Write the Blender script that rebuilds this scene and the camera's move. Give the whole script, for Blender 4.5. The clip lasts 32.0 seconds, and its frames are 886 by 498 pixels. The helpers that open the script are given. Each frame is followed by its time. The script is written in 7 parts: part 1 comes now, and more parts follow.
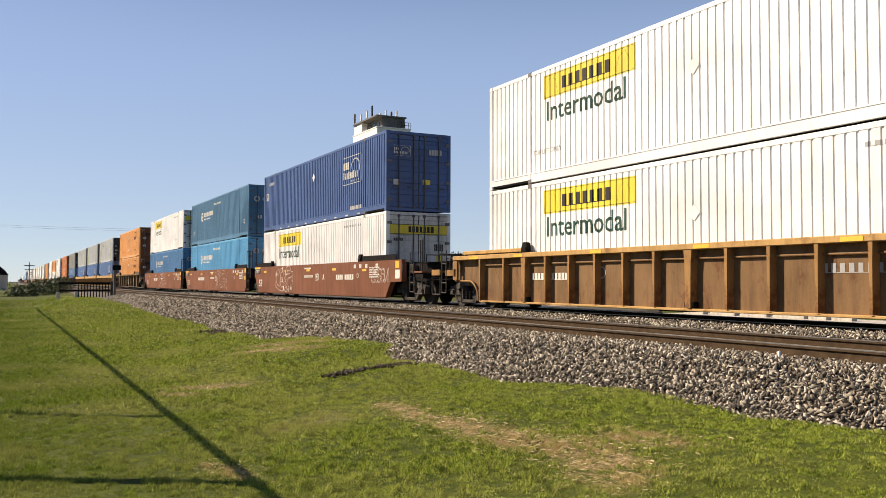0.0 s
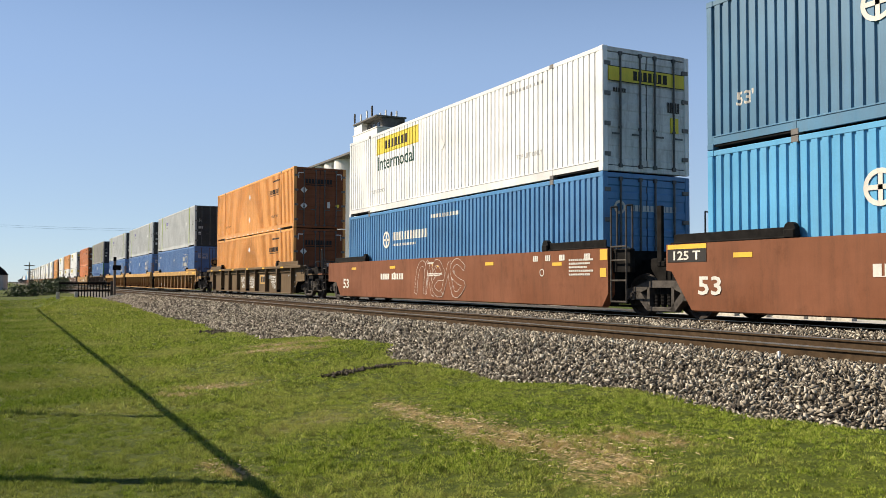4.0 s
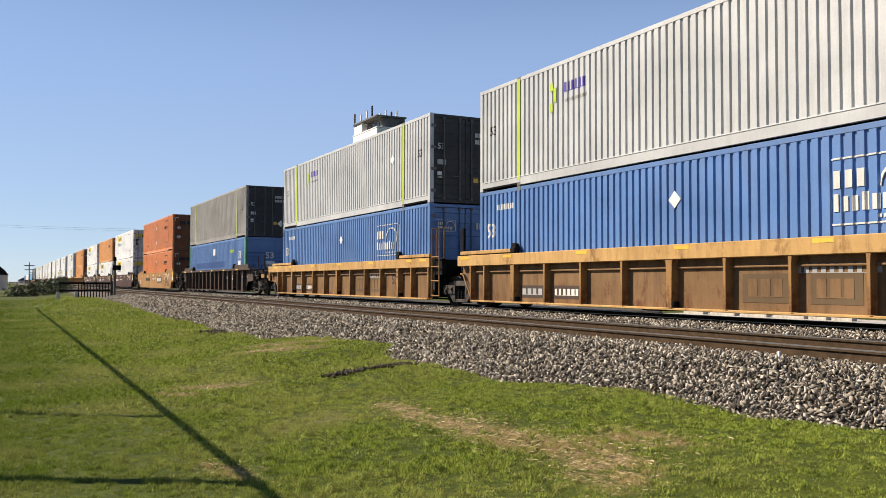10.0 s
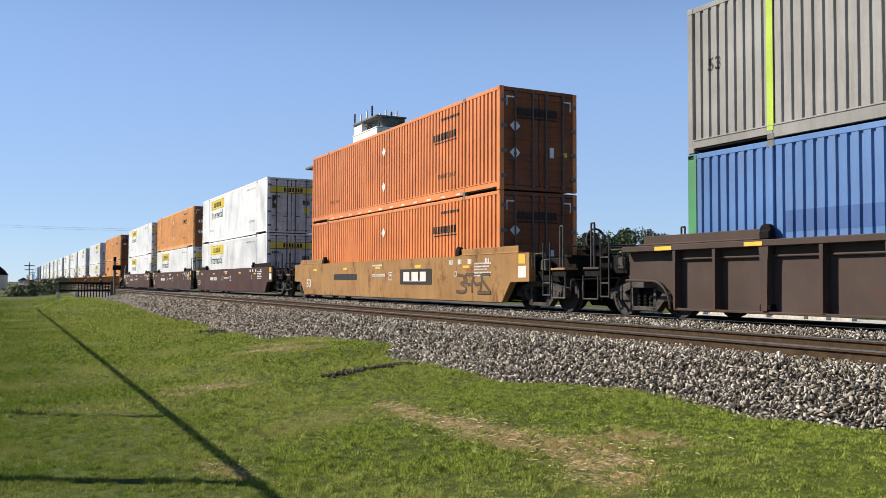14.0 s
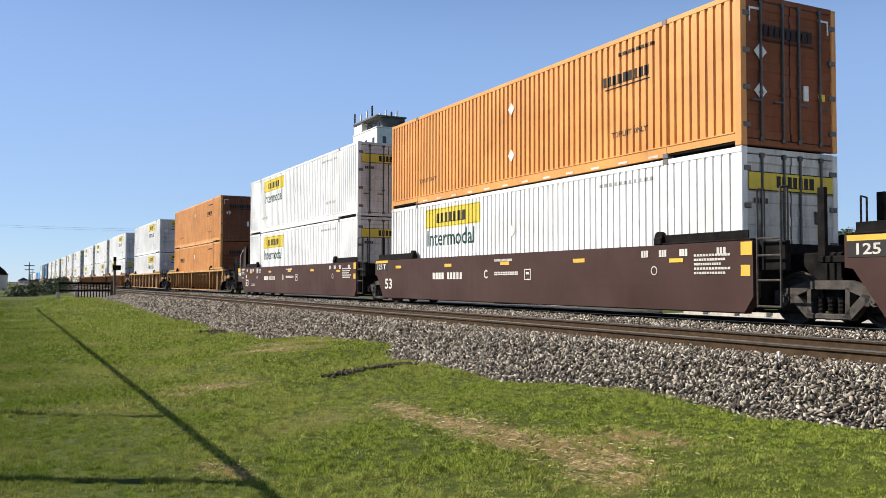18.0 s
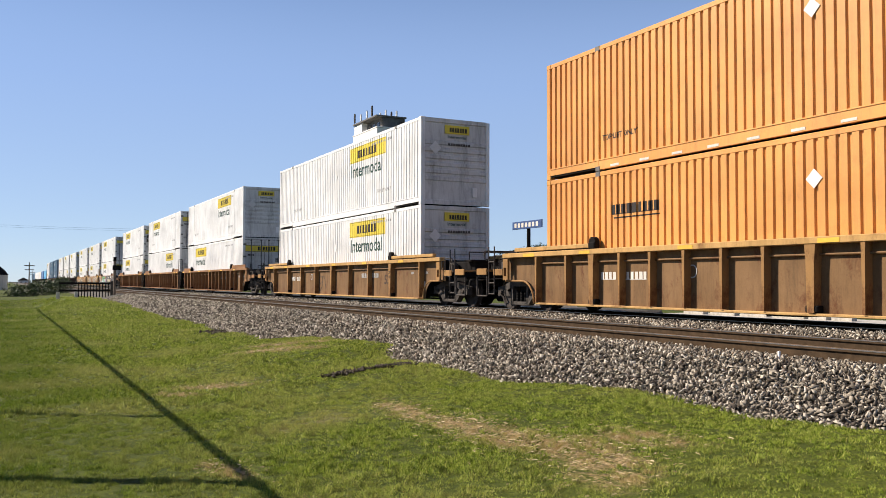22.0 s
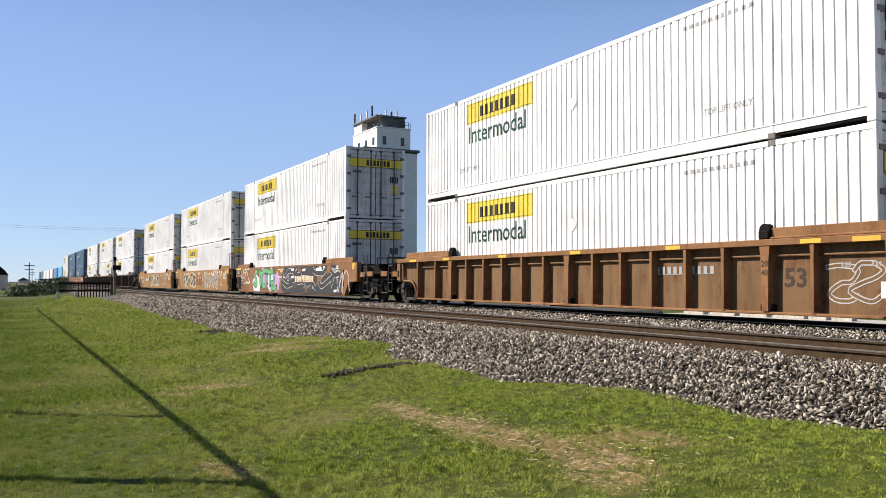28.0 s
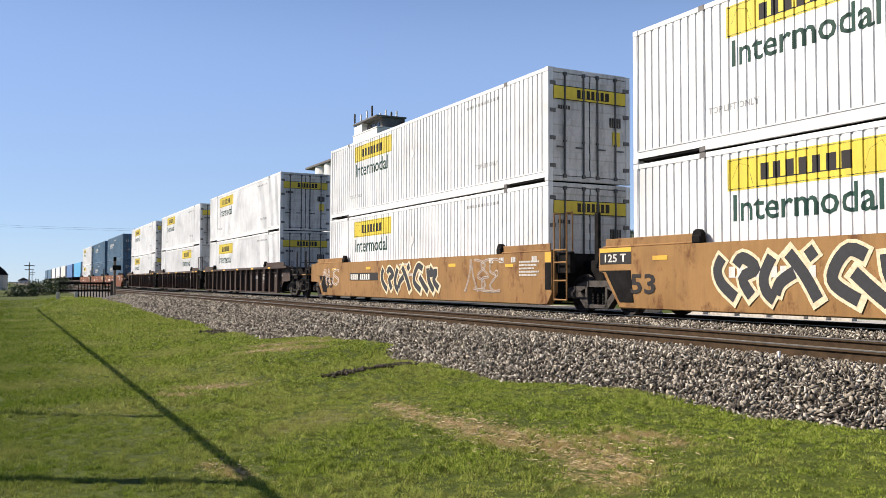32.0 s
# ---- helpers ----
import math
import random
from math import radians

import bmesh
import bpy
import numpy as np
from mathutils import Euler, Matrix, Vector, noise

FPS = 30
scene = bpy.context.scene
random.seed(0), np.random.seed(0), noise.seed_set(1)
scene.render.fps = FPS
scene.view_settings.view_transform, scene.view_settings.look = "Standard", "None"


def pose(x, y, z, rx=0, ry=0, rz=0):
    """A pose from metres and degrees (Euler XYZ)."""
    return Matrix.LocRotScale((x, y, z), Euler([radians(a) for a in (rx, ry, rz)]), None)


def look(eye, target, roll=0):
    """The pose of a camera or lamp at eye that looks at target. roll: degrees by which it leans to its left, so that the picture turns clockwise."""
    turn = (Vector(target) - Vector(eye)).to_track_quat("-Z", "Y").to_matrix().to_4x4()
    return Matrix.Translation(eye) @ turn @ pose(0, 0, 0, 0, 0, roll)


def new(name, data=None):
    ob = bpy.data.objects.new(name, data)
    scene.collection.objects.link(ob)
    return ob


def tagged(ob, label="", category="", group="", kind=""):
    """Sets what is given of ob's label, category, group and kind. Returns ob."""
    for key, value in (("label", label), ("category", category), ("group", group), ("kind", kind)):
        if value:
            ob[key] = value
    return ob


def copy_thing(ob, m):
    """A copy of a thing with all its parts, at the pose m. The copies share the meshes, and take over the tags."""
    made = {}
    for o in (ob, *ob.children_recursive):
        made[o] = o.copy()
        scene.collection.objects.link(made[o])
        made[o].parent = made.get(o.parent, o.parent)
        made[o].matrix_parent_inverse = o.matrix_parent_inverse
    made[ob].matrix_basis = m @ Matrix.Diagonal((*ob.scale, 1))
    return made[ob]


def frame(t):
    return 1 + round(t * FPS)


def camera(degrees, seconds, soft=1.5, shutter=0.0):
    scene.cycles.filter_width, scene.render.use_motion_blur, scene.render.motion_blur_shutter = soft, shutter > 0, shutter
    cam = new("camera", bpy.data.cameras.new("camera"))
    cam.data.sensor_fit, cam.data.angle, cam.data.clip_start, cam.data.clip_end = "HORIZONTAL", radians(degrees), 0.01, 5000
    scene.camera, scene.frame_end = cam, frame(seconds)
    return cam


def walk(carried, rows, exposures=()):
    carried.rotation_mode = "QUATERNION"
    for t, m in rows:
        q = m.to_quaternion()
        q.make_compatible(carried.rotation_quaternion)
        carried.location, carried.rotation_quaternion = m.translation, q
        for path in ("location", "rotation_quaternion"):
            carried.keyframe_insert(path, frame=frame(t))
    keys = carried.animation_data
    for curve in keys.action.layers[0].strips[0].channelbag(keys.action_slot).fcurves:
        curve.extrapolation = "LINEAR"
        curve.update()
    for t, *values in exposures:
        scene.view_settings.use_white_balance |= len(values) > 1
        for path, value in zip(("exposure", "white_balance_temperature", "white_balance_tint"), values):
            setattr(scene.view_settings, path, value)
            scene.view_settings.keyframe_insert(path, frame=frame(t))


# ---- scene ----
# The camera stands on a tripod beside a double-track main line.
# Rail heads lie at z = 0; x runs along the track (the train travels towards +x), y away from the camera.
YAW, PITCH, ROLL = radians(-62.955), radians(2.238), 0.18
EYE = Vector((0.0, 0.0, 0.72))
AIM = EYE + Vector((math.sin(YAW) * math.cos(PITCH), math.cos(YAW) * math.cos(PITCH), math.sin(PITCH))) * 10
cam = camera(54.35, 32.0, soft=0.7)
walk(cam, [(0.0, look(EYE, AIM, ROLL)), (32.0, look(EYE, AIM, ROLL))],
     exposures=[(0.0, 0.72, 7800, 16), (3.0, 0.72, 7300, 11), (6.3, 0.72, 7200, 8), (6.8, 0.70, 5400, 3), (7.6, 0.70, 5400, 3), (8.0, 0.72, 7100, 14), (12.0, 0.72, 6900, 13), (13.0, 0.72, 6550, 11), (17.0, 0.72, 6450, 11), (20.0, 0.72, 6700, 13), (25.0, 0.72, 6950, 15), (29.0, 0.72, 6550, 14), (32.0, 0.72, 6600, 14)])

# ---- light ----
TO_SUN = Vector((-0.52, -0.60, 0.65)).normalized()
world = bpy.data.worlds.new("sky")
scene.world = world
world.use_nodes = True
wn = world.node_tree
wn.nodes.clear()
sky = wn.nodes.new("ShaderNodeTexSky")
sky.sky_type = 'NISHITA'
sky.sun_disc = False
sky.sun_elevation = math.asin(TO_SUN.z)
sky.sun_rotation = math.atan2(TO_SUN.x, TO_SUN.y)
sky.altitude = 200
sky.air_density = 0.75
sky.dust_density = 0.0
sky.ozone_density = 6.0
bg = wn.nodes.new("ShaderNodeBackground")
bg.inputs[1].default_value = 0.079
wo = wn.nodes.new("ShaderNodeOutputWorld")
haze = wn.nodes.new("ShaderNodeMix")        # haze, thick near the horizon and thin overhead
haze.data_type = 'RGBA'
up = wn.nodes.new("ShaderNodeTexCoord")
height = wn.nodes.new("ShaderNodeSeparateXYZ")
thin = wn.nodes.new("ShaderNodeMapRange")
thin.interpolation_type = 'SMOOTHSTEP'
for k, val in ((1, 0.20), (2, 0.46), (3, 0.68), (4, 0.0)):
    thin.inputs[k].default_value = val
wn.links.new(up.outputs["Generated"], height.inputs[0])
wn.links.new(height.outputs[2], thin.inputs[0])
wn.links.new(thin.outputs[0], haze.inputs[0])
low = wn.nodes.new("ShaderNodeMapRange")
for k, val in ((1, 0.0), (2, 0.22), (3, 0.0), (4, 1.0)):
    low.inputs[k].default_value = val
wn.links.new(height.outputs[2], low.inputs[0])
tone = wn.nodes.new("ShaderNodeMix")
tone.data_type = 'RGBA'
tone.inputs[6].default_value = (3.7, 5.0, 6.5, 1)
tone.inputs[7].default_value = (2.85, 4.35, 7.2, 1)
wn.links.new(low.outputs[0], tone.inputs[0])
wn.links.new(tone.outputs[2], haze.inputs[7])
wn.links.new(sky.outputs[0], haze.inputs[6])
wn.links.new(haze.outputs[2], bg.inputs[0])
wn.links.new(bg.outputs[0], wo.inputs[0])
sun_data = bpy.data.lights.new("sun", 'SUN')
sun_data.energy = 5.0
sun_data.angle = radians(0.53)
sun_data.color = (1.0, 0.93, 0.82)
sun = new("sun", sun_data)
sun.matrix_world = look(TO_SUN * 50, (0, 0, 0))

# ---- materials ----
MATS = {}


def material(name, build):
    if name not in MATS:
        m = bpy.data.materials.new(name)
        m.use_nodes = True
        build(m.node_tree, m.node_tree.nodes["Principled BSDF"])
        MATS[name] = m
    return MATS[name]


def coords(nt, scale):
    tc = nt.nodes.new("ShaderNodeTexCoord")
    mp = nt.nodes.new("ShaderNodeMapping")
    mp.inputs["Scale"].default_value = scale
    nt.links.new(tc.outputs["Object"], mp.inputs["Vector"])
    return mp.outputs[0]


def noise_tex(nt, vec, scale, detail=4.0, rough=0.6):
    n = nt.nodes.new("ShaderNodeTexNoise")
    n.inputs["Scale"].default_value = scale
    n.inputs["Detail"].default_value = detail
    n.inputs["Roughness"].default_value = rough
    nt.links.new(vec, n.inputs["Vector"])
    return n.outputs[0]


def ramp(nt, fac, stops):
    r = nt.nodes.new("ShaderNodeValToRGB")
    els = r.color_ramp.elements
    while len(els) < len(stops):
        els.new(0.5)
    for e, (pos, col) in zip(els, stops):
        e.position = pos
        e.color = (*col, 1) if len(col) == 3 else col
    nt.links.new(fac, r.inputs[0])
    return r.outputs[0]


def mix(nt, fac, a, b, mode='MIX'):
    m = nt.nodes.new("ShaderNodeMix")
    m.data_type = 'RGBA'
    m.blend_type = mode
    for sock, val in ((m.inputs[0], fac), (m.inputs[6], a), (m.inputs[7], b)):
        if isinstance(val, (int, float)):
            sock.default_value = val
        elif isinstance(val, tuple):
            sock.default_value = (*val, 1)
        else:
            nt.links.new(val, sock)
    return m.outputs[2]


def bump(nt, p, height, strength, distance=0.01):
    b = nt.nodes.new("ShaderNodeBump")
    b.inputs["Strength"].default_value = strength
    b.inputs["Distance"].default_value = distance
    nt.links.new(height, b.inputs["Height"])
    nt.links.new(b.outputs[0], p.inputs["Normal"])


def grey(v):
    return (v, v, v)


def paint(name, col, rough=0.45, dirt=(0.10, 0.07, 0.05), amount=0.5, rust=0.0, metal=0.0, shine=None):
    """Weathered vehicle paint: broad fading, vertical grime streaks, specks of rust and a fine grain."""
    def build(nt, p):
        big = noise_tex(nt, coords(nt, (0.5, 0.5, 0.7)), 1.0, 5)
        streak = noise_tex(nt, coords(nt, (4.0, 4.0, 0.5)), 1.0, 7, 0.75)
        fine = noise_tex(nt, coords(nt, (1, 1, 1)), 38.0, 3)
        oi = nt.nodes.new("ShaderNodeObjectInfo")
        pale = tuple(min(1.0, c * 1.12 + 0.015) for c in col)
        deep = tuple(c * 0.80 for c in col)
        c = mix(nt, ramp(nt, big, [(0.3, grey(0.0)), (0.7, grey(1.0))]), deep, pale)
        c = mix(nt, ramp(nt, oi.outputs["Random"], [(0.0, grey(0.0)), (1.0, grey(0.16))]), c, (0.05, 0.04, 0.035))
        c = mix(nt, ramp(nt, streak, [(0.46, grey(0.0)), (0.72, grey(amount))]), c, dirt)
        if rust:
            c = mix(nt, ramp(nt, noise_tex(nt, coords(nt, (1, 1, 0.6)), 2.3, 9, 0.75), [(0.53, grey(0)), (0.66, grey(rust))]), c, (0.10, 0.035, 0.014))
        c = mix(nt, ramp(nt, fine, [(0.35, grey(0.12)), (0.6, grey(0.0))]), c, dirt)
        nt.links.new(c, p.inputs["Base Color"])
        nt.links.new(ramp(nt, streak, [(0.3, grey(rough)), (0.8, grey(min(1.0, rough + 0.3)))]), p.inputs["Roughness"])
        p.inputs["Metallic"].default_value = metal
        p.inputs["Specular IOR Level"].default_value = shine if shine is not None else 0.5 if rough < 0.5 else 0.18
        bump(nt, p, fine, 0.12, 0.004)
    return material(name, build)


def plain(name, col, rough=0.6, metal=0.0, var=0.25, scale=12.0, shine=0.5):
    def build(nt, p):
        n = noise_tex(nt, coords(nt, (1, 1, 1)), scale, 5)
        lo, hi = tuple(c * (1 - var) for c in col), tuple(min(1.0, c * (1 + var)) for c in col)
        nt.links.new(ramp(nt, n, [(0.3, lo), (0.7, hi)]), p.inputs["Base Color"])
        p.inputs["Roughness"].default_value = rough
        p.inputs["Metallic"].default_value = metal
        p.inputs["Specular IOR Level"].default_value = shine
        bump(nt, p, n, 0.2, 0.004)
    return material(name, build)


WHITE = paint("white_container_paint", (0.80, 0.80, 0.78), 0.4, (0.30, 0.28, 0.25), 0.30)
ORANGE = paint("orange_container_paint", (0.70, 0.215, 0.040), 0.36, (0.22, 0.09, 0.03), 0.35, 0.25)
AMBER = paint("amber_container_paint", (0.76, 0.33, 0.068), 0.36, (0.25, 0.12, 0.04), 0.35, 0.2)
# Streaked, rusty orange for the ends, its base darkened to carry their shade.
SHADED_ORANGE = paint("shaded_grimy_orange_end_paint", (0.22, 0.066, 0.022), 0.55, (0.09, 0.045, 0.025), 0.5, 0.4)
GREY = paint("light_grey_container_paint", (0.50, 0.51, 0.50), 0.36, (0.16, 0.15, 0.14), 0.30)
DARKGREY = paint("dull_grey_container_paint", (0.30, 0.29, 0.27), 0.55, (0.14, 0.12, 0.10), 0.4)
BLUE = paint("blue_container_paint", (0.072, 0.18, 0.41), 0.36, (0.05, 0.06, 0.09), 0.35)
NAVY = paint("navy_container_paint", (0.028, 0.086, 0.25), 0.36, (0.03, 0.03, 0.05), 0.3)
TEAL = paint("teal_blue_container_paint", (0.045, 0.17, 0.29), 0.36, (0.04, 0.08, 0.11), 0.3)
SKYBLUE = paint("sky_blue_container_paint", (0.07, 0.36, 0.62), 0.36, (0.05, 0.14, 0.22), 0.25)
MIDBLUE = paint("mid_blue_container_paint", (0.045, 0.20, 0.42), 0.36, (0.04, 0.08, 0.12), 0.3)
SLATE = paint("slate_blue_container_paint", (0.10, 0.18, 0.26), 0.5, (0.06, 0.07, 0.08), 0.3)
GREEN = paint("green_post_paint", (0.04, 0.25, 0.09), 0.45, amount=0.3)
LIME = paint("lime_stripe_paint", (0.43, 0.57, 0.06), 0.5, amount=0.25)
YELLOW = paint("yellow_sign_paint", (0.78, 0.60, 0.03), 0.45, (0.25, 0.18, 0.05), 0.3)
SIGNGREEN = paint("dark_green_lettering", (0.010, 0.060, 0.045), 0.5, amount=0.1)
BLACK = paint("black_lettering", (0.018, 0.017, 0.017), 0.55, amount=0.1)
PURPLE = paint("purple_lettering", (0.10, 0.07, 0.40), 0.5, amount=0.1)
CREAM = paint("off_white_lettering", (0.72, 0.69, 0.62), 0.5, amount=0.25)
FAINT = paint("faded_small_print", (0.38, 0.38, 0.37), 0.5, amount=0.1)
PLACARD = paint("white_placard", (0.78, 0.78, 0.76), 0.4, (0.35, 0.33, 0.30), 0.2)
GASKET = plain("black_rubber_gasket", (0.02, 0.02, 0.02), 0.7)
STEEL = plain("grimy_steel_rod", (0.075, 0.073, 0.07), 0.6, 0.1)
CASTING = plain("dirty_corner_casting", (0.13, 0.12, 0.11), 0.6, 0.2)
PATCHBLUE = paint("faded_patch_blue_paint", (0.055, 0.125, 0.31), 0.5, (0.05, 0.06, 0.09), 0.4)
# White end paint: grime streaks over a base dimmed for the shaded ends.
SHADED_WHITE = paint("shaded_grimy_white_end_paint", (0.62, 0.62, 0.60), 0.5, (0.12, 0.11, 0.10), 0.6, 0.25)
DARKDOOR = paint("dark_weathered_door_paint", (0.045, 0.047, 0.048), 0.55, (0.03, 0.028, 0.026), 0.5, 0.2)
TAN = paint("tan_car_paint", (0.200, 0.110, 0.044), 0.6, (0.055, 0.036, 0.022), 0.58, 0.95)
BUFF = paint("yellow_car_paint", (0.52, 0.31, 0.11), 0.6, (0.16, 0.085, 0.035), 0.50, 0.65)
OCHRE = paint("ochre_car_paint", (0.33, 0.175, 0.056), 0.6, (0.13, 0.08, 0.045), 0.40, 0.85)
DUSK = paint("faded_brown_car_paint", (0.118, 0.076, 0.034), 0.65, (0.09, 0.06, 0.045), 0.5, 0.4)
CAROX = paint("oxide_brown_car_paint", (0.27, 0.130, 0.048), 0.6, (0.10, 0.055, 0.03), 0.40, 0.7)
REDOX = paint("red_oxide_car_paint", (0.190, 0.064, 0.026), 0.6, (0.07, 0.04, 0.028), 0.40, 0.5)
MAROON = paint("dark_maroon_car_paint", (0.046, 0.017, 0.012), 0.6, (0.06, 0.04, 0.035), 0.3, 0.15)
UMBER = paint("dark_umber_car_paint", (0.058, 0.038, 0.028), 0.65, (0.06, 0.045, 0.04), 0.5, 0.4)
GRIME = plain("black_running_gear", (0.010, 0.009, 0.0085), 0.95, 0.0, 0.6, 5.0, 0.12)
FRAME = plain("grimy_cast_steel", (0.062, 0.054, 0.047), 0.85, 0.0, 0.5, 6.0, 0.2)
TREAD = plain("dusty_steel_wheel", (0.040, 0.032, 0.027), 0.75, 0.1, 0.4, 8.0, 0.3)
SAFETY = paint("yellow_safety_paint", (0.80, 0.46, 0.03), 0.45, amount=0.25)
SPRAY = [plain("spray_white", (0.72, 0.71, 0.68), 0.6), plain("spray_black", (0.02, 0.02, 0.022), 0.6),
         plain("spray_green", (0.10, 0.36, 0.12), 0.6), plain("spray_grey", (0.40, 0.40, 0.39), 0.6),
         plain("spray_cream", (0.66, 0.55, 0.35), 0.6), plain("spray_violet", (0.42, 0.28, 0.46), 0.6), plain("spray_charcoal", (0.020, 0.020, 0.022), 0.7),
         plain("spray_pale_blue", (0.55, 0.60, 0.72), 0.6), plain("spray_slate", (0.20, 0.19, 0.19), 0.6)]


# ---- mesh tools ----
class Geo:
    """Collects simple solids into one mesh."""

    def __init__(self):
        self.v, self.f = [], []

    def add(self, verts, faces):
        n = len(self.v)
        self.v += [tuple(p) for p in verts]
        self.f += [tuple(i + n for i in fc) for fc in faces]
        return self

    def box(self, x0, x1, y0, y1, z0, z1, c=0.0):
        x0, x1 = min(x0, x1), max(x0, x1)
        y0, y1 = min(y0, y1), max(y0, y1)
        z0, z1 = min(z0, z1), max(z0, z1)
        if c <= 0:
            v = [(x, y, z) for x in (x0, x1) for y in (y0, y1) for z in (z0, z1)]
            return self.add(v, [(0, 1, 3, 2), (4, 6, 7, 5), (0, 4, 5, 1), (2, 3, 7, 6), (0, 2, 6, 4), (1, 5, 7, 3)])
        c = min(c, (x1 - x0) / 2.2, (y1 - y0) / 2.2, (z1 - z0) / 2.2)
        v, ix = [], {}
        for i, x in enumerate((x0, x1)):
            for j, y in enumerate((y0, y1)):
                for k, z in enumerate((z0, z1)):
                    dx, dy, dz = c * (1 - 2 * i), c * (1 - 2 * j), c * (1 - 2 * k)
                    ix[i, j, k] = len(v)
                    v += [(x, y + dy, z + dz), (x + dx, y, z + dz), (x + dx, y + dy, z)]
        f = []
        for a in (0, 1):
            f.append((ix[a, 0, 0], ix[a, 1, 0], ix[a, 1, 1], ix[a, 0, 1]))
            f.append((ix[0, a, 0] + 1, ix[1, a, 0] + 1, ix[1, a, 1] + 1, ix[0, a, 1] + 1))
            f.append((ix[0, 0, a] + 2, ix[1, 0, a] + 2, ix[1, 1, a] + 2, ix[0, 1, a] + 2))
            for b in (0, 1):
                f.append((ix[a, b, 0], ix[a, b, 1], ix[a, b, 1] + 1, ix[a, b, 0] + 1))
                f.append((ix[a, 0, b], ix[a, 1, b], ix[a, 1, b] + 2, ix[a, 0, b] + 2))
                f.append((ix[0, a, b] + 1, ix[1, a, b] + 1, ix[1, a, b] + 2, ix[0, a, b] + 2))
        f += [(n, n + 1, n + 2) for n in ix.values()]
        return self.add(v, f)

    def prism(self, poly, y0, y1):
        """A polygon of (x, z) drawn out along y."""
        n = len(poly)
        v = [(x, y0, z) for x, z in poly] + [(x, y1, z) for x, z in poly]
        f = [tuple(range(n)), tuple(range(2 * n - 1, n - 1, -1))]
        f += [(i, (i + 1) % n, n + (i + 1) % n, n + i) for i in range(n)]
        return self.add(v, f)

    def cyl(self, p0, p1, r0, n=10, r1=None):
        r1 = r0 if r1 is None else r1
        p0, p1 = Vector(p0), Vector(p1)
        d = (p1 - p0).normalized()
        u = d.orthogonal().normalized()
        w = d.cross(u)
        v = []
        for p, r in ((p0, r0), (p1, r1)):
            v += [p + (u * math.cos(a) + w * math.sin(a)) * r for a in (2 * math.pi * i / n for i in range(n))]
        f = [tuple(range(n - 1, -1, -1)), tuple(range(n, 2 * n))]
        f += [(i, (i + 1) % n, n + (i + 1) % n, n + i) for i in range(n)]
        return self.add(v, f)

    def tube(self, pts, r, n=6):
        for a, b in zip(pts, pts[1:]):
            self.cyl(a, b, r, n)
        return self

    def ring(self, c, axis, r0, r1, h, n=20):
        """A flat ring round axis 'x' or 'y'."""
        v, f = [], []
        for i in range(n):
            a = 2 * math.pi * i / n
            for r in (r0, r1):
                for s in (-h / 2, h / 2):
                    q = (s, r * math.cos(a), r * math.sin(a)) if axis == 'x' else (r * math.cos(a), s, r * math.sin(a))
                    v.append((c[0] + q[0], c[1] + q[1], c[2] + q[2]))
        for i in range(n):
            a, b = 4 * i, 4 * ((i + 1) % n)
            for p, q in ((0, 1), (1, 3), (3, 2), (2, 0)):
                f.append((a + p, a + q, b + q, b + p))
        return self.add(v, f)

    def lathe(self, prof, n=20, cy=0.0, cz=0.0, cx=0.0, axis='y'):
        """Turns a profile of (along axis, radius) round the axis."""
        v, f = [], []
        for a_, r in prof:
            for i in range(n):
                a = 2 * math.pi * i / n
                v.append((cx + r * math.cos(a), cy + a_, cz + r * math.sin(a)) if axis == 'y'
                         else (cx + r * math.cos(a), cy + r * math.sin(a), cz + a_))
        for j in range(len(prof) - 1):
            for i in range(n):
                f.append((j * n + i, j * n + (i + 1) % n, (j + 1) * n + (i + 1) % n, (j + 1) * n + i))
        f += [tuple(range(n)), tuple(range((len(prof) - 1) * n, len(prof) * n))]
        return self.add(v, f)

    def mesh(self, name, smooth=False):
        me = bpy.data.meshes.new(name)
        me.from_pydata(self.v, [], self.f)
        b = bmesh.new()
        b.from_mesh(me)
        bmesh.ops.recalc_face_normals(b, faces=b.faces)
        b.to_mesh(me)
        b.free()
        if smooth:
            me.polygons.foreach_set("use_smooth", [True] * len(me.polygons))
        return me


MESHES = {}


def drape(me, pitch, depth):
    """Lays flat paint on the corrugated sheet of a container's near side, following each fold."""
    b = bmesh.new()
    b.from_mesh(me)
    xs = [v.co.x for v in b.verts]
    back = max(v.co.y for v in b.verts)
    for k in range(math.floor((min(xs) + LEN) / pitch), math.ceil((max(xs) + LEN) / pitch) + 1):
        for a, _ in fold(pitch):
            bmesh.ops.bisect_plane(b, geom=[*b.verts, *b.edges, *b.faces], plane_co=(-LEN + (k + a) * pitch, 0, 0), plane_no=(1, 0, 0))
    ph = fold(pitch) + [(1.0, 0.0)]
    for v in b.verts:
        u = (v.co.x + LEN) / pitch % 1.0
        v.co.y = -HALF + 0.012 + depth * float(np.interp(u, [p[0] for p in ph], [p[1] for p in ph])) - 0.003 + (v.co.y - back) * 0.5
    b.to_mesh(me)
    b.free()


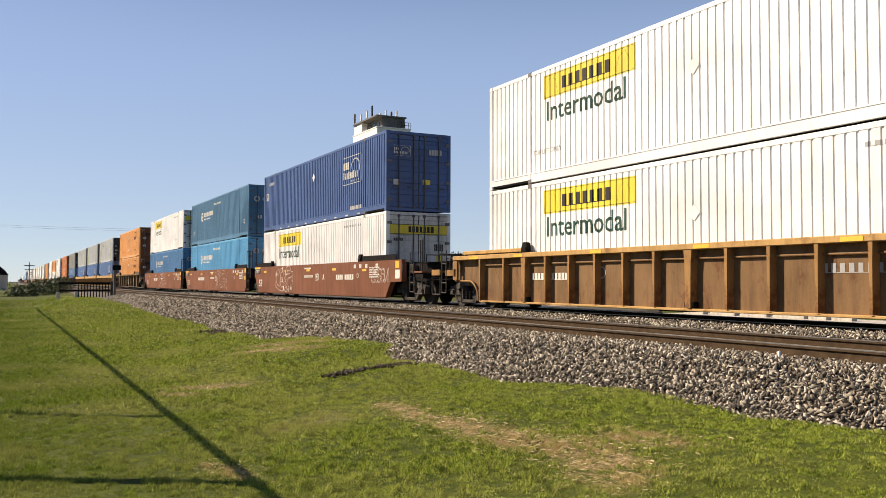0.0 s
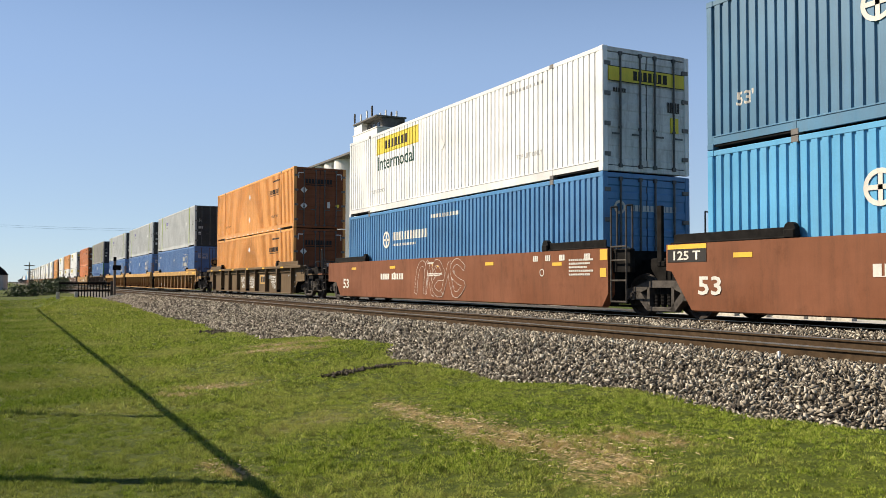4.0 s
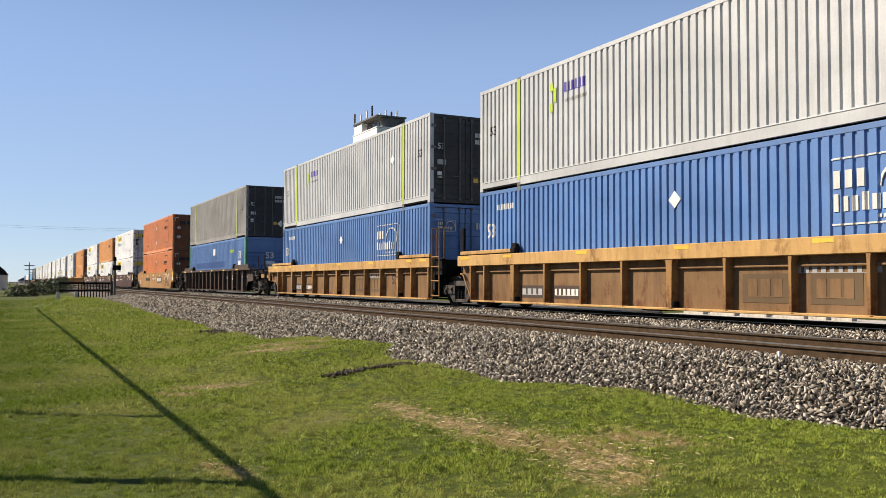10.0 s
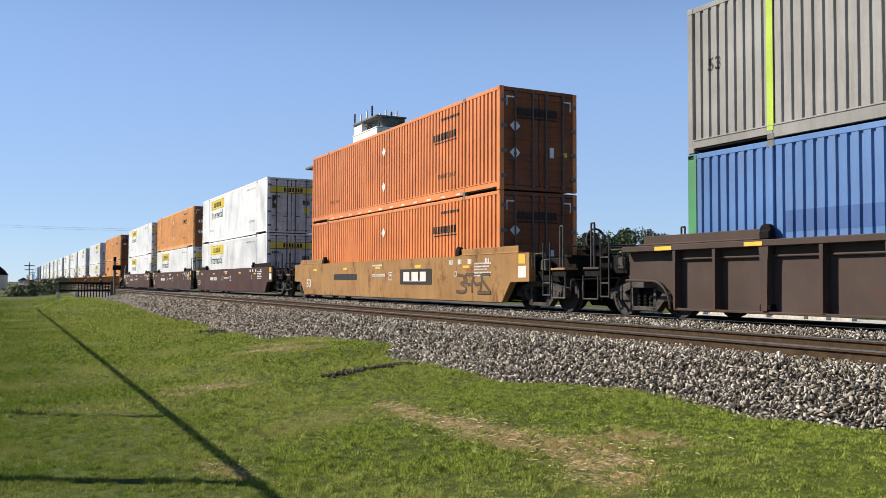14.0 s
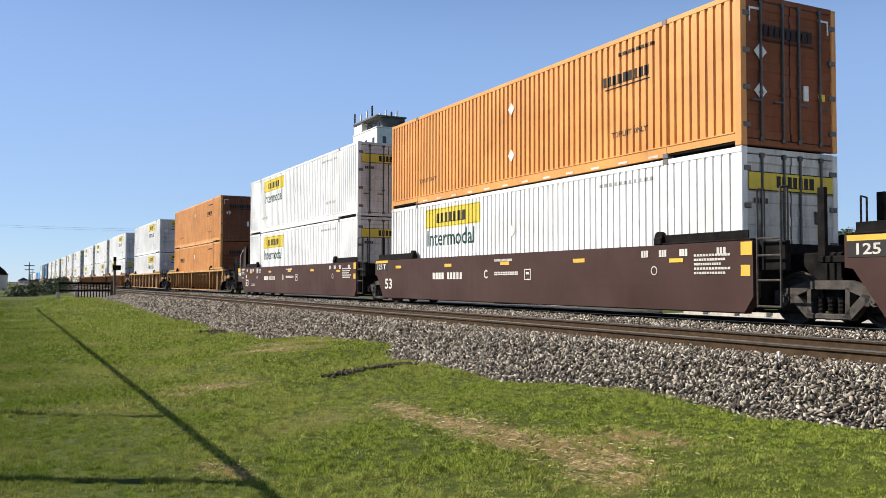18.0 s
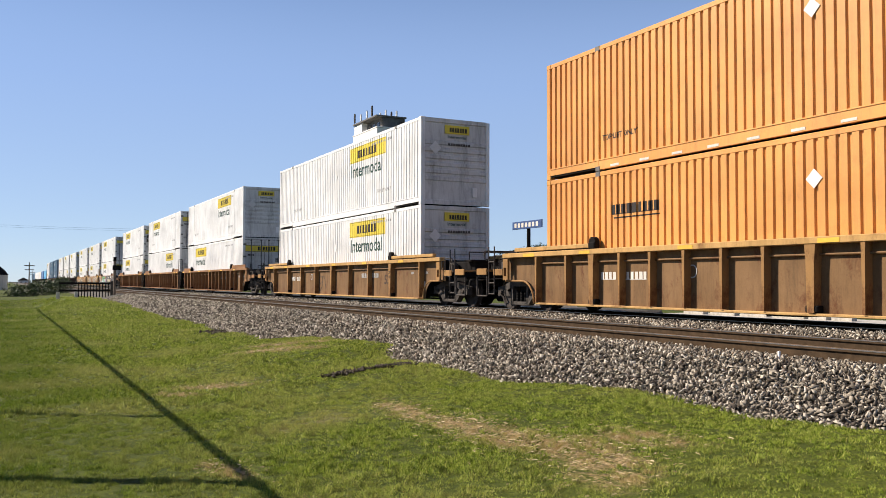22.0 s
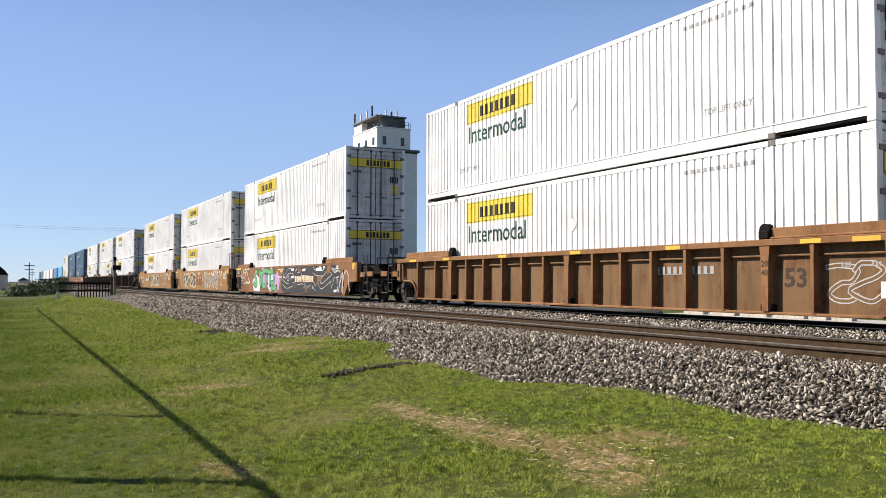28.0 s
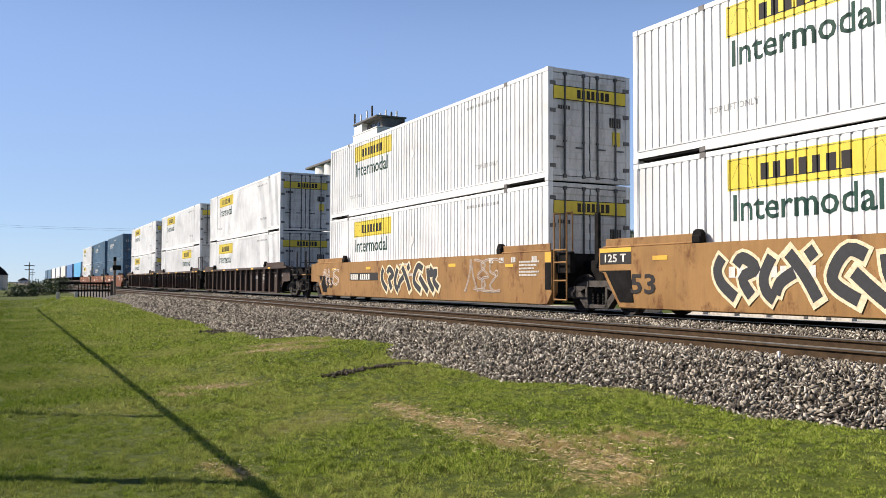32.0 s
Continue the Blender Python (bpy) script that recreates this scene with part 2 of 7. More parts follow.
def part(name, geo, mat, parent=None, label="", key=None, smooth=False, skin=None):
    """Links a mesh as one object under a thing or a part; alike pieces (same key) share the mesh."""
    if key is None or (key, mat.name) not in MESHES:
        g = geo() if callable(geo) else geo
        me = g.mesh(name, smooth) if isinstance(g, Geo) else g
        if skin:
            drape(me, *skin)
        me.materials.clear()
        me.materials.append(mat)
        if key is not None:
            MESHES[key, mat.name] = me
    else:
        me = MESHES[key, mat.name]
    ob = new(name, me)
    if parent is not None:
        ob.parent = parent
    return tagged(ob, label)


def thing(name, label, category, group="", at=None):
    ob = new(name)
    ob.empty_display_size = 0.3
    if at is not None:
        ob.matrix_world = at
    return tagged(ob, label, category, group)


def letters_mesh(text, width, height, face, bold=0.0):
    """Built-in font, width x height, anchored at its lower left; face 'side' looks to -y, 'end' looks to +x."""
    key = ("text", text, width, height, face)
    if key not in MESHES:
        cu = bpy.data.curves.new("lettering", 'FONT')
        cu.body = text
        cu.size = 1.0
        cu.extrude = 0.0
        cu.offset = bold
        cu.resolution_u = 2
        tmp = bpy.data.objects.new("lettering", cu)
        me = bpy.data.meshes.new_from_object(tmp)
        bpy.data.objects.remove(tmp)
        co = np.empty(len(me.vertices) * 3)
        me.vertices.foreach_get("co", co)
        co = co.reshape(-1, 3)
        lo, hi = co.min(0), co.max(0)
        a = (co[:, 0] - lo[0]) / (hi[0] - lo[0]) * width
        b = (co[:, 1] - lo[1]) / (hi[1] - lo[1]) * height
        z = np.zeros_like(a)
        co = np.stack([a, z, b], 1) if face == 'side' else np.stack([z, a, b], 1)
        me.vertices.foreach_set("co", co.ravel())
        MESHES[key] = me
    return MESHES[key]


def lettering(text, x, y, z, width, height, mat, parent, face='side', name="lettering", bold=0.02, skin=None):
    me = letters_mesh(text, width, height, face, bold)
    key = (text, width, height, face, mat.name, skin, skin and x)
    if key not in MESHES:
        m2 = me.copy()
        m2.materials.clear()
        m2.materials.append(mat)
        if skin:
            m2.transform(Matrix.Translation((x, 0, 0)))
            drape(m2, *skin)
        MESHES[key] = m2
    ob = new(name, MESHES[key])
    ob.parent = parent
    ob.location = (0, 0, z) if skin else (x, y, z) if face == 'side' else (y, x, z)
    return ob


def bars(x0, x1, z0, z1, n, y, face='side', gap=0.25, seed=0):
    """Unreadable or trade-mark writing: plain upright bars on one thin base line, in one piece."""
    rnd = random.Random(seed)
    w = (x1 - x0) / n
    foot = z0 + 0.07 * (z1 - z0)
    cuts = []
    for i in range(n):
        cuts += [x0 + w * i, x0 + w * (i + 1 - gap * rnd.uniform(0.7, 1.3))]
    v, f = [], []
    for x in cuts:
        for z in (z0, foot, z1):
            for d in (0.0, 0.004):
                v.append((x, y - d, z) if face == 'side' else (y + d, x, z))
    for k in range(len(cuts) - 1):
        a, b = 6 * k, 6 * k + 6
        f.append((a + 1, b + 1, b + 3, a + 3))
        f.append((a, b, b + 1, a + 1))
        if k % 2 == 0:
            f += [(a + 3, b + 3, b + 5, a + 5), (a + 5, b + 5, b + 4, a + 4), (a + 2, a + 3, a + 5, a + 4), (b + 2, b + 4, b + 5, b + 3)]
        else:
            f.append((a + 3, b + 3, b + 2, a + 2))
    return Geo().add(v, f)


def strip(pts, w, y, drift=0.0):
    """One flat painted stroke of width w through (x, z) points, facing the camera's side."""
    v, m = [], len(pts)
    for i, (x, z) in enumerate(pts):
        (xa, za), (xb, zb) = pts[max(0, i - 1)], pts[min(m - 1, i + 1)]
        d = math.hypot(xb - xa, zb - za) or 1.0
        nx, nz = -(zb - za) / d * w / 2, (xb - xa) / d * w / 2
        v += [(x - nx, y - drift * i, z - nz), (x + nx, y - drift * i, z + nz)]
    return Geo().add(v, [(2 * i, 2 * i + 2, 2 * i + 3, 2 * i + 1) for i in range(m - 1)])


def diamond(c, r, face='side'):
    x, y, z = c
    if face == 'side':
        return Geo().add([(x - r, y, z), (x, y, z - r), (x + r, y, z), (x, y, z + r),
                          (x - r, y - 0.006, z), (x, y - 0.006, z - r), (x + r, y - 0.006, z), (x, y - 0.006, z + r)],
                         [(4, 5, 6, 7), (0, 1, 5, 4), (1, 2, 6, 5), (2, 3, 7, 6), (3, 0, 4, 7), (3, 2, 1, 0)])
    return Geo().add([(x, y - r, z), (x, y, z - r), (x, y + r, z), (x, y, z + r),
                      (x + 0.006, y - r, z), (x + 0.006, y, z - r), (x + 0.006, y + r, z), (x + 0.006, y, z + r)],
                     [(4, 5, 6, 7), (0, 1, 5, 4), (1, 2, 6, 5), (2, 3, 7, 6), (3, 0, 4, 7), (3, 2, 1, 0)])


# ---- ground ----
TRACK_Y = 13.445          # centre of the track the train runs on
NEAR_Y = 9.145            # centre of the empty track
SHOULDER = 7.4            # where the ballast begins to fall away


def smooth(a, b, x):
    t = min(1.0, max(0.0, (x - a) / (b - a)))
    return t * t * (3 - 2 * t)


def edge_y(x):
    """Where grass meets ballast."""
    y = 6.30 - 0.82 * smooth(-1, -22, x) + 0.6 * smooth(-24, -60, x) + 0.6 * smooth(-13.0, -14.6, x) * (1 - smooth(-17.5, -20.5, x))
    return y + 0.18 * noise.noise((x * 0.45, 3.1, 0)) + 0.12 * noise.noise((x * 1.7, 9.2, 0))


def ballast_z(x, y):
    if y < SHOULDER:
        z = -0.14 - 0.28 * (SHOULDER - y)
    elif y > 16.0:
        z = -0.22 - 0.005 * (y - 16.0) - (0.5 * max(0.0, y - 19.8) if x > -25.4 else 0.0)
    elif y < 8.3:
        z = -0.14
    else:
        # heaped between the two tracks, level with the tie tops inside them
        z = -0.21 + 0.17 * smooth(10.02, 10.45, y) * (1 - smooth(12.05, 12.5, y))
    return z


def ground_z(x, y):
    e = edge_y(x)
    ze = ballast_z(x, e)
    base = -0.82 + 0.30 * smooth(-30, -66, x) * smooth(1.5, 4.5, y) - 0.75 * smooth(-53, -60, x) * (1 - smooth(-63, -74, x)) * smooth(4, 1.5, y) + 0.22 * smooth(-62, -76, x) * smooth(4, 1.5, y)
    if y < e:
        z = base + (ze + 0.02 - base) * smooth(1.5, e, y)
    elif y < 19:
        z = ze + 0.02 - 0.35 * (y - e) if y < e + 1.5 else -1.3
    else:
        z = -1.3 + 0.45 * smooth(19, 23, y)
    return z + 0.035 * noise.noise((x * 0.35, y * 0.35, 1.0)) + 0.05 * noise.noise((x * 0.08, y * 0.08, 4.0))


def build_ground():
    xs = sorted({round(v, 3) for v in [*np.linspace(-3, -40, 130), *np.linspace(-40, -110, 60),
                                       *(-110 - 3 * (1.12 ** np.arange(1, 48))), *np.linspace(-3, 30, 16), *(30 + 3 * 1.25 ** np.arange(1, 28))]})
    ys = sorted({round(v, 3) for v in [*np.linspace(-6, 8.5, 70), *np.linspace(8.5, 26, 12), *(26 + 2 * 1.2 ** np.arange(1, 36)),
                                       *np.linspace(-30, -6, 10), *(-30 - 2 * 1.25 ** np.arange(1, 28))]})
    nx, ny = len(xs), len(ys)
    v = [(x, y, ground_z(x, y)) for x in xs for y in ys]
    f = [(i * ny + j, (i + 1) * ny + j, (i + 1) * ny + j + 1, i * ny + j + 1) for i in range(nx - 1) for j in range(ny - 1)]
    me = bpy.data.meshes.new("ground")
    me.from_pydata(v, [], f)
    me.polygons.foreach_set("use_smooth", [True] * len(f))
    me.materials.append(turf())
    return tagged(new("ground", me), "mown grass verge with straw patches running to flat fields", "ground", kind="structure")


# dry straw patches on the verge: x, y, half length, half width, turn in degrees
STRAW = [(-8.6, 3.88, 0.7, 0.17, -5), (-7.5, 3.9, 0.7, 0.20, 10), (-6.6, 3.98, 0.65, 0.28, 5), (-5.9, 4.12, 0.6, 0.30, 15), (-5.1, 3.98, 0.6, 0.30, -20), (-5.6, 4.75, 0.5, 0.22, 10),
         (-15.6, 4.6, 1.0, 0.30, 50), (-16.6, 5.3, 1.2, 0.30, 60), (-12.5, 2.7, 0.6, 0.20, 60), (-12.0, 2.15, 0.4, 0.14, 40), (-7.0, 1.66, 0.4, 0.12, 15), (-68.0, 7.0, 4.0, 1.2, 10)]


def straw_mask(nt):
    """How much of the turf is dry, from 0 to 1."""
    wob = noise_tex(nt, coords(nt, (1, 1, 1)), 3.0, 5, 0.7)
    total = None
    for x, y, a, b, turn in STRAW:
        tc = nt.nodes.new("ShaderNodeTexCoord")
        mp = nt.nodes.new("ShaderNodeMapping")
        mp.vector_type = 'TEXTURE'
        mp.inputs["Location"].default_value = (x, y, -0.75)
        mp.inputs["Rotation"].default_value = (0, 0, radians(turn))
        mp.inputs["Scale"].default_value = (a * 1.5, b * 1.5, 3.0)
        nt.links.new(tc.outputs["Object"], mp.inputs["Vector"])
        gr = nt.nodes.new("ShaderNodeTexGradient")
        gr.gradient_type = 'SPHERICAL'
        nt.links.new(mp.outputs[0], gr.inputs["Vector"])
        if total is None:
            total = gr.outputs["Fac"]
        else:
            ad = nt.nodes.new("ShaderNodeMath")
            ad.operation = 'MAXIMUM'
            nt.links.new(total, ad.inputs[0])
            nt.links.new(gr.outputs["Fac"], ad.inputs[1])
            total = ad.outputs[0]
    mu = nt.nodes.new("ShaderNodeMath")
    mu.operation = 'MULTIPLY'
    nt.links.new(total, mu.inputs[0])
    nt.links.new(wob, mu.inputs[1])
    body = ramp(nt, mu.outputs[0], [(0.08, grey(0.0)), (0.30, grey(1.0))])
    tuft = ramp(nt, noise_tex(nt, coords(nt, (5, 9, 5)), 1.0, 5, 0.75), [(0.42, grey(0.0)), (0.56, grey(0.95))])
    return mix(nt, 1.0, body, tuft, 'MULTIPLY')


def turf():
    def build(nt, p):
        v = coords(nt, (1, 1, 1))
        big = noise_tex(nt, v, 0.55, 5)
        mid = noise_tex(nt, v, 3.5, 6, 0.7)
        fine = noise_tex(nt, v, 45.0, 4, 0.7)
        c = mix(nt, ramp(nt, mid, [(0.35, grey(0)), (0.65, grey(1))]), (0.045, 0.062, 0.007), (0.10, 0.12, 0.014))
        c = mix(nt, ramp(nt, big, [(0.62, grey(0)), (0.76, grey(0.45))]), c, (0.25, 0.20, 0.085))
        c = mix(nt, straw_mask(nt), c, (0.36, 0.25, 0.125))
        # Dark specks paint the shade in gaps between blades into the turf.
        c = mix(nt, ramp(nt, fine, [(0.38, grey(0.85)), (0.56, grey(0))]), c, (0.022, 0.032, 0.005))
        nt.links.new(c, p.inputs["Base Color"])
        p.inputs["Roughness"].default_value = 0.9
        p.inputs["Specular IOR Level"].default_value = 0.15
        bump(nt, p, fine, 0.6, 0.03)
    return material("turf", build)


def gravel():
    def build(nt, p):
        v = coords(nt, (1, 1, 1))
        vo = nt.nodes.new("ShaderNodeTexVoronoi")
        vo.inputs["Scale"].default_value = 16.0
        nt.links.new(v, vo.inputs["Vector"])
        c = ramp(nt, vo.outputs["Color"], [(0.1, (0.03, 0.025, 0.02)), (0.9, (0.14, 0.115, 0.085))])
        # Blackened cell edges put the shade of crevices between stones into the colour.
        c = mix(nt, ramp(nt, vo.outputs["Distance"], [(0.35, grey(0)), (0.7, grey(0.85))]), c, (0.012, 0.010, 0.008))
        nt.links.new(c, p.inputs["Base Color"])
        p.inputs["Roughness"].default_value = 0.9
        bump(nt, p, vo.outputs["Distance"], -0.9, 0.04)
    return material("crushed_stone_bed", build)


def stone_mat():
    def build(nt, p):
        ge = nt.nodes.new("ShaderNodeNewGeometry")
        n = noise_tex(nt, coords(nt, (1, 1, 1)), 30.0, 4)
        c = ramp(nt, ge.outputs["Random Per Island"], [(0.0, (0.035, 0.028, 0.022)), (0.35, (0.13, 0.11, 0.085)),
                                                     (0.75, (0.37, 0.325, 0.255)), (1.0, (0.66, 0.60, 0.50))])
        c = mix(nt, ramp(nt, n, [(0.35, grey(0.35)), (0.6, grey(0))]), c, (0.08, 0.065, 0.05))
        nt.links.new(c, p.inputs["Base Color"])
        p.inputs["Roughness"].default_value = 0.85
        p.inputs["Specular IOR Level"].default_value = 0.25
        bump(nt, p, n, 0.2, 0.004)
    return material("crushed_stone", build)


def build_ballast_bed():
    xs = [*np.linspace(40, -60, 120), *np.linspace(-64, -1500, 60)]
    ys = [4.6, 5.2, 5.8, 6.4, 7.0, 7.4, 8.0, 8.3, 8.36, 9.0, 10.0, 10.15, 10.3, 10.45, 10.8, 11.3, 11.8, 12.05, 12.2, 12.35, 12.5, 13.6, 14.6, 16.0, 17.0, 18.5, 19.8, 20.6, 22.4]
    v = [(x, y, ballast_z(x, y) - 0.05 + 0.02 * noise.noise((x * 2, y * 2, 7))) for x in xs for y in ys]
    ny = len(ys)
    f = [(i * ny + j, i * ny + j + 1, (i + 1) * ny + j + 1, (i + 1) * ny + j) for i in range(len(xs) - 1) for j in range(ny - 1)]
    me = bpy.data.meshes.new("track_bed")
    me.from_pydata(v, [], f)
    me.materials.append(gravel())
    return tagged(new("track_bed", me), "grey crushed-stone ballast bed under two tracks", "track bed", kind="structure")


STONE = [(-1, -0.6, -0.5), (0.9, -0.8, -0.4), (1.0, 0.7, -0.5), (-0.8, 0.9, -0.4), (-0.7, -0.7, 0.4), (0.6, -0.5, 0.6), (0.8, 0.6, 0.35), (-0.6, 0.5, 0.65)]
STONE_F = [(0, 3, 2, 1), (4, 5, 6, 7), (0, 1, 5, 4), (1, 2, 6, 5), (2, 3, 7, 6), (3, 0, 4, 7)]


def stones(places, rng):
    """Joined angular stones at (x, y, z, size)."""
    p = np.array(places)
    n = len(p)
    base = np.array(STONE)
    v = np.repeat(base[None], n, 0) * rng.uniform(0.45, 1.25, (n, 8, 3)) * rng.uniform(0.8, 1.2, (n, 1, 3)) * np.array([1.45, 0.85, 0.55])
    for ax in (0, 1, 2):
        a = rng.uniform(0, 2 * np.pi, n) if ax == 2 else rng.uniform(-1.3, 1.3, n)
        i, j = [(1, 2), (0, 2), (0, 1)][ax]
        c, s = np.cos(a)[:, None], np.sin(a)[:, None]
        vi, vj = v[:, :, i].copy(), v[:, :, j].copy()
        v[:, :, i], v[:, :, j] = vi * c - vj * s, vi * s + vj * c
    v = v * (p[:, 3] * 0.5)[:, None, None] + p[:, None, :3]
    faces = (np.array(STONE_F)[None] + (np.arange(n) * 8)[:, None, None]).reshape(-1, 4)
    me = bpy.data.meshes.new("stones")
    me.vertices.add(n * 8)
    me.vertices.foreach_set("co", v.ravel())
    me.loops.add(faces.size)
    me.loops.foreach_set("vertex_index", faces.ravel())
    me.polygons.add(len(faces))
    me.polygons.foreach_set("loop_start", np.arange(len(faces)) * 4)
    me.update(calc_edges=True)
    me.materials.append(stone_mat())
    return me


def build_ballast_stones(bed):
    rng = np.random.default_rng(5)
    out = []
    # dense on the near shoulder, thinner further along and between the tracks
    for x0, x1, per, size in ((-2.6, -15.0, 900, 0.043), (-15.0, -30.0, 460, 0.053), (-30.0, -62.0, 150, 0.075)):
        n = int((x0 - x1) * 3.2 * per)
        for x, y in zip(rng.uniform(x1, x0, n), rng.uniform(4.9, 8.25, n)):
            if y > edge_y(x) - 0.05 - 0.35 * rng.random() ** 3:
                out.append((x, y, ballast_z(x, y) + rng.uniform(-0.045, 0.03), size * rng.uniform(0.6, 1.5)))
        n = int((x0 - x1) * 2.2 * per * 0.5)
        for x, y in zip(rng.uniform(x1, x0, n), rng.uniform(10.0, 12.6, n)):
            out.append((x, y, ballast_z(x, y) + rng.uniform(-0.035, 0.03), size * rng.uniform(0.7, 1.4)))
    # dark clods painted as a hump's shadow edge, then a soil clump further on
    clods = []
    for k in range(230):
        u = rng.random()
        x, y = -11.75 - 0.30 * u + rng.normal(0, 0.05 + 0.05 * rng.random()), 4.15 + 1.45 * u + rng.normal(0, 0.05)
        clods.append((x, y, ground_z(x, y) + 0.035, 0.052 * rng.uniform(0.5, 1.3)))
    for k in range(110):
        x, y = -23.4 + rng.normal(0, 0.22), 5.15 + rng.normal(0, 0.16)
        clods.append((x, y, ground_z(x, y) + 0.03, 0.09 * rng.uniform(0.6, 1.4)))
    soil = stones(clods, rng)
    soil.materials.clear()
    soil.materials.append(plain("dark_soil_and_hump_shade", (0.045, 0.034, 0.022), 0.95, 0.0, 0.4, 20.0))
    tagged(new("soil_clods", soil), "dark clods for a hump's shadow edge and a soil clump", "soil", kind="stuff")
    n = 5200
    for x, y in zip(rng.uniform(-34, -7, n), rng.uniform(8.5, 9.8, n)):
        out.append((x, y, ballast_z(x, y) + 0.0, 0.07 * rng.uniform(0.7, 1.3)))
    # the nearest stones one by one
    near = [k for k, p in enumerate(out) if p[0] > -6.0 and p[1] < 7.0][:300]
    kinds = [stones([(0, 0, 0, 0.07)], rng) for _ in range(12)]
    for n_, k in enumerate(near):
        x, y, z, s = out[k]
        ob = new("stone", kinds[n_ % 12])
        ob.parent = bed
        ob.matrix_basis = pose(x, y, z, 0, 0, float(rng.uniform(0, 360))) @ Matrix.Scale(s / 0.07, 4)
    gone = set(near)
    out = [p for k, p in enumerate(out) if k not in gone]
    ob = new("ballast_stones", stones(out, rng))
    return tagged(ob, "loose grey crushed stone heaped on the track shoulder", "ballast", kind="stuff")


RUST = plain("rusty_rail_web", (0.060, 0.038, 0.021), 0.85, 0.0, 0.4, 9.0, 0.12)
SHINE = plain("worn_rail_head", (0.30, 0.28, 0.26), 0.35, 0.9, 0.15, 9.0)
OAK = plain("creosoted_wood_tie", (0.06, 0.048, 0.04), 0.9, 0.0, 0.4, 7.0)
CONCRETE = plain("weathered_concrete_tie", (0.40, 0.375, 0.33), 0.85, 0.0, 0.3, 7.0)


def build_tracks():
    for cy in (NEAR_Y, TRACK_Y):
        track = tagged(new("railway_track"), "pair of rusty steel rails on ties in ballast", "railway track", kind="structure")
        for s in (-1, 1):
            y = cy + s * 0.753
            prof = [(-0.07, -0.18), (0.07, -0.18), (0.07, -0.168), (0.012, -0.15), (0.012, -0.045), (0.034, -0.035), (0.034, -0.012),
                    (-0.034, -0.012), (-0.034, -0.035), (-0.012, -0.045), (-0.012, -0.15), (-0.07, -0.168)]
            n = len(prof)
            v = [(x, y + a, b) for x in (60.0, -1500.0) for a, b in prof]
            f = [(i, (i + 1) % n, n + (i + 1) % n, n + i) for i in range(n)]
            rail = part("rail", Geo().add(v, f), RUST, track)
            part("rail_head", Geo().box(-1500, 60, y - 0.036, y + 0.036, -0.012, 0.0), SHINE, rail, "worn bright running surface")
        tie = lambda: Geo().prism([(-0.13, -0.36), (0.13, -0.36), (0.11, -0.185), (-0.11, -0.185)], -1.3, 1.3)
        for i in range(140):
            t = part("tie", tie, OAK, track, key="tie")
            t.location = (4.0 - 0.61 * i, cy, 0.0 + (0.004 if i % 3 else -0.003))


def build_straw():
    """Loose dry stalks lying on the thin places of the turf."""
    rng = np.random.default_rng(23)
    v, f = [], []
    for x, y, a, b, turn in STRAW[:-1]:
        c, s = math.cos(radians(turn)), math.sin(radians(turn))
        for k in range(int(2600 * a * b)):
            u, w = rng.normal(0, 0.6) * a, rng.normal(0, 0.8) * b
            px, py = x + c * u - s * w, y + s * u + c * w
            if py > edge_y(px):
                continue
            pz = ground_z(px, py) + rng.uniform(0.005, 0.045)
            r, t = rng.uniform(0.006, 0.024), rng.uniform(0, math.pi)
            d, n = Vector((math.cos(t), math.sin(t), rng.uniform(-0.25, 0.25))) * r, Vector((-math.sin(t), math.cos(t), 0.7)) * rng.uniform(0.0012, 0.003)
            p = Vector((px, py, pz))
            f.append(tuple(range(len(v), len(v) + 4)))
            v += [p - d - n, p + d - n, p + d + n, p - d + n]
    me = bpy.data.meshes.new("dry_straw")
    me.from_pydata(v, [], f)

    def build(nt, p):
        ge = nt.nodes.new("ShaderNodeNewGeometry")
        nt.links.new(ramp(nt, ge.outputs["Random Per Island"], [(0.0, (0.12, 0.085, 0.04)), (0.5, (0.36, 0.26, 0.13)), (1.0, (0.60, 0.48, 0.28))]), p.inputs["Base Color"])
        p.inputs["Roughness"].default_value = 0.8
    me.materials.append(material("dry_straw", build))
    return tagged(new("dry_straw", me), "loose dry straw stalks scattered over the grass", "straw", kind="stuff")


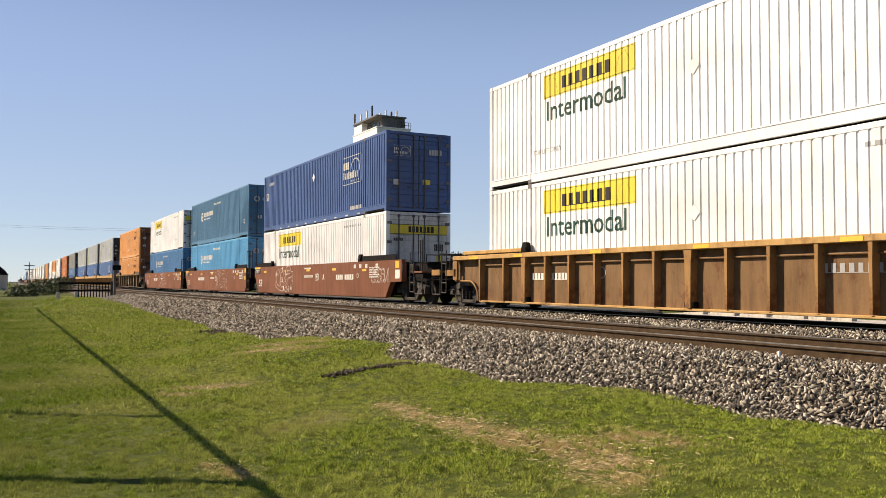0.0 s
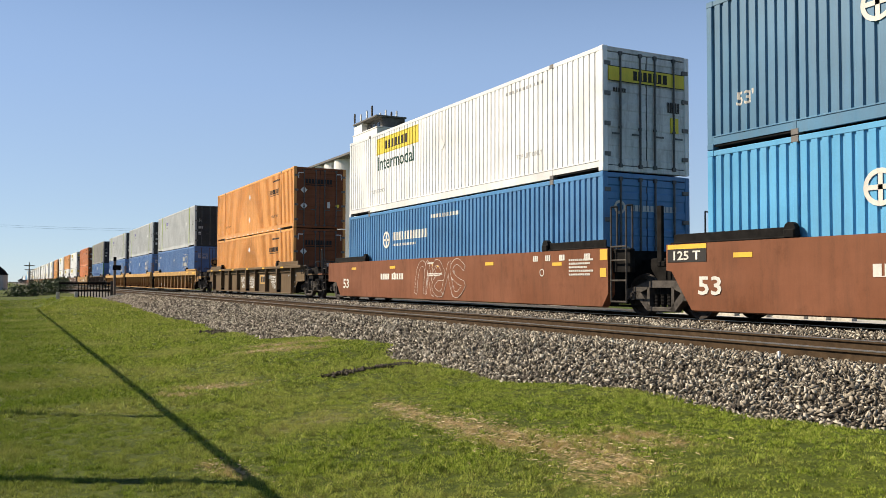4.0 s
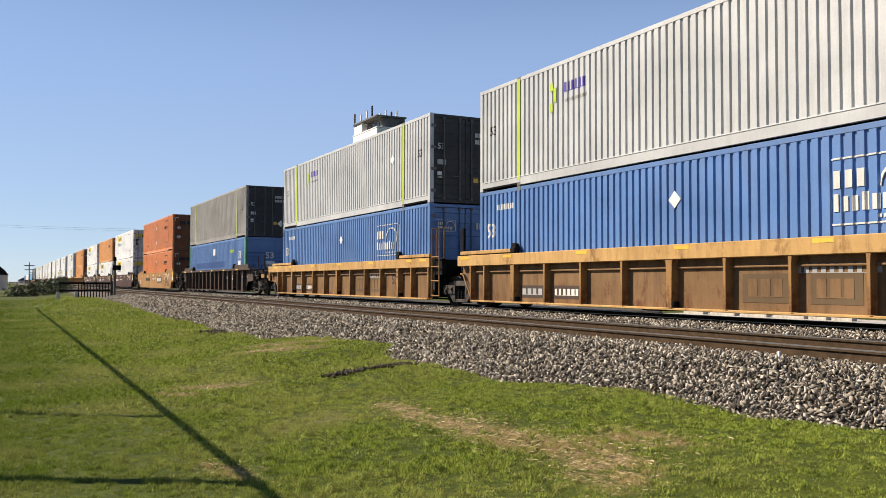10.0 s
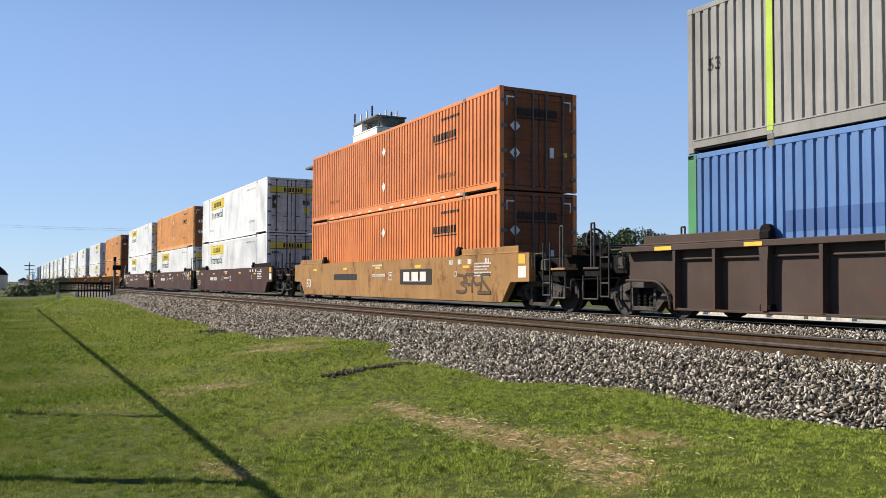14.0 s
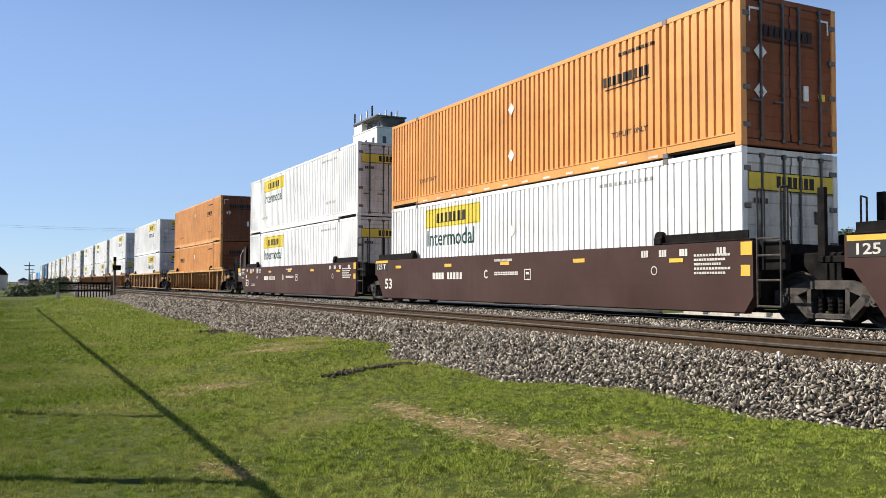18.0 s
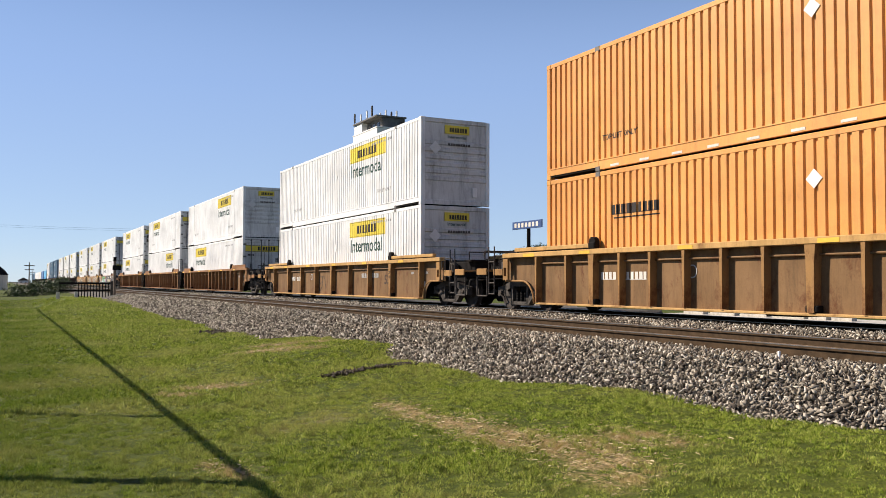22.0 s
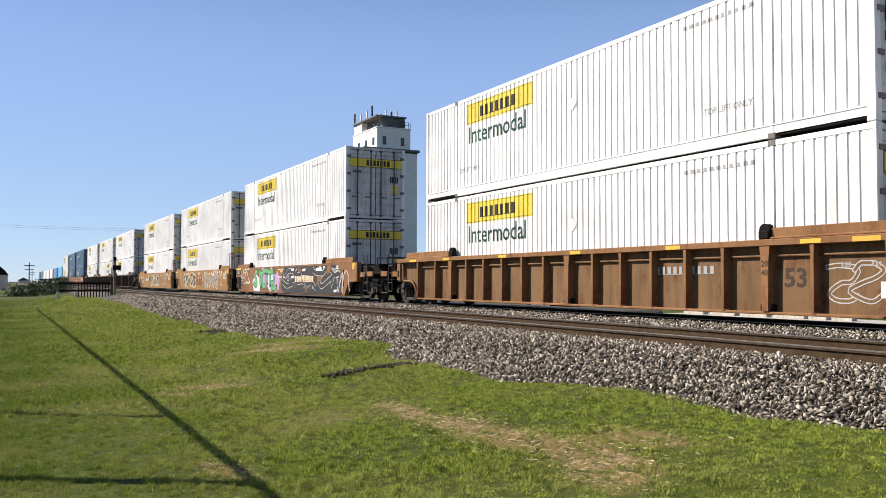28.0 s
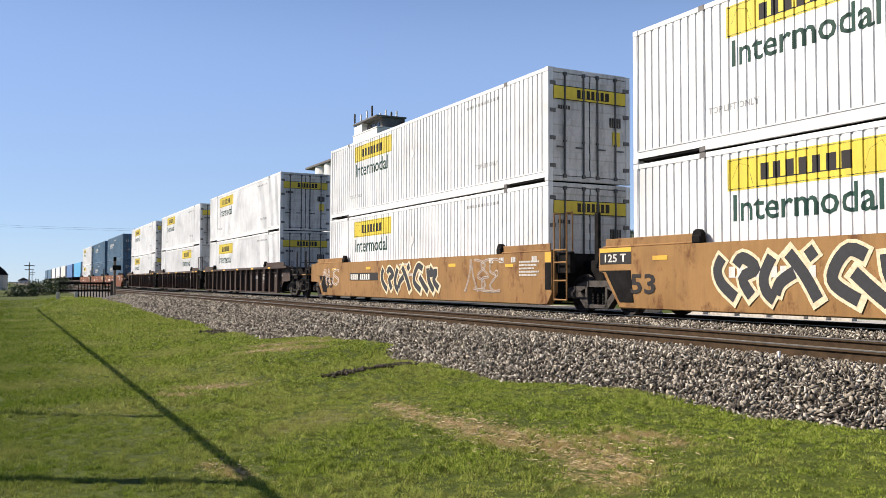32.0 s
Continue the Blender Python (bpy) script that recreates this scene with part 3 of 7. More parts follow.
def build_grass():
    """Short blades: fine and dense where the verge lies near, sparser and broader far along it."""
    rng = np.random.default_rng(11)
    lattice = rng.random((256, 256))

    def bumps(x, y):
        """Smooth value noise from -1 to 1."""
        i, j = np.floor(x).astype(int), np.floor(y).astype(int)
        u, w = x - i, y - j
        u, w = u * u * (3 - 2 * u), w * w * (3 - 2 * w)
        c = lambda p, q: lattice[(i + p) % 256, (j + q) % 256]
        return 2 * ((c(0, 0) * (1 - u) + c(1, 0) * u) * (1 - w) + (c(0, 1) * (1 - u) + c(1, 1) * u) * w) - 1
    ex = np.linspace(-73, -2, 1421)
    ey = np.array([edge_y(a) for a in ex])
    gx, gy = np.linspace(-73, -2, 356), np.linspace(-5.2, 7.6, 65)
    gz = np.array([[ground_z(a, b) for b in gy] for a in gx])
    parts = []
    for (xa, xb, ya, yb, n, h, w, f) in ((-3.0, -11, -0.5, 7.2, 600000, 0.031, 0.0032, 9.0), (-11, -20, -1.2, 7.0, 300000, 0.040, 0.0062, 7.0),
                                      (-20, -38, -3.0, 6.8, 220000, 0.055, 0.0105, 5.0), (-38, -72, -5.0, 7.0, 100000, 0.065, 0.020, 2.5)):
        x, y = rng.uniform(xb, xa, n), rng.uniform(ya, yb, n)
        clump = bumps(x * 1.3, y * 1.3) + 0.6 * bumps(x * 5 + 40, y * 5)
        tuft = bumps(x * f + 90, y * f * 1.3) + 0.5 * bumps(x * f * 2.7, y * f * 2.7 + 30)
        keep = (y < np.interp(x, ex, ey) + 0.1) & (y > 2.6 + 0.95 * (x + 4.0)) & (clump > -1.25 + 0.5 * (rng.random(n) - 0.5)) & (tuft > -0.62 + 0.3 * (rng.random(n) - 0.5))
        x, y, clump, tuft = x[keep], y[keep], clump[keep], tuft[keep]
        m = len(x)
        hs = h * np.maximum(0.25, 0.55 + 0.5 * rng.random(m) + 0.45 * np.clip(clump, -0.5, 1) + 0.8 * tuft)
        parts.append((x, y, hs, w * (0.6 + 0.8 * rng.random(m))))
    px, py, hs, ws = (np.concatenate(q) for q in zip(*parts))
    n = len(px)
    fi, fj = (px - gx[0]) / (gx[1] - gx[0]), (py - gy[0]) / (gy[1] - gy[0])
    i, j = np.clip(fi.astype(int), 0, len(gx) - 2), np.clip(fj.astype(int), 0, len(gy) - 2)
    u, t = fi - i, fj - j
    pz = (gz[i, j] * (1 - u) + gz[i + 1, j] * u) * (1 - t) + (gz[i, j + 1] * (1 - u) + gz[i + 1, j + 1] * u) * t - 0.006
    a, la = rng.uniform(0, 2 * np.pi, n), rng.uniform(0, 2 * np.pi, n)
    lean = rng.uniform(0.1, 1.1, n) * hs
    base = np.stack([px, py, pz], 1)
    side = np.stack([np.cos(a), np.sin(a), np.zeros(n)], 1) * ws[:, None]
    tip = base + np.stack([np.cos(la) * lean, np.sin(la) * lean, hs], 1)
    v = np.stack([base - side, base + side, tip], 1).reshape(-1, 3)
    me = bpy.data.meshes.new("grass")
    me.vertices.add(n * 3)
    me.vertices.foreach_set("co", v.ravel())
    me.loops.add(n * 3)
    me.loops.foreach_set("vertex_index", np.arange(n * 3))
    me.polygons.add(n)
    me.polygons.foreach_set("loop_start", np.arange(n) * 3)
    me.update(calc_edges=True)

    def build(nt, p):
        ge = nt.nodes.new("ShaderNodeNewGeometry")
        v_ = coords(nt, (1, 1, 1))
        patch = noise_tex(nt, v_, 0.55, 5)
        c = ramp(nt, ge.outputs["Random Per Island"], [(0.0, (0.035, 0.065, 0.008)), (0.22, (0.14, 0.21, 0.022)), (0.45, (0.31, 0.40, 0.045)),
                                                     (0.85, (0.47, 0.53, 0.10)), (1.0, (0.70, 0.64, 0.22))])
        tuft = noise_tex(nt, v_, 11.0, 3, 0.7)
        # Dark mottling imitates shaded hollows between tufts.
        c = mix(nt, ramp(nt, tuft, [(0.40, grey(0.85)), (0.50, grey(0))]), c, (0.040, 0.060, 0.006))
        turf_axes = nt.nodes.new("ShaderNodeSeparateXYZ")     # darker green turf away from the track
        nt.links.new(coords(nt, (1, 1, 1)), turf_axes.inputs[0])
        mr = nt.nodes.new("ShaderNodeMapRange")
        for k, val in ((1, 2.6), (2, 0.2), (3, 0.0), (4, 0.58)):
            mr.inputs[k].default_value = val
        nt.links.new(turf_axes.outputs[1], mr.inputs[0])
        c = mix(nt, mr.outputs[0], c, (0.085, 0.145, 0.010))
        c = mix(nt, ramp(nt, patch, [(0.46, grey(0)), (0.70, grey(0.38))]), c, (0.52, 0.46, 0.18))
        c = mix(nt, straw_mask(nt), c, (0.52, 0.38, 0.19))
        nt.links.new(c, p.inputs["Base Color"])
        p.inputs["Roughness"].default_value = 0.6
        p.inputs["Specular IOR Level"].default_value = 0.12
        tr = nt.nodes.new("ShaderNodeBsdfTranslucent")
        nt.links.new(c, tr.inputs["Color"])
        ms = nt.nodes.new("ShaderNodeMixShader")
        ms.inputs[0].default_value = 0.25
        nt.links.new(p.outputs[0], ms.inputs[1])
        nt.links.new(tr.outputs[0], ms.inputs[2])
        nt.links.new(ms.outputs[0], nt.nodes["Material Output"].inputs["Surface"])
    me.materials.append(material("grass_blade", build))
    return tagged(new("grass", me), "short mown green grass with dry straw tufts", "grass", kind="stuff")


# ---- containers (53 ft): x = 0 at the forward end, -16.15 at the rear; y = 0 on the track's centre; z = 0 at the base ----
LEN, HALF, TALL = 16.15, 1.295, 2.90
POST_F, POST_R = -2.08, -14.07     # lifting posts


def fold(pitch):
    """One wave of the side sheet: place along it, depth."""
    return [(0.0, 0.0), (0.72, 0.0), (0.79, 1.0), (0.91, 1.0)] if pitch < 0.218 else [(0.0, 0.0), (0.60, 0.0), (0.70, 1.0), (0.87, 1.0)]


def corr(x0, x1, z0, z1, pitch, depth, off=0.0, side=-1):
    """A strip of corrugated side sheet from x0 to x1."""
    prof = []
    ph = fold(pitch)
    k0, k1 = math.floor((x0 + LEN) / pitch) - 1, math.ceil((x1 + LEN) / pitch) + 1
    for k in range(k0, k1 + 1):
        prof += [(-LEN + (k + a) * pitch, b * depth) for a, b in ph]
    pts = []
    for (xa, da), (xb, db) in zip(prof, prof[1:]):
        for x in (x0, x1):
            if xa < x < xb:
                pts.append((x, da + (db - da) * (x - xa) / (xb - xa)))
        if x0 < xb < x1:
            pts.append((xb, db))
    pts.sort()
    y = side * (HALF - 0.012 + off)
    v = []
    for x, d in pts:
        v += [(x, y - side * d, z0), (x, y - side * d, z1)]
    f = [(2 * i, 2 * i + 2, 2 * i + 3, 2 * i + 1) for i in range(len(pts) - 1)]
    return Geo().add(v, f)


def add_side(c, body, pitch, depth, tag):
    """Side sheets, rails and posts of one container."""
    for side in (-1, 1):
        part("side_wall", lambda: corr(-LEN + 0.12, -0.12, 0.26, TALL - 0.10, pitch, depth, 0.0, side), body, c, key=("side", tag, side))
        part("bottom_rail", lambda: Geo().prism([(-LEN + 0.1, 0.10), (POST_R, 0.10), (POST_R, 0.035), (POST_F, 0.035), (POST_F, 0.10), (-0.1, 0.10), (-0.1, 0.27), (-LEN + 0.1, 0.27)],
                                                side * (HALF - 0.10), side * (HALF - 0.002)), body, c, key=("brail", side))
        part("top_rail", lambda: Geo().box(-LEN + 0.1, -0.1, side * (HALF - 0.08), side * (HALF - 0.004), TALL - 0.11, TALL, 0.012), body, c, key=("trail", side))
        part("rail_lip", lambda: Geo().box(-LEN + 0.18, -0.18, side * (HALF - 0.01), side * (HALF + 0.010), 0.238, 0.266, 0.006), body, c, key=("raillip", side))
        for x in (POST_F, POST_R):
            part("lifting_post", lambda: Geo().box(x - 0.05, x + 0.05, side * (HALF - 0.06), side * (HALF + 0.004), 0.02, TALL - 0.02, 0.01), body, c,
                 key=("lpost", x, side))
    part("roof", lambda: Geo().box(-LEN + 0.05, -0.05, -HALF + 0.02, HALF - 0.02, TALL - 0.05, TALL - 0.012), body, c, key="croof")
    part("floor", lambda: Geo().box(-LEN + 0.05, -0.05, -HALF + 0.02, HALF - 0.02, 0.06, 0.14), GRIME, c, key="cfloor")
    for x in (-0.09, -LEN + 0.09, POST_F, POST_R):
        for z in (0.06, TALL - 0.055):
            part("corner_casting", lambda: Geo().box(x - 0.088, x + 0.088, -HALF - 0.006, -HALF + 0.15, z - 0.062, z + 0.062, 0.014), CASTING if x in (POST_F, POST_R) else body, c,
                 key=("cast", x, z))
    for side in (-1, 1):
        for x in (-0.075, -LEN + 0.075):
            part("corner_post", lambda: Geo().box(x - 0.075, x + 0.075, side * (HALF - 0.14), side * HALF, 0.02, TALL - 0.02, 0.015), body, c, key=("cpost", x, side))
    part("rear_wall", lambda: Geo().box(-LEN + 0.01, -LEN + 0.05, -HALF + 0.1, HALF - 0.1, 0.05, TALL - 0.05, 0.01), body, c, key="rearwall")


def door_leaf(s):
    """One door leaf: a sheet with five pressed ribs and thick rails top and bottom."""
    edge = [(-0.06, 0.16), (-0.012, 0.16), (-0.012, 0.30), (-0.036, 0.33)]
    for k in range(5):
        z = 0.62 + 0.42 * k
        edge += [(-0.036, z - 0.03), (-0.022, z), (-0.022, z + 0.14), (-0.036, z + 0.17)]
    edge += [(-0.036, TALL - 0.31), (-0.012, TALL - 0.28), (-0.012, TALL - 0.14), (-0.06, TALL - 0.14)]
    return Geo().prism(edge, s * 0.02, s * (HALF - 0.13))


def add_doors(c, body):
    """Two door leaves with lock rods, hinges and gaskets on the forward end."""
    part("door_gasket", lambda: Geo().box(-0.10, -0.045, -HALF + 0.06, HALF - 0.06, 0.06, TALL - 0.06), GASKET, c, key="gasket")
    for s in (-1, 1):
        leaf = part("door", lambda: door_leaf(s), body, c, key=("door", s))
        for y in (0.22, 0.80):
            part("lock_rod", lambda: (lambda g: [g.cyl((0.012, s * y, 0.10), (0.012, s * y, TALL - 0.10), 0.026, 8),
                                                 g.box(-0.03, 0.035, s * y - 0.05, s * y + 0.05, 0.10, 0.19, 0.008), g.box(-0.03, 0.035, s * y - 0.05, s * y + 0.05, TALL - 0.19, TALL - 0.10, 0.008),
                                                 g.box(-0.02, 0.032, s * y - 0.04, s * y + 0.04, 1.0, 1.06, 0.006), g.box(0.012, 0.032, s * y, s * (y + 0.26), 0.86, 0.90, 0.006)] and g)(Geo()),
                 STEEL, leaf, key=("rod", s, y))
        for z in (0.4, 1.1, 1.8, 2.5):
            part("hinge", lambda: Geo().box(-0.05, 0.012, s * (HALF - 0.22), s * (HALF - 0.04), z - 0.05, z + 0.05, 0.01), CASTING, leaf, key=("hinge", s, z))
    part("door_header", lambda: Geo().box(-0.12, -0.004, -HALF + 0.13, HALF - 0.13, TALL - 0.12, TALL - 0.01, 0.01), body, c, key="header")
    part("door_sill", lambda: Geo().box(-0.12, -0.004, -HALF + 0.13, HALF - 0.13, 0.02, 0.14, 0.01), body, c, key="doorsill")


def add_front(c, body):
    """Plain forward bulkhead with horizontal ribs."""
    def ribs():
        edge = [(-0.07, 0.02), (-0.004, 0.02), (-0.004, 0.16), (-0.052, 0.18)]
        for k in range(6):
            z = 0.80 + 0.24 * k
            edge += [(-0.052, z), (-0.006, z + 0.03), (-0.006, z + 0.13), (-0.052, z + 0.16)]
        edge += [(-0.052, TALL - 0.16), (-0.004, TALL - 0.14), (-0.004, TALL - 0.01), (-0.07, TALL - 0.01)]
        return Geo().prism(edge, -HALF + 0.13, HALF - 0.13)
    part("front_wall", ribs, body, c, key="front")
    part("marker_plate", lambda: Geo().box(-0.03, 0.004, 0.62, 0.80, 0.30, 0.62, 0.01), PLACARD, c, key="fplate")


YS = -HALF + 0.006       # outer skin of the camera's side


def white_box(parent_at, front=False, stained=False):
    c = thing("shipping_container", "white corrugated container with a yellow sign and dark green word", "container", "containers on the train", parent_at)
    add_side(c, WHITE, 0.2175, 0.020, "w")
    (add_front if front else add_doors)(c, SHADED_WHITE)
    x = -6.52 if front else -13.43
    tag = "F" if front else "D"
    sign = part("side_sign", lambda: corr(x, x + 3.55, 2.08, 2.68, 0.2175, 0.020, 0.003), YELLOW, c, "yellow painted sign with black marks", key=("sign", tag))
    part("sign_lettering", lambda: bars(x + 0.80, x + 2.75, 2.22, 2.52, 7, -HALF + 0.0, gap=0.40, seed=3), BLACK, sign, "black bars", key=("signm", tag), skin=(0.2175, 0.020))
    for k, pts in enumerate(([(0.12, 2.30), (0.28, 2.58), (0.50, 2.52), (0.62, 2.16)], [(3.40, 2.30), (3.22, 2.60), (3.0, 2.48), (2.9, 2.18)])):
        part("sign_emblem", lambda: strip([(x + a, b) for a, b in pts], 0.012, YS - 0.012), BLACK, sign, key=("signe", tag, k), skin=(0.2175, 0.020))
    part("sign_border", lambda: strip([(x + 0.03, 2.11), (x + 0.03, 2.65), (x + 3.52, 2.65), (x + 3.52, 2.11), (x + 0.03, 2.11)], 0.02, YS - 0.012), SIGNGREEN, sign, key=("signb", tag), skin=(0.2175, 0.020))
    lettering("Intermodal", x + 0.14, YS - 0.012, 1.50, 3.1, 0.50, SIGNGREEN, c, name="side_word", bold=0.012, skin=(0.2175, 0.020))
    lettering("TOP LIFT ONLY", -3.75, YS - 0.012, 0.70, 1.25, 0.13, FAINT, c, name="small_print", skin=(0.2175, 0.020))
    lettering("TOP LIFT ONLY", -13.9, YS - 0.012, 0.70, 1.25, 0.13, FAINT, c, name="small_print", skin=(0.2175, 0.020))
    part("number_stencil", lambda: bars(-4.3, -2.4, 2.52, 2.60, 11, -HALF + 0.0, gap=0.5, seed=4), FAINT, c, key="wnum", skin=(0.2175, 0.020))
    part("placard", lambda: diamond((-8.1, YS - 0.002, 1.75), 0.17), PLACARD, c, key="wplac")
    if front:
        s2 = part("end_sign", lambda: Geo().box(-0.03, 0.004, -0.42, 0.50, 2.40, 2.68), YELLOW, c, "small yellow sign", key="esignF")
        part("sign_lettering", lambda: bars(-0.25, 0.42, 2.45, 2.60, 7, 0.004, 'end', seed=5), BLACK, s2, key="esignmF")
        lettering("Intermodal", -0.32, 0.008, 2.24, 0.70, 0.11, SIGNGREEN, c, 'end', "end_word")
        part("placard", lambda: diamond((0.002, -0.78, 1.90), 0.22, 'end'), PLACARD, c, key="fdiam")
        part("number_stencil", lambda: bars(-0.3, 0.55, 2.0, 2.08, 9, -0.002, 'end', seed=6), FRAME, c, key="fnum")
    else:
        s2 = part("end_sign", lambda: Geo().box(-0.03, 0.006, -1.13, 1.13, 2.10, 2.44), YELLOW, c, "yellow sign across both door leaves", key="esignD")
        part("sign_lettering", lambda: bars(-0.42, 0.62, 2.16, 2.38, 7, 0.006, 'end', seed=5), BLACK, s2, key="esignmD")
        part("sign_edge", lambda: Geo().box(0.0, 0.008, -1.13, 1.13, 2.09, 2.11).box(0.0, 0.008, -1.13, 1.13, 2.43, 2.45), BLACK, s2, key="esigneD")
        part("placard", lambda: diamond((-0.01, -0.80, 1.62), 0.16, 'end'), GREY, c, key="ddiam")
        part("notice", lambda: Geo().box(-0.03, 0.004, 0.72, 0.95, 1.02, 1.38), YELLOW, c, key="dnote")
        part("number_stencil", lambda: bars(-1.0, -0.62, 1.85, 1.95, 5, -0.010, 'end', seed=8), FRAME, c, key="dnum")
        part("number_stencil", lambda: bars(0.62, 1.0, 1.50, 1.75, 5, -0.010, 'end', seed=9), FRAME, c, key="dnum2")
    if stained:
        part("stain", lambda: Geo().box(-0.03, -0.006, -1.02, -0.80, 1.3, 1.95), FRAME, c, key="stain")
    return c


def orange_box(parent_at, body, front=False, plates=2):
    c = thing("shipping_container", "orange corrugated container with black marks and white placards", "container", "containers on the train", parent_at)
    add_side(c, body, 0.2185, 0.036, "o")
    (add_front if front else add_doors)(c, SHADED_ORANGE)
    x = -13.6 if front else -4.17
    part("side_lettering", lambda: bars(x, x + 1.62, 1.88, 2.10, 9, -HALF + 0.0, seed=21).add(*_bar(x + 0.1, x + 1.62, 1.79, 1.82)), BLACK, c, "black bars underlined", key=("omark", front), skin=(0.2185, 0.036))
    for z in (2.12, 0.86)[:plates]:
        part("placard", lambda: diamond((-8.14, YS - 0.002, z), 0.17), PLACARD, c, key=("oplac", z))
    lettering("TOP LIFT ONLY", -3.85, YS - 0.012, 0.68, 1.2, 0.13, FRAME, c, name="small_print", skin=(0.2185, 0.036))
    lettering("TOP LIFT ONLY", -13.9, YS - 0.012, 0.68, 1.2, 0.13, FRAME, c, name="small_print", skin=(0.2185, 0.036))
    part("number_stencil", lambda: bars(-3.6, -2.4, 2.48, 2.56, 8, -HALF + 0.0, seed=22), FRAME, c, key="onum", skin=(0.2185, 0.036))
    for k in range(12):
        part("reflector", lambda: Geo().box(-13.6 + k * 1.0, -13.3 + k * 1.0, -HALF - 0.004, -HALF + 0.01, 0.06, 0.11), CREAM, c, key=("refl", k))
    part("end_lettering", lambda: bars(-0.72, 0.62, 2.12, 2.34, 9, 0.004 if not front else -0.002, 'end', seed=23).add(*_bar_end(-0.72, 0.62, 2.03, 2.07)), BLACK, c, "black bars underlined", key=("oend", front))
    if not front:
        for z in (1.75, 1.0)[:plates]:
            part("placard", lambda: diamond((-0.008, -0.80, z + 0.06), 0.17, 'end'), PLACARD, c, key=("oed", z))
        part("notice", lambda: Geo().box(-0.03, 0.0, 0.36, 0.50, 0.98, 1.28, 0.01), PLACARD, c, key="onote")
        part("notice", lambda: Geo().box(-0.03, 0.0, 0.78, 0.96, 1.02, 1.16, 0.01), YELLOW, c, key="onote2")
        for s in (-1, 1):
            part("reflector", lambda: Geo().box(-0.02, -0.004, s * 0.78, s * 1.08, 2.60, 2.64).box(-0.02, -0.004, s * 1.05, s * 1.08, 2.36, 2.60), PLACARD, c, key=("orefl", s))
    return c


def _bar(x0, x1, z0, z1):
    g = Geo().box(x0, x1, -HALF - 0.004, -HALF + 0.0, z0, z1)
    return g.v, g.f


def _bar_end(y0, y1, z0, z1):
    g = Geo().box(0.0, 0.004, y0, y1, z0, z1)
    return g.v, g.f


def grey_box(parent_at, body=None, logo=True):
    c = thing("shipping_container", "light grey corrugated container with lime striped posts and dark doors" if body is None else
              "dull grey corrugated container with lime stripes and dark doors", "container", "containers on the train", parent_at)
    body = body or GREY
    add_side(c, body, 0.2185, 0.036, "g")
    add_doors(c, DARKDOOR)
    for x in (POST_F, POST_R):
        part("lime_stripe", lambda: Geo().box(x - 0.075, x + 0.075, -HALF - 0.008, -HALF + 0.01, 0.16, TALL - 0.04, 0.004), LIME, c, "lime green painted post", key=("lime", x))
    if logo:
        part("side_lettering", lambda: bars(-12.0, -11.1, 2.10, 2.34, 6, -HALF + 0.0, gap=0.5, seed=31), PURPLE, c, "purple bars", key="gmark", skin=(0.2185, 0.036))
        part("side_lettering", lambda: bars(-11.95, -11.05, 1.85, 1.93, 8, -HALF + 0.0, seed=32), GREY if body is not GREY else DARKGREY, c, key="gmark2", skin=(0.2185, 0.036))
        part("side_emblem", lambda: Geo().box(-12.60, -12.46, -HALF - 0.004, -HALF, 2.22, 2.42).box(-12.44, -12.32, -HALF - 0.004, -HALF, 1.92, 2.28)
             .box(-12.60, -12.48, -HALF - 0.004, -HALF, 1.70, 1.92), LIME, c, key="gemb")
    if logo:
        part("placard", lambda: diamond((-3.0, YS - 0.002, 1.75), 0.17), PLACARD, c, key="gplac")
    lettering("53", -0.95, YS - 0.012, 1.55, 0.34, 0.26, FRAME, c, name="length_mark", skin=(0.2185, 0.036))
    lettering("53", -15.6, YS - 0.012, 1.55, 0.34, 0.26, FRAME, c, name="length_mark", skin=(0.2185, 0.036))
    part("placard", lambda: diamond((-0.008, 0.72, 0.78), 0.19, 'end'), PLACARD, c, key="gdiam")
    part("notice", lambda: Geo().box(-0.03, -0.004, 0.30, 0.48, 0.72, 0.90), SAFETY, c, key="gnote")
    part("notice", lambda: Geo().box(-0.03, -0.004, -1.02, -0.72, 1.25, 1.42), GREY, c, key="gnote2")
    part("notice", lambda: Geo().box(-0.03, -0.004, -1.02, -0.86, 0.82, 1.02), PLACARD, c, key="gnote3")
    part("number_stencil", lambda: bars(0.36, 1.0, 2.22, 2.36, 5, -0.010, 'end', seed=33), GREY, c, key="gnum")
    part("number_stencil", lambda: bars(0.36, 1.0, 2.0, 2.14, 7, -0.010, 'end', seed=34), GREY, c, key="gnum2")
    lettering("53", -1.02, -0.006, 1.75, 0.25, 0.2, GREY, c, 'end', "length_mark")
    return c


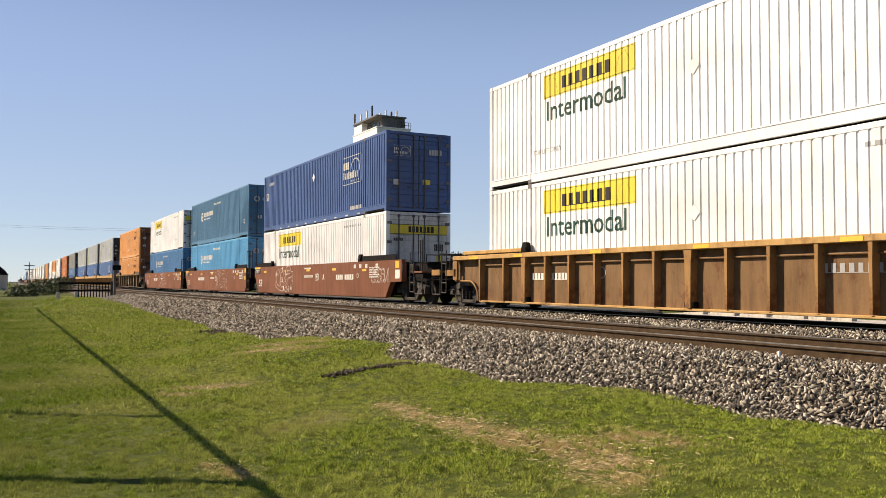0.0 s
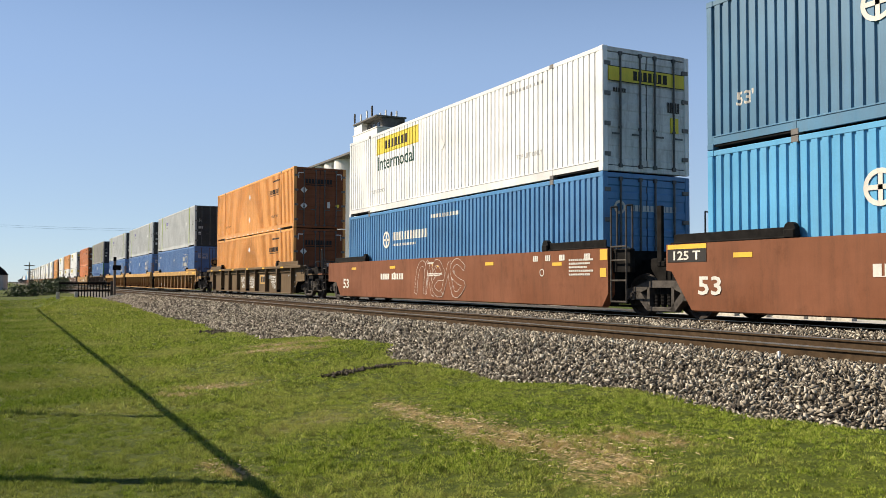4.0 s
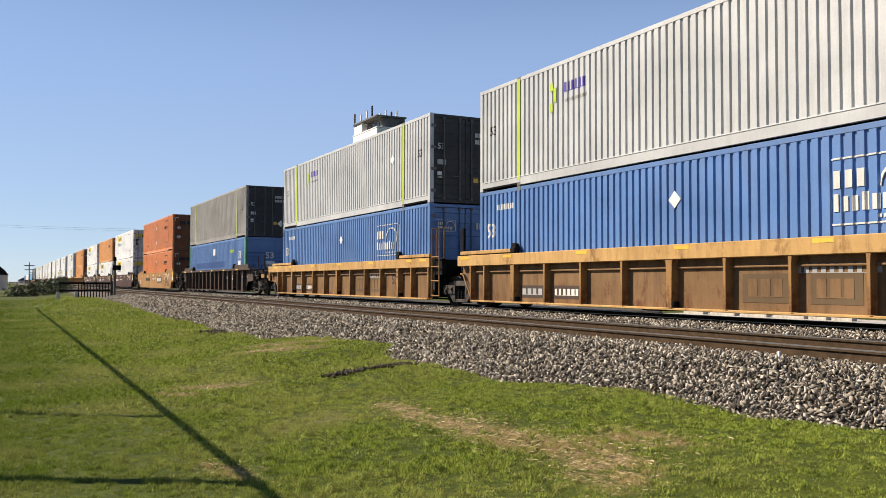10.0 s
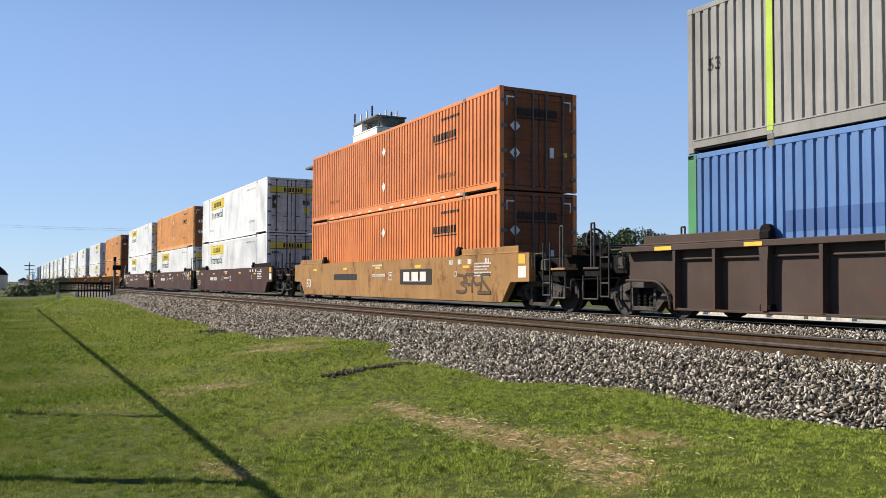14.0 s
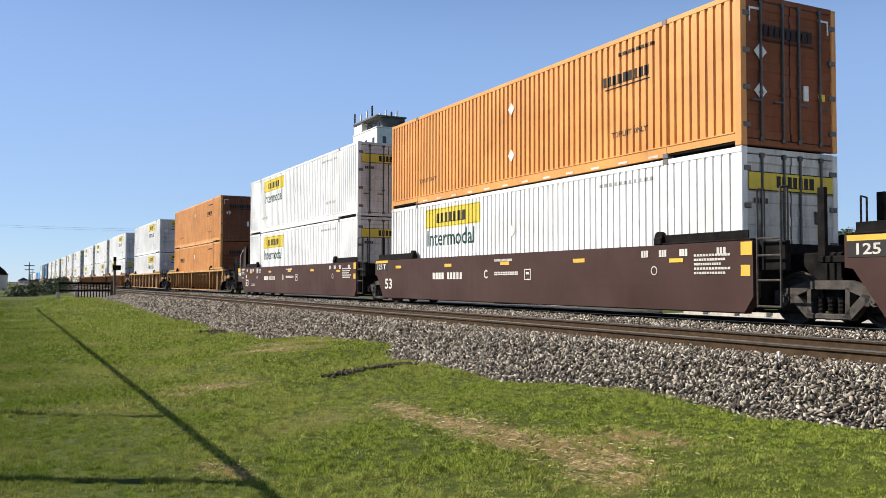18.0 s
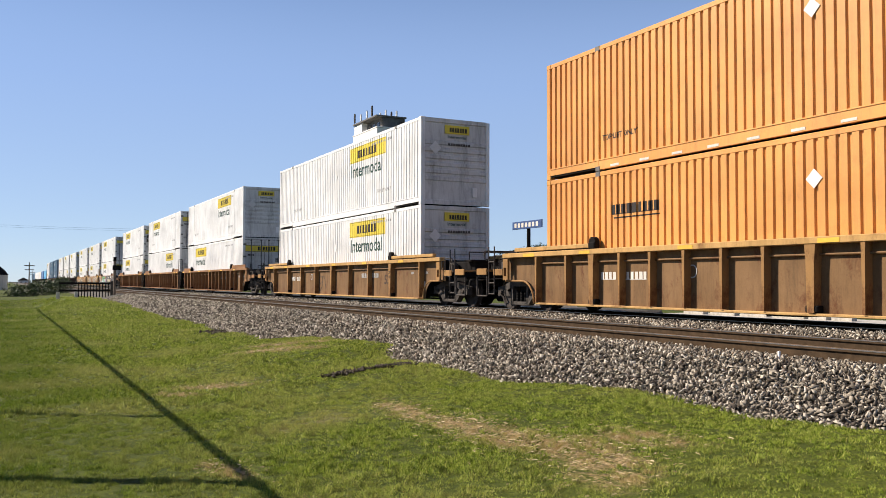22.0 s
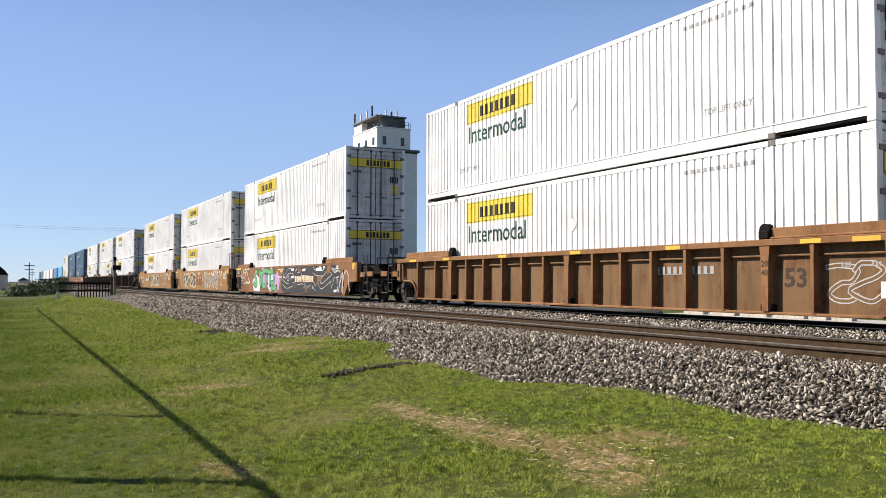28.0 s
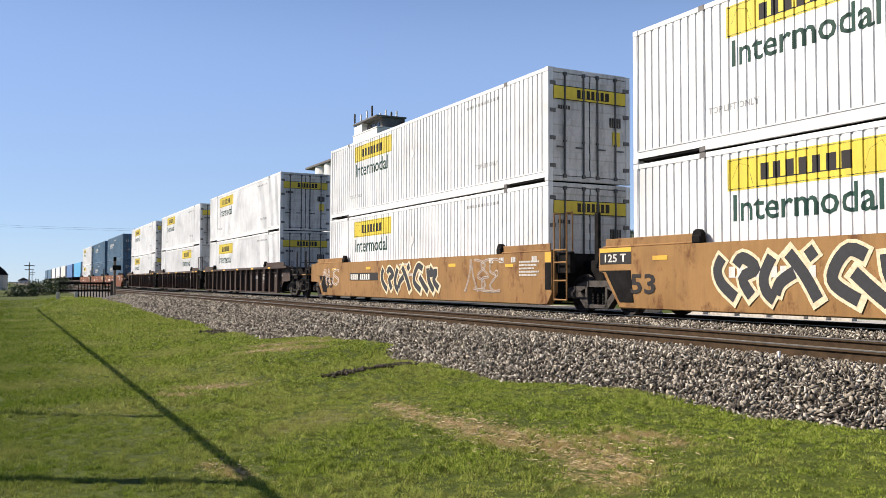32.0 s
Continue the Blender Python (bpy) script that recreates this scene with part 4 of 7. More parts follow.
def blue_box(parent_at, body, what="blue"):
    c = thing("shipping_container", what + " corrugated container with a white framed emblem", "container", "containers on the train", parent_at)
    add_side(c, body, 0.2185, 0.036, "b")
    add_doors(c, body)
    y = -HALF + 0.0

    def emblem(x0, x1, z0, z1, face):
        g = Geo()
        w, h = x1 - x0, z1 - z0
        rects = [(0.04, 0.96, 0.965, 0.99), (0.04, 0.96, 0.0, 0.025), (0.975, 1.0, 0.04, 0.95)]
        rects += [(0.06 + 0.11 * k, 0.13 + 0.11 * k, 0.54, 0.80) for k in range(3)]
        rects += [(0.06 + 0.088 * k, 0.115 + 0.088 * k, 0.20, 0.42 if k % 3 else 0.46) for k in range(9)]
        rects += [(0.45 + 0.055 * k, 0.475 + 0.055 * k, 0.08, 0.13) for k in range(8)]
        for a, b, p, q in rects:
            if face == 'side':
                g.box(x0 + a * w, x0 + b * w, y - 0.004, y, z0 + p * h, z0 + q * h)
            else:
                g.box(-0.004, 0.0, x0 + a * w, x0 + b * w, z0 + p * h, z0 + q * h)
        pts = []
        for i in range(15):
            a = math.pi * (1.0 - i / 14 * 1.12)
            u, t = x0 + w * (0.70 + 0.22 * math.cos(a)), z0 + h * (0.52 + 0.34 * math.sin(a))
            pts.append((u, y - 0.004, t) if face == 'side' else (0.0, u, t))
        return g.tube(pts, 0.03 if face == 'side' else 0.014, 4)
    part("side_emblem", lambda: emblem(-4.5, -2.42, 1.30, 2.42, 'side'), CREAM, c, "white framed arc and bars", key="bemb", skin=(0.2185, 0.036))
    part("end_emblem", lambda: emblem(-1.05, -0.35, 2.0, 2.38, 'end'), CREAM, c, "white framed arc and bars", key="bembe")
    part("placard", lambda: diamond((-8.12, YS - 0.002, 2.05), 0.18), PLACARD, c, key="bplac")
    lettering("53", -15.75, YS - 0.012, 1.60, 0.42, 0.40, CREAM, c, name="length_mark", skin=(0.2185, 0.036))
    part("number_stencil", lambda: bars(-3.6, -2.4, 0.28, 0.42, 8, y, seed=41), CREAM, c, key="bnum", skin=(0.2185, 0.036))
    part("number_stencil", lambda: bars(-15.2, -14.3, 2.35, 2.5, 4, y, seed=42), CREAM, c, key="bnum2", skin=(0.2185, 0.036))
    for k in range(9):
        part("reflector", lambda: Geo().box(-13.2 + k * 1.3, -12.95 + k * 1.3, -HALF - 0.004, -HALF + 0.01, 0.06, 0.11), CREAM, c, key=("brefl", k))
    part("notice", lambda: Geo().box(-0.03, -0.002, 0.15, 0.45, 1.0, 1.18), YELLOW, c, key="bnote")
    part("notice", lambda: Geo().box(-0.03, -0.002, -1.02, -0.82, 0.95, 1.15), CREAM, c, key="bnote2")
    part("number_stencil", lambda: bars(0.40, 0.95, 2.10, 2.30, 5, -0.010, 'end', seed=43), GREY, c, key="bnum3")
    return c


def round_box(parent_at, body, what):
    c = thing("shipping_container", what + " corrugated container with a round white emblem", "container", "containers on the train", parent_at)
    add_side(c, body, 0.2185, 0.036, "r")
    add_doors(c, body)
    y = -HALF + 0.0
    part("side_emblem", lambda: Geo().ring((-12.45, y - 0.002, 1.86), 'y', 0.22, 0.30, 0.008, 22).box(-12.49, -12.41, y - 0.004, y, 1.6, 2.12)
         .box(-12.7, -12.2, y - 0.004, y, 1.82, 1.9), CREAM, c, "white ring and cross", key="remb")
    part("side_lettering", lambda: bars(-11.9, -9.1, 1.82, 2.10, 12, y, seed=51), CREAM, c, "white bars", key="rmark", skin=(0.2185, 0.036))
    part("side_lettering", lambda: bars(-11.9, -10.0, 1.62, 1.70, 16, y, seed=52), CREAM, c, key="rmark2", skin=(0.2185, 0.036))
    part("side_lettering", lambda: bars(-8.9, -7.0, 2.40, 2.52, 10, y, seed=53), CREAM, c, key="rmark3", skin=(0.2185, 0.036))
    lettering("53'", -1.15, YS - 0.012, 0.75, 0.42, 0.26, CREAM, c, name="length_mark", skin=(0.2185, 0.036))
    lettering("53'", -15.4, YS - 0.012, 0.75, 0.42, 0.26, CREAM, c, name="length_mark", skin=(0.2185, 0.036))
    part("end_emblem", lambda: Geo().ring((-0.006, -0.82, 2.1), 'x', 0.10, 0.16, 0.006, 18), CREAM, c, key="rembe")
    part("end_lettering", lambda: bars(-0.5, 0.9, 2.02, 2.16, 12, -0.010, 'end', seed=54), GREY, c, key="rend")
    lettering("53", -0.82, -0.004, 1.0, 0.3, 0.2, CREAM, c, 'end', "length_mark")
    part("notice", lambda: Geo().box(-0.03, -0.002, 0.62, 0.90, 0.92, 1.16), SAFETY, c, key="rnote")
    return c


def green_post_box(parent_at):
    c = thing("shipping_container", "blue corrugated container with green corner posts and white number", "container", "containers on the train", parent_at)
    add_side(c, BLUE, 0.2185, 0.036, "gp")
    add_front(c, BLUE)
    for x in (-0.11, -LEN + 0.11):
        part("green_post", lambda: Geo().box(x - 0.12, x + 0.125, -HALF - 0.006, -HALF + 0.13, 0.02, TALL - 0.01, 0.012), GREEN, c, "green corner post", key=("gpost", x))
    part("green_post", lambda: Geo().box(-0.1, 0.006, HALF - 0.13, HALF + 0.004, 0.02, TALL - 0.01, 0.012), GREEN, c, key="gpost2")
    lettering("53", -1.65, YS - 0.012, 1.72, 0.55, 0.42, CREAM, c, name="length_mark", skin=(0.2185, 0.036))
    lettering("53", -0.15, 0.002, 1.70, 0.48, 0.36, CREAM, c, 'end', "length_mark")
    part("placard", lambda: Geo().box(-1.7, -1.08, -HALF - 0.004, -HALF, 1.15, 1.58), PLACARD, c, key="gpp")
    part("placard", lambda: Geo().box(-8.3, -7.7, -HALF - 0.004, -HALF, 2.05, 2.45), PLACARD, c, key="gpp2")
    part("placard", lambda: Geo().box(-0.03, 0.002, -0.15, 0.38, 1.2, 1.55), PLACARD, c, key="gpp3")
    part("number_stencil", lambda: bars(-3.8, -2.7, 2.10, 2.28, 9, -HALF, seed=61), LIME, c, key="gpn", skin=(0.2185, 0.036))
    part("repair_patch", lambda: corr(-13.8, -5.0, 1.25, 1.62, 0.2185, 0.036, 0.003), PATCHBLUE, c, "darker repainted band", key="gpb")
    return c


# ---- well cars: same x as the container they carry; z = 0 at the rail heads ----
SIDE = 1.50
END_R, END_L = 1.80, -LEN - 1.80
TRUCK_R, TRUCK_L = 1.64, -LEN - 1.64
WHEEL_R = 0.457
WHEELSETS = []


def truck(car, x, spin):
    t = part("truck", lambda: Geo().box(-0.16, 0.16, -0.95, 0.95, 0.42, 0.66, 0.03).box(-0.35, 0.35, -0.35, 0.35, 0.60, 0.80, 0.02), GRIME, car, key="bolster")
    t.location = (x, 0, 0)

    def frame_geo(s):
        g = Geo()
        y0, y1 = s * 0.90, s * 1.08
        g.prism([(-1.12, 0.60), (-0.78, 0.66), (-0.38, 0.78), (0.38, 0.78), (0.78, 0.66), (1.12, 0.60), (1.12, 0.46), (0.68, 0.50), (0.34, 0.63), (-0.34, 0.63), (-0.68, 0.50), (-1.12, 0.46)], y0, y1)
        for m in (-1, 1):
            g.prism([(m * 0.66, 0.56), (m * 0.84, 0.52), (m * 0.44, 0.14), (m * 0.26, 0.17)], y0, y1)
            g.prism([(m * 0.34, 0.66), (m * 0.42, 0.66), (m * 0.42, 0.20), (m * 0.33, 0.20)], y0, y1)
            g.box(m * 0.70, m * 0.78, y0, y1, 0.36, 0.52)
            g.box(m * 1.02, m * 1.12, y0, y1, 0.36, 0.50)
        g.box(-0.46, 0.46, y0, y1, 0.12, 0.22, 0.02)
        return g
    for s in (-1, 1):
        part("side_frame", lambda: frame_geo(s), FRAME, t, "cast steel side frame", key=("sframe", s))
        for xx in (-0.2, 0.0, 0.2):
            part("spring", lambda: Geo().lathe([(0.21 + 0.035 * k, 0.055 if k % 2 else 0.07) for k in range(9)], 8, s * 0.98, 0, xx, 'z'), GRIME, t, key=("spring", s, xx))
    for m in (-1, 1):
        w = part("wheelset", wheelset_geo, TREAD, t, "steel axle with two wheels", key="wheelset")
        w.matrix_parent_inverse = Matrix.Translation((m * 0.89, 0, WHEEL_R))
        if spin:
            WHEELSETS.append(w)
    for s in (-1, 1):
        for m in (-1, 1):
            part("bearing", lambda: Geo().cyl((m * 0.89, s * 0.88, WHEEL_R), (m * 0.89, s * 1.10, WHEEL_R), 0.105, 12).cyl((m * 0.89, s * 1.09, WHEEL_R), (m * 0.89, s * 1.13, WHEEL_R), 0.06, 8), FRAME, t, key=("bearing", s, m))
    return t


def wheelset_geo():
    g = Geo()
    g.cyl((0, -0.98, 0), (0, 0.98, 0), 0.075, 10)
    for s in (-1, 1):
        prof = [(0.68, 0.20), (0.69, 0.36), (0.675, 0.40), (0.67, 0.485), (0.70, 0.485), (0.715, 0.46), (0.81, 0.455), (0.81, 0.395), (0.77, 0.37), (0.75, 0.20), (0.79, 0.13), (0.79, 0.08)]
        g.lathe([(s * a, r) for a, r in prof], 28)
        for k in range(3):
            a = k * 2.094
            g.cyl((0.04 * math.cos(a), s * 0.98, 0.04 * math.sin(a)), (0.04 * math.cos(a), s * 1.14, 0.04 * math.sin(a)), 0.014, 6)
    return g


JOINT_R, JOINT_L = 0.42, -LEN - 0.95      # where a side ends beside a shared truck


def stations(fc, rc):
    """(x, underside) along a side: coupled ends rise over their own truck, joint ends stop beside the shared one."""
    rear = [(END_L, 0.76), (-LEN - 0.88, 0.74), (-LEN - 0.42, 0.20)] if rc else [(JOINT_L, 0.98), (-LEN - 0.80, 0.96), (-LEN - 0.25, 0.20)]
    fore = [(0.42, 0.20), (0.88, 0.74), (END_R, 0.76)] if fc else [(0.20, 0.20), (0.41, 0.48), (JOINT_R, 0.50)]
    return rear + fore


def flat_side(s, fc, rc):
    g = Geo()
    y = s * SIDE
    st = stations(fc, rc)

    def yy(z):
        return y if z >= 0.70 else y - s * 0.012 * (0.70 - z) / 0.50
    for (xa, za), (xb, zb) in zip(st, st[1:]):
        ma, mb = max(za, 0.70), max(zb, 0.70)
        g.add([(xa, y, ma), (xb, y, mb), (xb, y, 1.50), (xa, y, 1.50)], [(0, 1, 2, 3)])
        if za < 0.70 or zb < 0.70:
            g.add([(xa, yy(za), za), (xb, yy(zb), zb), (xb, y, mb), (xa, y, ma)], [(0, 1, 2, 3)])
        g.add([(xa, yy(za), za), (xb, yy(zb), zb), (xb, y - s * 0.2, zb), (xa, y - s * 0.2, za)], [(0, 1, 2, 3)])
    x0, x1 = st[0][0], st[-1][0]
    g.add([(x0, y, 1.5), (x1, y, 1.5), (x1, y - s * 0.19, 1.5), (x0, y - s * 0.19, 1.5)], [(0, 1, 2, 3)])
    inner = [(x, y - s * 0.19, z) for x, z in reversed(st)] + [(x0, y - s * 0.19, 1.5), (x1, y - s * 0.19, 1.5)]
    g.add(inner, [tuple(range(len(inner)))])
    for x, z in (st[0], st[-1]):
        g.add([(x, y, z), (x, y, 1.5), (x, y - s * 0.19, 1.5), (x, y - s * 0.19, z)], [(0, 1, 2, 3)])
    return g


def arch_pts(n=8):
    """Curved underside over a truck, from the sill's foot up to the end."""
    return [(0.42 + 0.55 * (1 - math.cos(a)), 0.20 + 0.57 * math.sin(a)) for a in (math.pi / 2 * i / n for i in range(n + 1))]


def ribbed_edge(fc, rc):
    """The underside of a ribbed side, rear to front."""
    a = arch_pts()
    rear = [(END_L, 0.78)] + [(-LEN - x, z) for x, z in reversed(a)] if rc else [(JOINT_L, 0.98), (-LEN - 0.80, 0.96), (-LEN - 0.25, 0.20)]
    fore = a + [(END_R, 0.78)] if fc else [(0.20, 0.20), (0.41, 0.48), (JOINT_R, 0.50)]
    return rear, fore


def ribbed_plate(s, fc, rc):
    rear, fore = ribbed_edge(fc, rc)
    edge = rear + fore
    poly = [(edge[-1][0], 1.40), (edge[0][0], 1.40)] + edge
    return Geo().prism(poly, s * (SIDE - 0.195), s * (SIDE - 0.175))


def add_car_common(car, body, ledge_mat, front_coupled, rear_coupled, spin):
    part("well_floor", lambda: Geo().box(-LEN - 0.3, 0.3, -1.25, 1.25, 0.26, 0.34).box(-LEN - 0.3, 0.3, -1.29, -1.1, 0.22, 0.30).box(-LEN - 0.3, 0.3, 1.1, 1.29, 0.22, 0.30), GRIME, car, key="wfloor")
    part("brake_pipe", lambda: Geo().tube([(-LEN - 1.0, -0.9, 0.22), (-12.0, -1.0, 0.20), (-4.0, -1.0, 0.20), (1.0, -0.9, 0.22)], 0.03, 6).box(-9.4, -8.6, -1.1, -0.6, 0.14, 0.26, 0.02), GRIME, car, key="pipe")
    for x0, x1, nm, cpl in ((END_R, 0.25, "R", front_coupled), (END_L, -LEN - 0.25, "L", rear_coupled)):
        part("bulkhead", lambda: (lambda g: [g.box(x1, x1 + math.copysign(0.12, x0 - x1), -1.32, 1.32, 0.34, 1.46, 0.02), g.box(x1, x0, -0.5, 0.5, 0.72, 1.28, 0.03)]
                                  + ([g.box(x0 - math.copysign(0.3, x0 - x1), x0, -1.32, 1.32, 1.02, 1.40, 0.02)] if cpl else []) and g)(Geo()), GRIME, car, key=("bulk", nm, cpl))
    low = body is not ledge_mat
    shelf = GRIME if body in (REDOX, MAROON) else ledge_mat
    for side in (-1, 1):
        for xa, xb in ((-2.1, 1.25 if front_coupled else 0.34), (-LEN - (1.25 if rear_coupled else 0.85), -LEN + 2.1)):
            if low:
                part("end_ledge", lambda: Geo().box(xa, xb, side * (SIDE - 0.15), side * (SIDE - 0.02), 1.53, 1.63, 0.012), ledge_mat, car, key=("ledgel", xa, xb, side))
                # Black bar stands in for the shaded gap under the ledge.
                part("ledge_shim", lambda: Geo().box(xa + 0.05, xb - 0.05, side * (SIDE - 0.19), side * (SIDE - 0.05), 1.50, 1.53), GRIME, car, key=("gapshade", xa, xb, side))
            else:
                part("end_ledge", lambda: Geo().box(xa, xb, side * (SIDE - 0.19), side * (SIDE - 0.02), 1.50, 1.54, 0.012).box(xa + 0.05, xb - 0.08, side * (SIDE - 0.10), side * (SIDE - 0.07), 1.53, 1.70, 0.01), shelf, car, key=("ledge", xa, xb, side))
            px = xa if xa > -5 else xb
            part("ledge_bracket", lambda: Geo().box(px - 0.12, px + 0.12, side * (SIDE - 0.16), side * (SIDE + 0.01), 1.50, 1.66, 0.02).cyl((px, side * (SIDE - 0.14), 1.66), (px, side * (SIDE - 0.02), 1.66), 0.12, 12), GRIME, car, key=("lbr", px, side))
    for x, m, coupled in ((END_R, 1, front_coupled), (END_L, -1, rear_coupled)):
        if coupled:
            add_coupled_end(car, x, m, body, ledge_mat is BUFF and not rear_coupled, body in (MAROON, UMBER, REDOX) or body is ledge_mat is OCHRE or ledge_mat is BUFF and not front_coupled, body is not ledge_mat or body is CAROX)
        else:
            add_joint_end(car, x, m, body)
    truck(car, TRUCK_R, spin)
    if rear_coupled:
        truck(car, TRUCK_L, spin)


def add_coupled_end(car, x, m, body, high_wheel=False, stakes=False, plates=False):
    k = "cr" if m > 0 else "cl"
    X = lambda d: x + m * d
    plat = part("end_platform", lambda: Geo().box(X(-0.1), X(1.55), -0.42, 0.42, 0.62, 1.02, 0.03).box(X(0.9), X(1.5), -1.42, 1.42, 0.86, 1.03, 0.02).box(X(-0.05), X(1.42), -1.05, 1.05, 0.92, 1.36, 0.03).box(X(1.0), X(1.46), -1.2, 1.2, 1.34, 1.40, 0.01), GRIME, car, "end platform with crossover step", key=(k, "plat"))
    part("cut_lever", lambda: Geo().tube([(X(1.62), -1.35, 0.80), (X(1.62), -0.4, 0.84), (X(1.75), -0.2, 0.95)], 0.018).tube([(X(1.62), -1.35, 0.80), (X(1.62), -1.38, 0.55)], 0.018), FRAME, plat, key=(k, "lever"))
    part("platform_rail", lambda: Geo().tube([(X(1.40), -1.25, 1.38), (X(1.40), -1.25, 1.62), (X(1.40), 1.25, 1.62), (X(1.40), 1.25, 1.38)], 0.02), FRAME, plat, key=(k, "prail"))
    for s in (-1, 1):
        part("step_board", lambda: Geo().box(X(0.9), X(1.5), s * 1.06, s * 1.46, 1.03, 1.09, 0.012), body, plat, "painted step", key=(k, "step", s))
        part("ladder", lambda: Geo().tube([(X(0.55), s * 1.44, 0.40), (X(0.55), s * 1.44, 1.72)], 0.018).tube([(X(0.85), s * 1.44, 0.40), (X(0.85), s * 1.44, 1.72)], 0.018)
             .tube([(X(0.55), s * 1.44, 0.42), (X(0.85), s * 1.44, 0.42)], 0.018).tube([(X(0.55), s * 1.44, 0.72), (X(0.85), s * 1.44, 0.72)], 0.018)
             .tube([(X(0.55), s * 1.44, 1.30), (X(0.85), s * 1.44, 1.30)], 0.018), FRAME, plat, key=(k, "lad", s))
        if stakes:
            part("stake", lambda: Geo().tube([(X(1.18), s * 1.36, 1.0), (X(1.18), s * 1.36, 2.10), (X(1.30), s * 1.36, 2.10), (X(1.30), s * 1.36, 1.0)], 0.024), FRAME, plat, "upright steel hoop", key=(k, "stake", s))
        if plates:
            part("end_plate", lambda: Geo().prism([(X(-0.26), 0.80), (X(-0.02), 0.80), (X(-0.02), 0.90), (X(-0.19), 0.90), (X(-0.19), 1.12), (X(-0.06), 1.12), (X(-0.06), 0.90), (X(-0.02), 0.90), (X(-0.02), 1.36), (X(-0.26), 1.36)], s * (SIDE - 0.05), s * (SIDE + 0.012)), body, plat, "painted end plate with a square hole", key=(k, "eplate", s))
            part("toe_board", lambda: Geo().box(X(0.12), X(0.62), s * 1.40, s * 1.44, 0.92, 1.10, 0.01), body, plat, "painted toe board", key=(k, "toe", s))
            part("toe_board", lambda: Geo().box(X(0.92), X(1.48), s * 1.44, s * 1.48, 0.94, 1.12, 0.01), body, plat, "painted toe board", key=(k, "toe2", s))
        part("hand_rail", lambda: Geo().tube([(X(0.12), s * 1.40, 1.10), (X(0.12), s * 1.40, 1.46), (X(0.60), s * 1.40, 1.46), (X(0.60), s * 1.40, 1.10)], 0.018), FRAME, plat, key=(k, "hrail", s))
        part("valve_box", lambda: Geo().box(X(0.2), X(0.48), s * 1.10, s * 1.30, 1.02, 1.30, 0.03).cyl((X(0.34), s * 1.12, 1.28), (X(0.34), s * 1.30, 1.40), 0.05, 8), FRAME, plat, key=(k, "valve", s))
        part("sill_step", lambda: Geo().tube([(X(0.95), s * 1.44, 0.90), (X(0.95), s * 1.44, 0.36), (X(1.50), s * 1.44, 0.36), (X(1.50), s * 1.44, 0.90)], 0.02), FRAME, plat, key=(k, "sstep", s))
        part("grab_iron", lambda: Geo().tube([(X(0.15), s * 1.46, 1.10), (X(0.15), s * 1.52, 1.12), (X(0.15), s * 1.52, 1.36), (X(0.15), s * 1.46, 1.38)], 0.014), FRAME, plat, key=(k, "grab", s))
    part("coupler", lambda: Geo().box(X(1.5), X(2.0), -0.13, 0.13, 0.72, 0.98, 0.03).box(X(1.95), X(2.22), -0.22, 0.20, 0.70, 1.02, 0.05), GRIME, plat, key=(k, "coup"))
    part("air_hose", lambda: Geo().tube([(X(1.5), -0.35, 0.75), (X(1.7), -0.36, 0.52), (X(1.95), -0.33, 0.42), (X(2.15), -0.3, 0.55)], 0.025), GRIME, plat, key=(k, "hose"))
    if m > 0 and (high_wheel or stakes and body is OCHRE):
        wx, wy, wz = (-0.30, -0.17, 2.12) if high_wheel else (1.50, -0.55, 1.78)
        spokes = [(0.16 * math.cos(a), 0.16 * math.sin(a), 0.25 * math.cos(a), 0.25 * math.sin(a)) for a in (k * math.pi / 3 for k in range(6))]

        def wheel_geo():
            g = Geo().ring((X(wx), wy, wz), 'x', 0.245, 0.285, 0.045, 26).ring((X(wx), wy, wz), 'x', 0.04, 0.115, 0.05, 18).cyl((X(wx - 0.12), wy, wz), (X(wx + 0.03), wy, wz), 0.045, 10)
            for a, b, c, d in spokes:
                g.cyl((X(wx), wy + 0.4 * a, wz + 0.4 * b), (X(wx), wy + c, wz + d), 0.016, 6)
            return g
        part("brake_wheel", wheel_geo, OCHRE if high_wheel else FRAME, plat, "hand brake wheel", key=(k, "bw", high_wheel))
        part("brake_housing", lambda: Geo().box(X(wx - 0.32), X(wx - 0.08), wy - 0.20, wy + 0.20, wz - 0.30, wz + 0.18, 0.05).box(X(wx - 0.30), X(wx - 0.10), wy - 0.10, wy + 0.10, 1.0, wz - 0.25, 0.02), GRIME, plat, key=(k, "bh", high_wheel))


